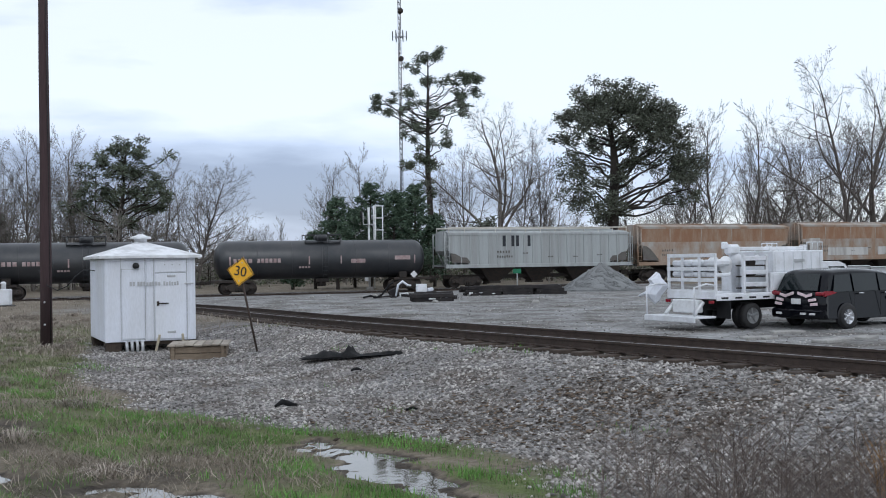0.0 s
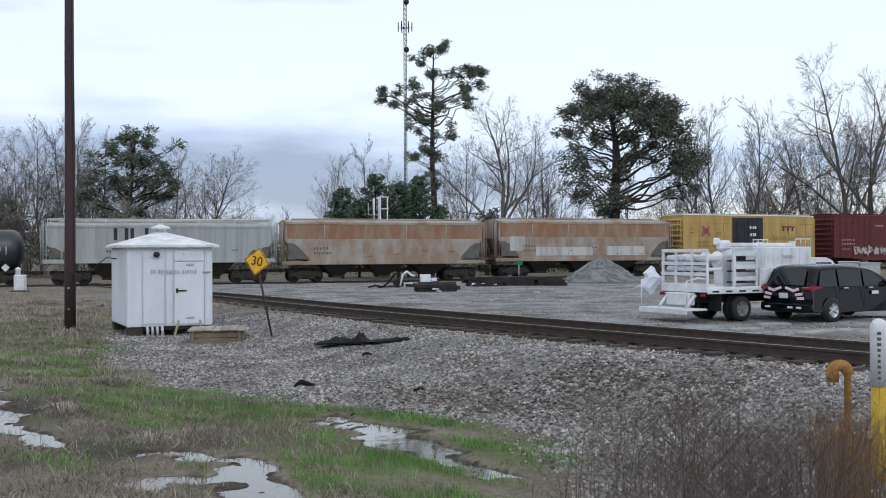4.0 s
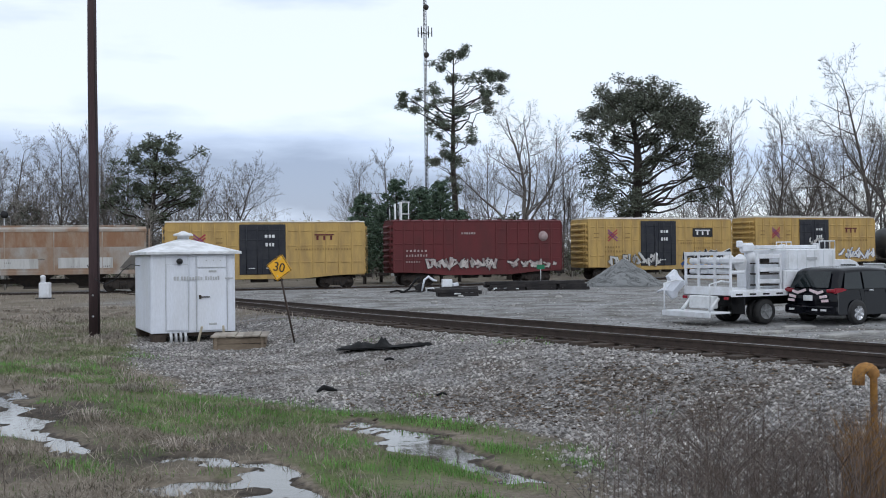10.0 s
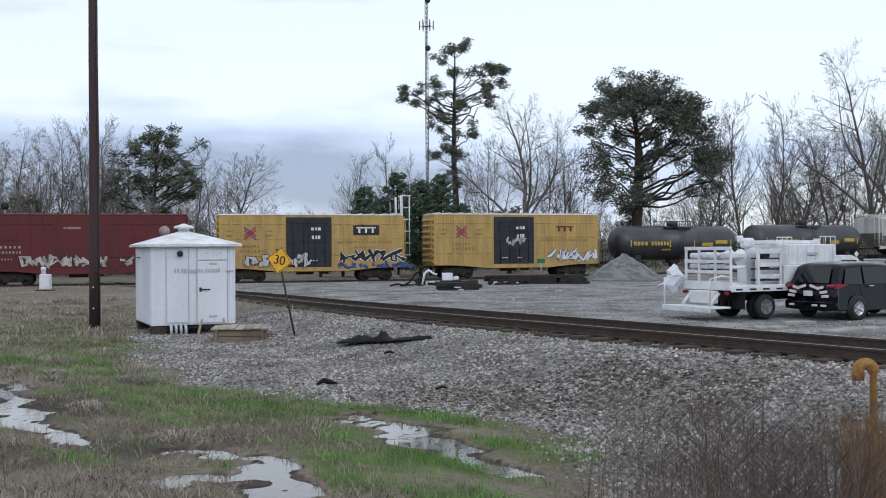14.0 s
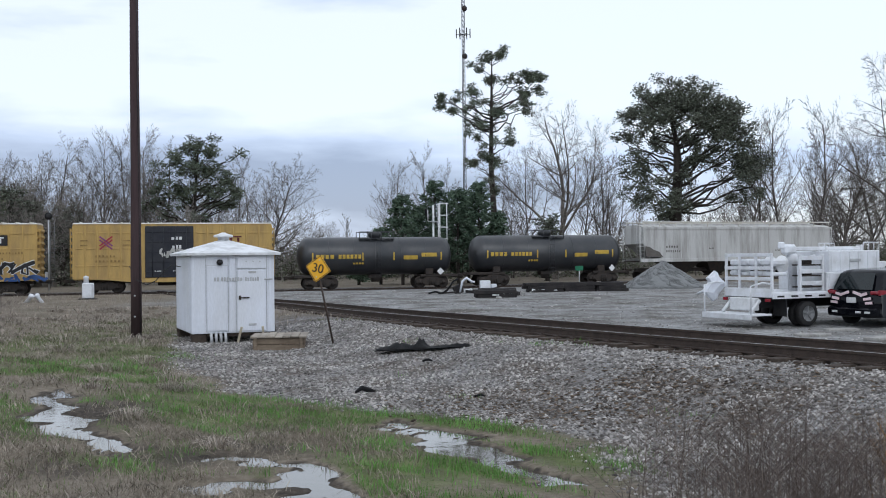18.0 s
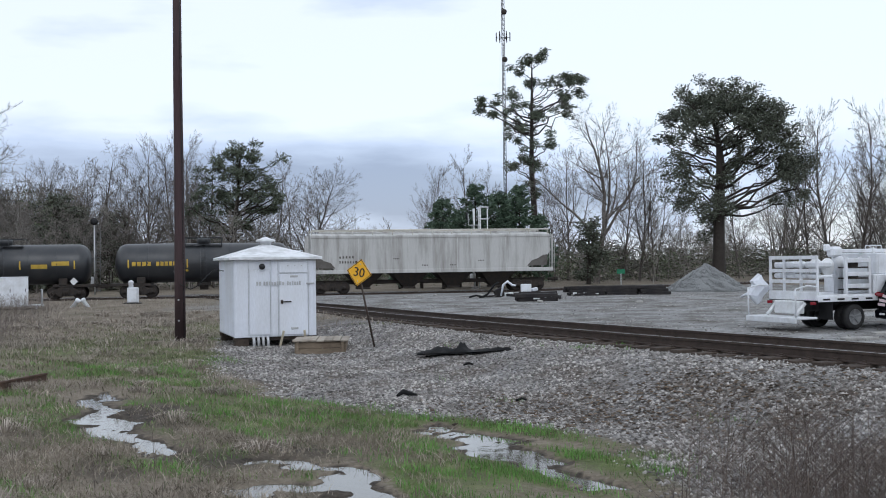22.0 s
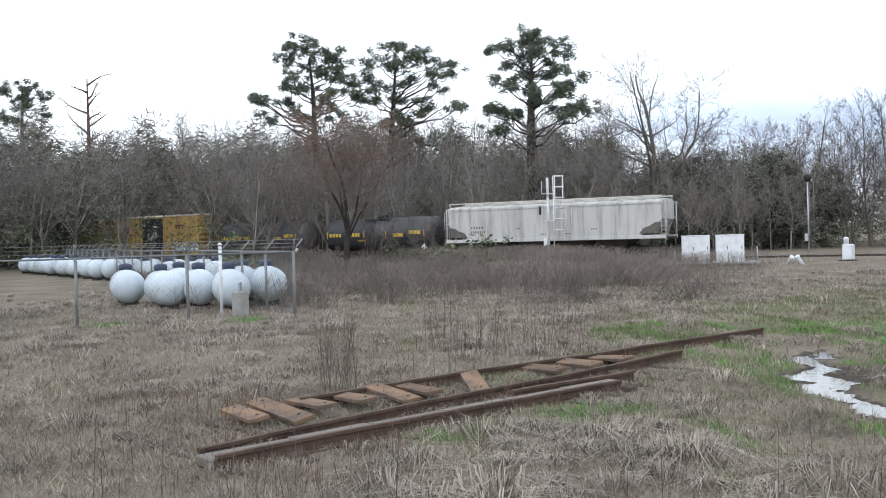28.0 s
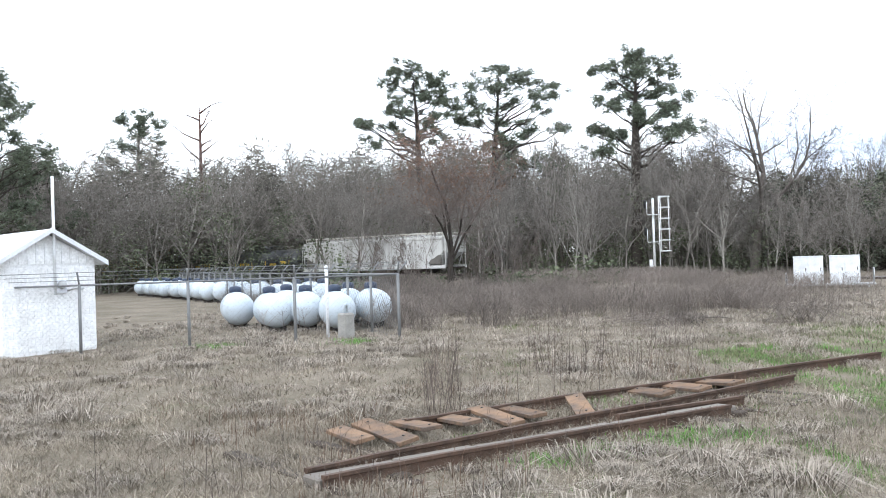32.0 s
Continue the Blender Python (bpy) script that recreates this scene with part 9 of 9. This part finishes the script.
def grass():
    rng = np.random.default_rng(12)
    wet = hollow

    def dry(x, y):
        z = zones(x, y)
        return np.clip(1 - z[:, 0] * 1.2 - z[:, 3] * 1.2 - 0.8 * z[:, 1] - 1.5 * wet(x, y) - 0.5 * z[:, 2], 0, 1) * (0.25 + 0.75 * clumped(x, y, 0.9, 5.0))
    near = lambda x, y: dry(x, y) * (np.hypot(x, y) < 17)
    p = scatter(290000, rng, 4, 80, 4.5, 17, near)
    v, f = blades(p, 0.015, 0.13, 0.0040, rng, 2.8)
    tagged(new("dry_grass", soup("dry_grass", v, f, M["grass_dry"])), "matted dry winter grass", "grass", kind="stuff")
    p = scatter(150000, rng, 4, 80, 16, 42, dry)
    v, f = blades(p, 0.02, 0.13, 0.008, rng, 2.2)
    tagged(new("field_grass", soup("field_grass", v, f, M["grass_dry"])), "matted dry grass further out in the field", "grass", kind="stuff")
    c = scatter(8000, rng, 5, 80, 4.5, 38, lambda x, y: dry(x, y) ** 2 * clumped(x, y, 2.2, 7.0))
    per = 40
    c = np.repeat(c, per, 0)
    m = len(c)
    a, k = rng.random(m) * math.tau, rng.random(m)
    tall = np.repeat(0.05 + 0.12 * rng.random(m // per) ** 1.7, per)
    out = np.stack([np.cos(a), np.sin(a), 0 * a], -1)
    root = c + out * (0.16 * rng.random(m))[:, None]
    v, f = blades(root, 0.02, 0.06, 0.0038, rng, 1.2)
    v = v.reshape(m, 5, 3)
    up = np.array([0, 0, 1.0])
    v[:, 2:4] += (out * (0.8 * k * tall)[:, None] + up * (0.6 * tall)[:, None])[:, None]
    v[:, 4] += out * (2.3 * k * tall)[:, None] + up * (tall * (0.8 - 0.9 * k))[:, None]
    tagged(new("grass_tufts", soup("grass_tufts", v.reshape(-1, 3), f, M["grass_tuft"])), "soft arching tufts of dead pale-brown grass", "grass", kind="stuff")

    # larger shaggy tussocks that give the field its humps
    c = scatter(3600, rng, 14, 78, 7.0, 52, lambda x, y: dry(x, y) * clumped(x, y, 3.1, 4.0) * smoothstep(6.0, 9.0, np.hypot(x, y)) * (1 - smoothstep(-12.2, -11.8, x) * smoothstep(-7.4, -7.8, x) * (y < 21)))
    per = 80
    big = 0.10 + 0.26 * rng.random(len(c)) ** 2
    c, tall = np.repeat(c, per, 0), np.repeat(big, per)
    m = len(c)
    a, k = rng.random(m) * math.tau, rng.random(m)
    out = np.stack([np.cos(a), np.sin(a), 0 * a], -1)
    root = c + out * (1.3 * tall * rng.random(m))[:, None]
    v, f = blades(root, 0.02, 0.08, 0.0065, rng, 1.2)
    v = v.reshape(m, 5, 3)
    v[:, 2:4] += (out * (0.6 * k * tall)[:, None] + up * (0.55 * tall)[:, None])[:, None]
    v[:, 4] += out * (2.6 * (0.3 + k) * tall)[:, None] + up * (tall * (0.62 - 0.75 * k))[:, None]
    tagged(new("tussocks", soup("tussocks", v.reshape(-1, 3), f, M["grass_tuft"])), "shaggy humped tussocks of straw-coloured dead grass", "grass", kind="stuff")

    def fresh(x, y):
        z = zones(x, y)
        return np.clip(z[:, 1] * 1.6 - 0.12 - z[:, 0] - 1.6 * wet(x, y), 0, 1) * (0.08 + 0.92 * clumped(x, y, 0.45, 2.0) ** 1.6) * (0.2 + 0.8 * clumped(x, y, 1.7, 6.0))
    p = scatter(440000, rng, -14, 48, 7, 24, fresh)
    v, f = blades(p, 0.02, 0.08, 0.0042, rng, 1.1)
    tagged(new("fresh_grass", soup("fresh_grass", v, f, M["grass_olive"])), "thin patchy green winter grass", "grass", kind="stuff")
    p = scatter(200000, rng, 5, 48, 22, 44, fresh)
    v, f = blades(p, 0.03, 0.10, 0.010, rng, 1.0)
    tagged(new("field_green", soup("field_green", v, f, M["grass_field"])), "green grass patches further out in the field", "grass", kind="stuff")
    bright = lambda x, y: np.clip(zones(x, y)[:, 1] * 2.4 - 0.65 - wet(x, y) - zones(x, y)[:, 0], 0, 1) * clumped(x, y, 0.4, 1.0) ** 2
    p = scatter(210000, rng, -14, 40, 7, 26, bright)
    v, f = blades(p, 0.03, 0.12, 0.0045, rng, 0.8)
    tagged(new("bright_grass", soup("bright_grass", v, f, M["grass_green"])), "bright fresh green grass clumps", "grass", kind="stuff")
    c = []
    for (x, y, n, s) in ((-7.9, 8.6, 260, 0.22), (-7.7, 9.4, 300, 0.26), (-7.6, 10.5, 420, 0.35), (-7.4, 11.3, 320, 0.3), (-24.3, 18.2, 700, 0.45), (-27.0, 15.2, 500, 0.4), (-10.4, 12.6, 200, 0.3), (-9.6, 9.0, 90, 0.12)):
        c.append(np.stack([x + s * rng.normal(size=n), y + s * rng.normal(size=n), np.zeros(n)], -1))
    c = np.concatenate(c)
    c[:, 2] = height(c[:, 0], c[:, 1])
    v, f = blades(c, 0.03, 0.13, 0.006, rng, 1.2)
    tagged(new("green_tuft", soup("green_tuft", v, f, M["grass_green"])), "bright green grass tufts by the old rails", "grass", kind="stuff")


def stems(points, lo, hi, rng, r=0.006, twigs=5, spread=0.35):
    """Upright dead weed stems with short side twigs."""
    segs = []
    for x, y, z in points:
        h = lo + (hi - lo) * rng.random()
        lx, ly = rng.normal(0, 0.10) * h, rng.normal(0, 0.10) * h
        segs.append(((x, y, z), (x + lx, y + ly, z + h), r, r * 0.5))
        for k in range(twigs):
            u = 0.35 + 0.6 * rng.random()
            a = rng.random() * math.tau
            q = (x + lx * u, y + ly * u, z + h * u)
            e = spread * h * (1.1 - u) + 0.05
            segs.append((q, (q[0] + e * math.cos(a), q[1] + e * math.sin(a), q[2] + e * 0.9), r * 0.5, r * 0.3))
    return seg_soup(segs, 3)


def weeds():
    rng = np.random.default_rng(31)
    # the brush at the right of the bank of stone
    n = 290
    az = np.radians(rng.normal(-17.0, 4.8, n))
    r = 6.2 + 3.6 * rng.random(n)
    keep = (np.degrees(az) < -5.5) & (np.degrees(az) > -29)
    x, y = -r * np.sin(az), r * np.cos(az)
    p = np.stack([x, y, height(x, y)], -1)[keep]
    v, f = stems(p, 0.3, 1.25, rng, 0.0034, 12, 0.6)
    tagged(new("brush", soup("brush", v, f, M["weed"])), "thin leafless brown brush before the gravel", "brush", kind="stuff")
    n = 750
    az = np.radians(rng.normal(-17, 5.5, n))
    r = 5.8 + 4.0 * rng.random(n)
    keep = (np.degrees(az) < -7) & (np.degrees(az) > -30)
    x, y = -r * np.sin(az), r * np.cos(az)
    p = np.stack([x, y, height(x, y)], -1)[keep]
    v, f = blades(p, 0.15, 0.65, 0.003, rng, 1.0)
    tagged(new("brush_grass", soup("brush_grass", v, f, M["weed"])), "dead brown grass in the brush", "grass", kind="stuff")
    n = 900
    az = np.radians(rng.normal(-21.7, 0.55, n))
    r = 9.0 + 1.6 * rng.random(n)
    x, y = -r * np.sin(az), r * np.cos(az)
    v, f = blades(np.stack([x, y, height(x, y)], -1), 0.25, 1.0, 0.006, rng, 0.5)
    tagged(new("orange_grass", soup("orange_grass", v, f, M["rust_grass"])), "orange dead grass round the vent pipe", "grass", kind="stuff")
    # tall stems behind and before the old track
    p = scatter(1000, rng, 33, 49.5, 12.5, 21, lambda x, y: clumped(x, y, 1.6, 8.0) ** 2 * (x < -10.9))
    v, f = stems(p, 0.4, 1.15, rng, 0.0055, 5, 0.2)
    tagged(new("tall_weeds", soup("tall_weeds", v, f, M["weed"])), "tall dead brown weed stems in the field", "weeds", kind="stuff")
    p = scatter(9000, rng, 30, 64, 8.5, 22, lambda x, y: clumped(x, y, 1.1, 5.0) ** 2 * clumped(x, y, 3.0, 1.0) * (x < -7.2))
    v, f = blades(p, 0.08, 0.34, 0.004, rng, 0.7)
    tagged(new("rusty_weeds", soup("rusty_weeds", v, f, M["weed_rust"])), "low rust-brown dead weeds round the old track", "weeds", kind="stuff")
    p = scatter(420, rng, 18, 75, 5.0, 12, lambda x, y: 0.5 * clumped(x, y, 1.2, 3.0))
    v, f = stems(p, 0.25, 0.8, rng, 0.004, 4, 0.25)
    tagged(new("thin_weeds", soup("thin_weeds", v, f, M["weed"])), "scattered thin dead stems", "weeds", kind="stuff")
    # purple-brown bramble bank below the main line
    p = scatter(22000, rng, 24, 60, 32, 74, lambda x, y: clumped(x, y, 5.0, 2.0) * smoothstep(24, 32, np.degrees(np.arctan2(-x, y))) * (main_offset(x, y) < -6) * smoothstep(33, 46, np.hypot(x, y)))
    v, f = stems(p, 0.25, 0.95, rng, 0.009, 7, 0.9)
    tagged(new("bramble", soup("bramble", v, f, M["bramble"])), "low purple-brown bramble thicket on the bank", "brush", kind="stuff")
    p = scatter(16000, rng, 5, 62, 30, 76, lambda x, y: (1 - zones(x, y)[:, 0]) * (1 - zones(x, y)[:, 3]) * (main_offset(x, y) < -5))
    v, f = blades(p, 0.06, 0.20, 0.014, rng, 1.4)
    tagged(new("far_dry_grass", soup("far_dry_grass", v, f, M["grass_tuft"])), "dry grass on the far side of the field", "grass", kind="stuff")
    # arching bramble mounds on the bank
    rng2 = random.Random(37)
    segs = []
    for _ in range(26):
        q = polar(rng2.uniform(29, 53), rng2.uniform(33, 63))
        z0, w, h = ground_z(q.x, q.y), rng2.uniform(0.7, 1.9), rng2.uniform(0.5, 1.3)
        for _ in range(75):
            a, k = rng2.uniform(0, math.tau), rng2.uniform(0.15, 1.0) ** 0.6
            foot = Vector((q.x + 0.5 * w * rng2.gauss(0, 0.6), q.y + 0.5 * w * rng2.gauss(0, 0.6), z0 - 0.05))
            reach = Vector((math.cos(a), math.sin(a), 0)) * w * k
            top = foot + reach * 0.45 + Vector((0, 0, h * rng2.uniform(0.6, 1.1)))
            end = foot + reach * 1.1 + Vector((0, 0, h * rng2.uniform(0.1, 0.7)))
            segs += [(tuple(foot), tuple(top), 0.009, 0.008), (tuple(top), tuple(end), 0.008, 0.005)]
            for _ in range(2):
                u = rng2.random()
                c = top.lerp(end, u)
                segs.append((tuple(c), tuple(c + Vector((rng2.gauss(0, 0.2), rng2.gauss(0, 0.2), rng2.gauss(0.1, 0.15)))), 0.006, 0.004))
    v, f = seg_soup(segs, 3)
    tagged(new("bramble_mounds", soup("bramble_mounds", v, f, M["bramble"])), "arching mounds of leafless bramble on the bank", "brush", kind="stuff")
    # shrubs beside the young tree
    c = []
    for az, d, w in ((45.0, 60, 2.2), (42.5, 62, 1.6), (50.5, 60, 1.8), (40, 66, 1.2), (53.5, 58, 1.4)):
        q = polar(az, d)
        for _ in range(int(12 * w)):
            c.append((q.x + rng.normal(0, w * 0.5), q.y + rng.normal(0, w * 0.5), 0.7 + abs(rng.normal(0, 0.55))))
    v, f = quads_at(c, 0.16, rng, 0.8, 12, 0.5)
    tagged(new("shrubs", soup("shrubs", v, f, M["shrub"])), "scrubby half-green shrubs at the field's edge", "shrubs", kind="stuff")


def stones():
    rng = np.random.default_rng(77)

    def where(m):
        out = np.zeros((0, 3))
        while len(out) < m:
            p = scatter(m, rng, -32, 20, 9.5, 34, lambda x, y: np.clip(zones(x, y)[:, 0] * 1.3 - 0.15, 0, 1) * (y < 34))
            out = np.concatenate([out, p])
        return out[:m]
    def lot_place(m):
        x, y = -14 + 30 * rng.random(m * 5), 24 + 46 * rng.random(m * 5) ** 1.3
        k = (zones(x, y)[:, 3] > 0.5) & (spur_dist(x, y)[0] > 2.0)
        p = np.stack([x[k], y[k], height(x[k], y[k])], -1)[:m]
        return np.concatenate([p, p[:m - len(p)]]) if len(p) < m else p
    v, f = stone_soup(12000, 0.02, 0.09, rng, lot_place)
    tagged(new("lot_gravel", soup("lot_gravel", v, f, M["stone"])), "coarse grey gravel scattered over the lot", "gravel", kind="stuff")
    def litter(m):
        a, k = rng.normal(size=m), rng.normal(size=m)
        x, y = 1.9 + 1.7 * a, 15.8 + 1.1 * k - 0.3 * a
        return np.stack([x, y, height(x, y) + 0.012], -1)
    v, f = stone_soup(2400, 0.02, 0.10, rng, litter)
    v.reshape(-1, 6, 3)[:, :, 2] = height(v[:, 0], v[:, 1]).reshape(-1, 6) + 0.02 + 0.35 * (v.reshape(-1, 6, 3)[:, :, 2] - height(v[:, 0], v[:, 1]).reshape(-1, 6))
    tagged(new("bark_litter", soup("bark_litter", v, f, M["chips"])), "brown bark and wood chips strewn over the gravel", "litter", kind="stuff")
    v, f = stone_soup(66000, 0.022, 0.09, rng, where)
    tagged(new("crushed_stone", soup("crushed_stone", v, f, M["stone"])), "loose grey crushed stone ballast", "gravel", kind="stuff")


def water_material():
    m = bpy.data.materials.new("puddle_water")
    m.use_nodes = True
    b = m.node_tree.nodes["Principled BSDF"]
    b.inputs["Base Color"].default_value = (0.10, 0.09, 0.075, 1)
    b.inputs["Roughness"].default_value = 0.04
    b.inputs["IOR"].default_value = 1.45
    b.inputs["Specular IOR Level"].default_value = 1.0
    n = m.node_tree.nodes.new("ShaderNodeTexNoise")
    n.inputs["Scale"].default_value, n.inputs["Detail"].default_value = 5.0, 4
    g = m.node_tree.nodes.new("ShaderNodeNewGeometry")
    m.node_tree.links.new(g.outputs["Position"], n.inputs["Vector"])
    r = m.node_tree.nodes.new("ShaderNodeBump")
    r.inputs["Strength"].default_value, r.inputs["Distance"].default_value = 0.07, 0.02
    m.node_tree.links.new(n.outputs[0], r.inputs["Height"])
    m.node_tree.links.new(r.outputs[0], b.inputs["Normal"])
    return m


def puddles():
    rng = random.Random(13)
    wm = water_material()
    for q, line in enumerate(STREAMS):
        mb = Mesh()
        pts = []
        for (ax, ay, aw), (bx, by, bw) in zip(line, line[1:]):
            pts += [(ax + (bx - ax) * k / 6, ay + (by - ay) * k / 6, aw + (bw - aw) * k / 6) for k in range(6)]
        pts.append(line[-1])
        for k, (a, b) in ((0, (pts[0], pts[1])), (len(pts), (pts[-1], pts[-2]))):
            g = 1.3 * a[2] / math.hypot(a[0] - b[0], a[1] - b[1])
            pts.insert(k + (k > 0), (a[0] + (a[0] - b[0]) * g, a[1] + (a[1] - b[1]) * g, a[2]))
        v = []
        for i, (x, y, w) in enumerate(pts):
            a, b = pts[max(i - 1, 0)], pts[min(i + 1, len(pts) - 1)]
            s = Vector((b[1] - a[1], a[0] - b[0], 0)).normalized() * w * 1.45
            v += [Vector((x, y, -0.034 - 0.0006 * q)) - s, Vector((x, y, -0.034 - 0.0006 * q)) + s]
        mb.add(v, [(2 * i, 2 * i + 1, 2 * i + 3, 2 * i + 2) for i in range(len(pts) - 1)])
        ob = part("puddle", mb, wm)
        tagged(ob, "shallow muddy puddle reflecting the grey sky", "puddle", "puddles in the grass", "structure")


grass()
weeds()
stones()
puddles()


def motions():
    ways = ((0, 0), (6, 0.3), (13, 0), (19, -0.4), (24, 0.3), (28, 0.1), (30, 0.3), (32, 0.5))
    for car, s in TRAIN:
        rows = []
        for t in range(33):
            k = s + SPEED * t + float(np.interp(t, [w[0] for w in ways], [w[1] for w in ways]))
            half = 6.0
            a, b = main_point(k - half), main_point(k + half)
            turn = math.degrees(math.atan2(a.y - b.y, a.x - b.x))
            rows.append((t, Matrix.Translation((a + b) / 2) @ pose(0, 0, 0, 0, 0, turn)))
        walk(car, rows)


motions()
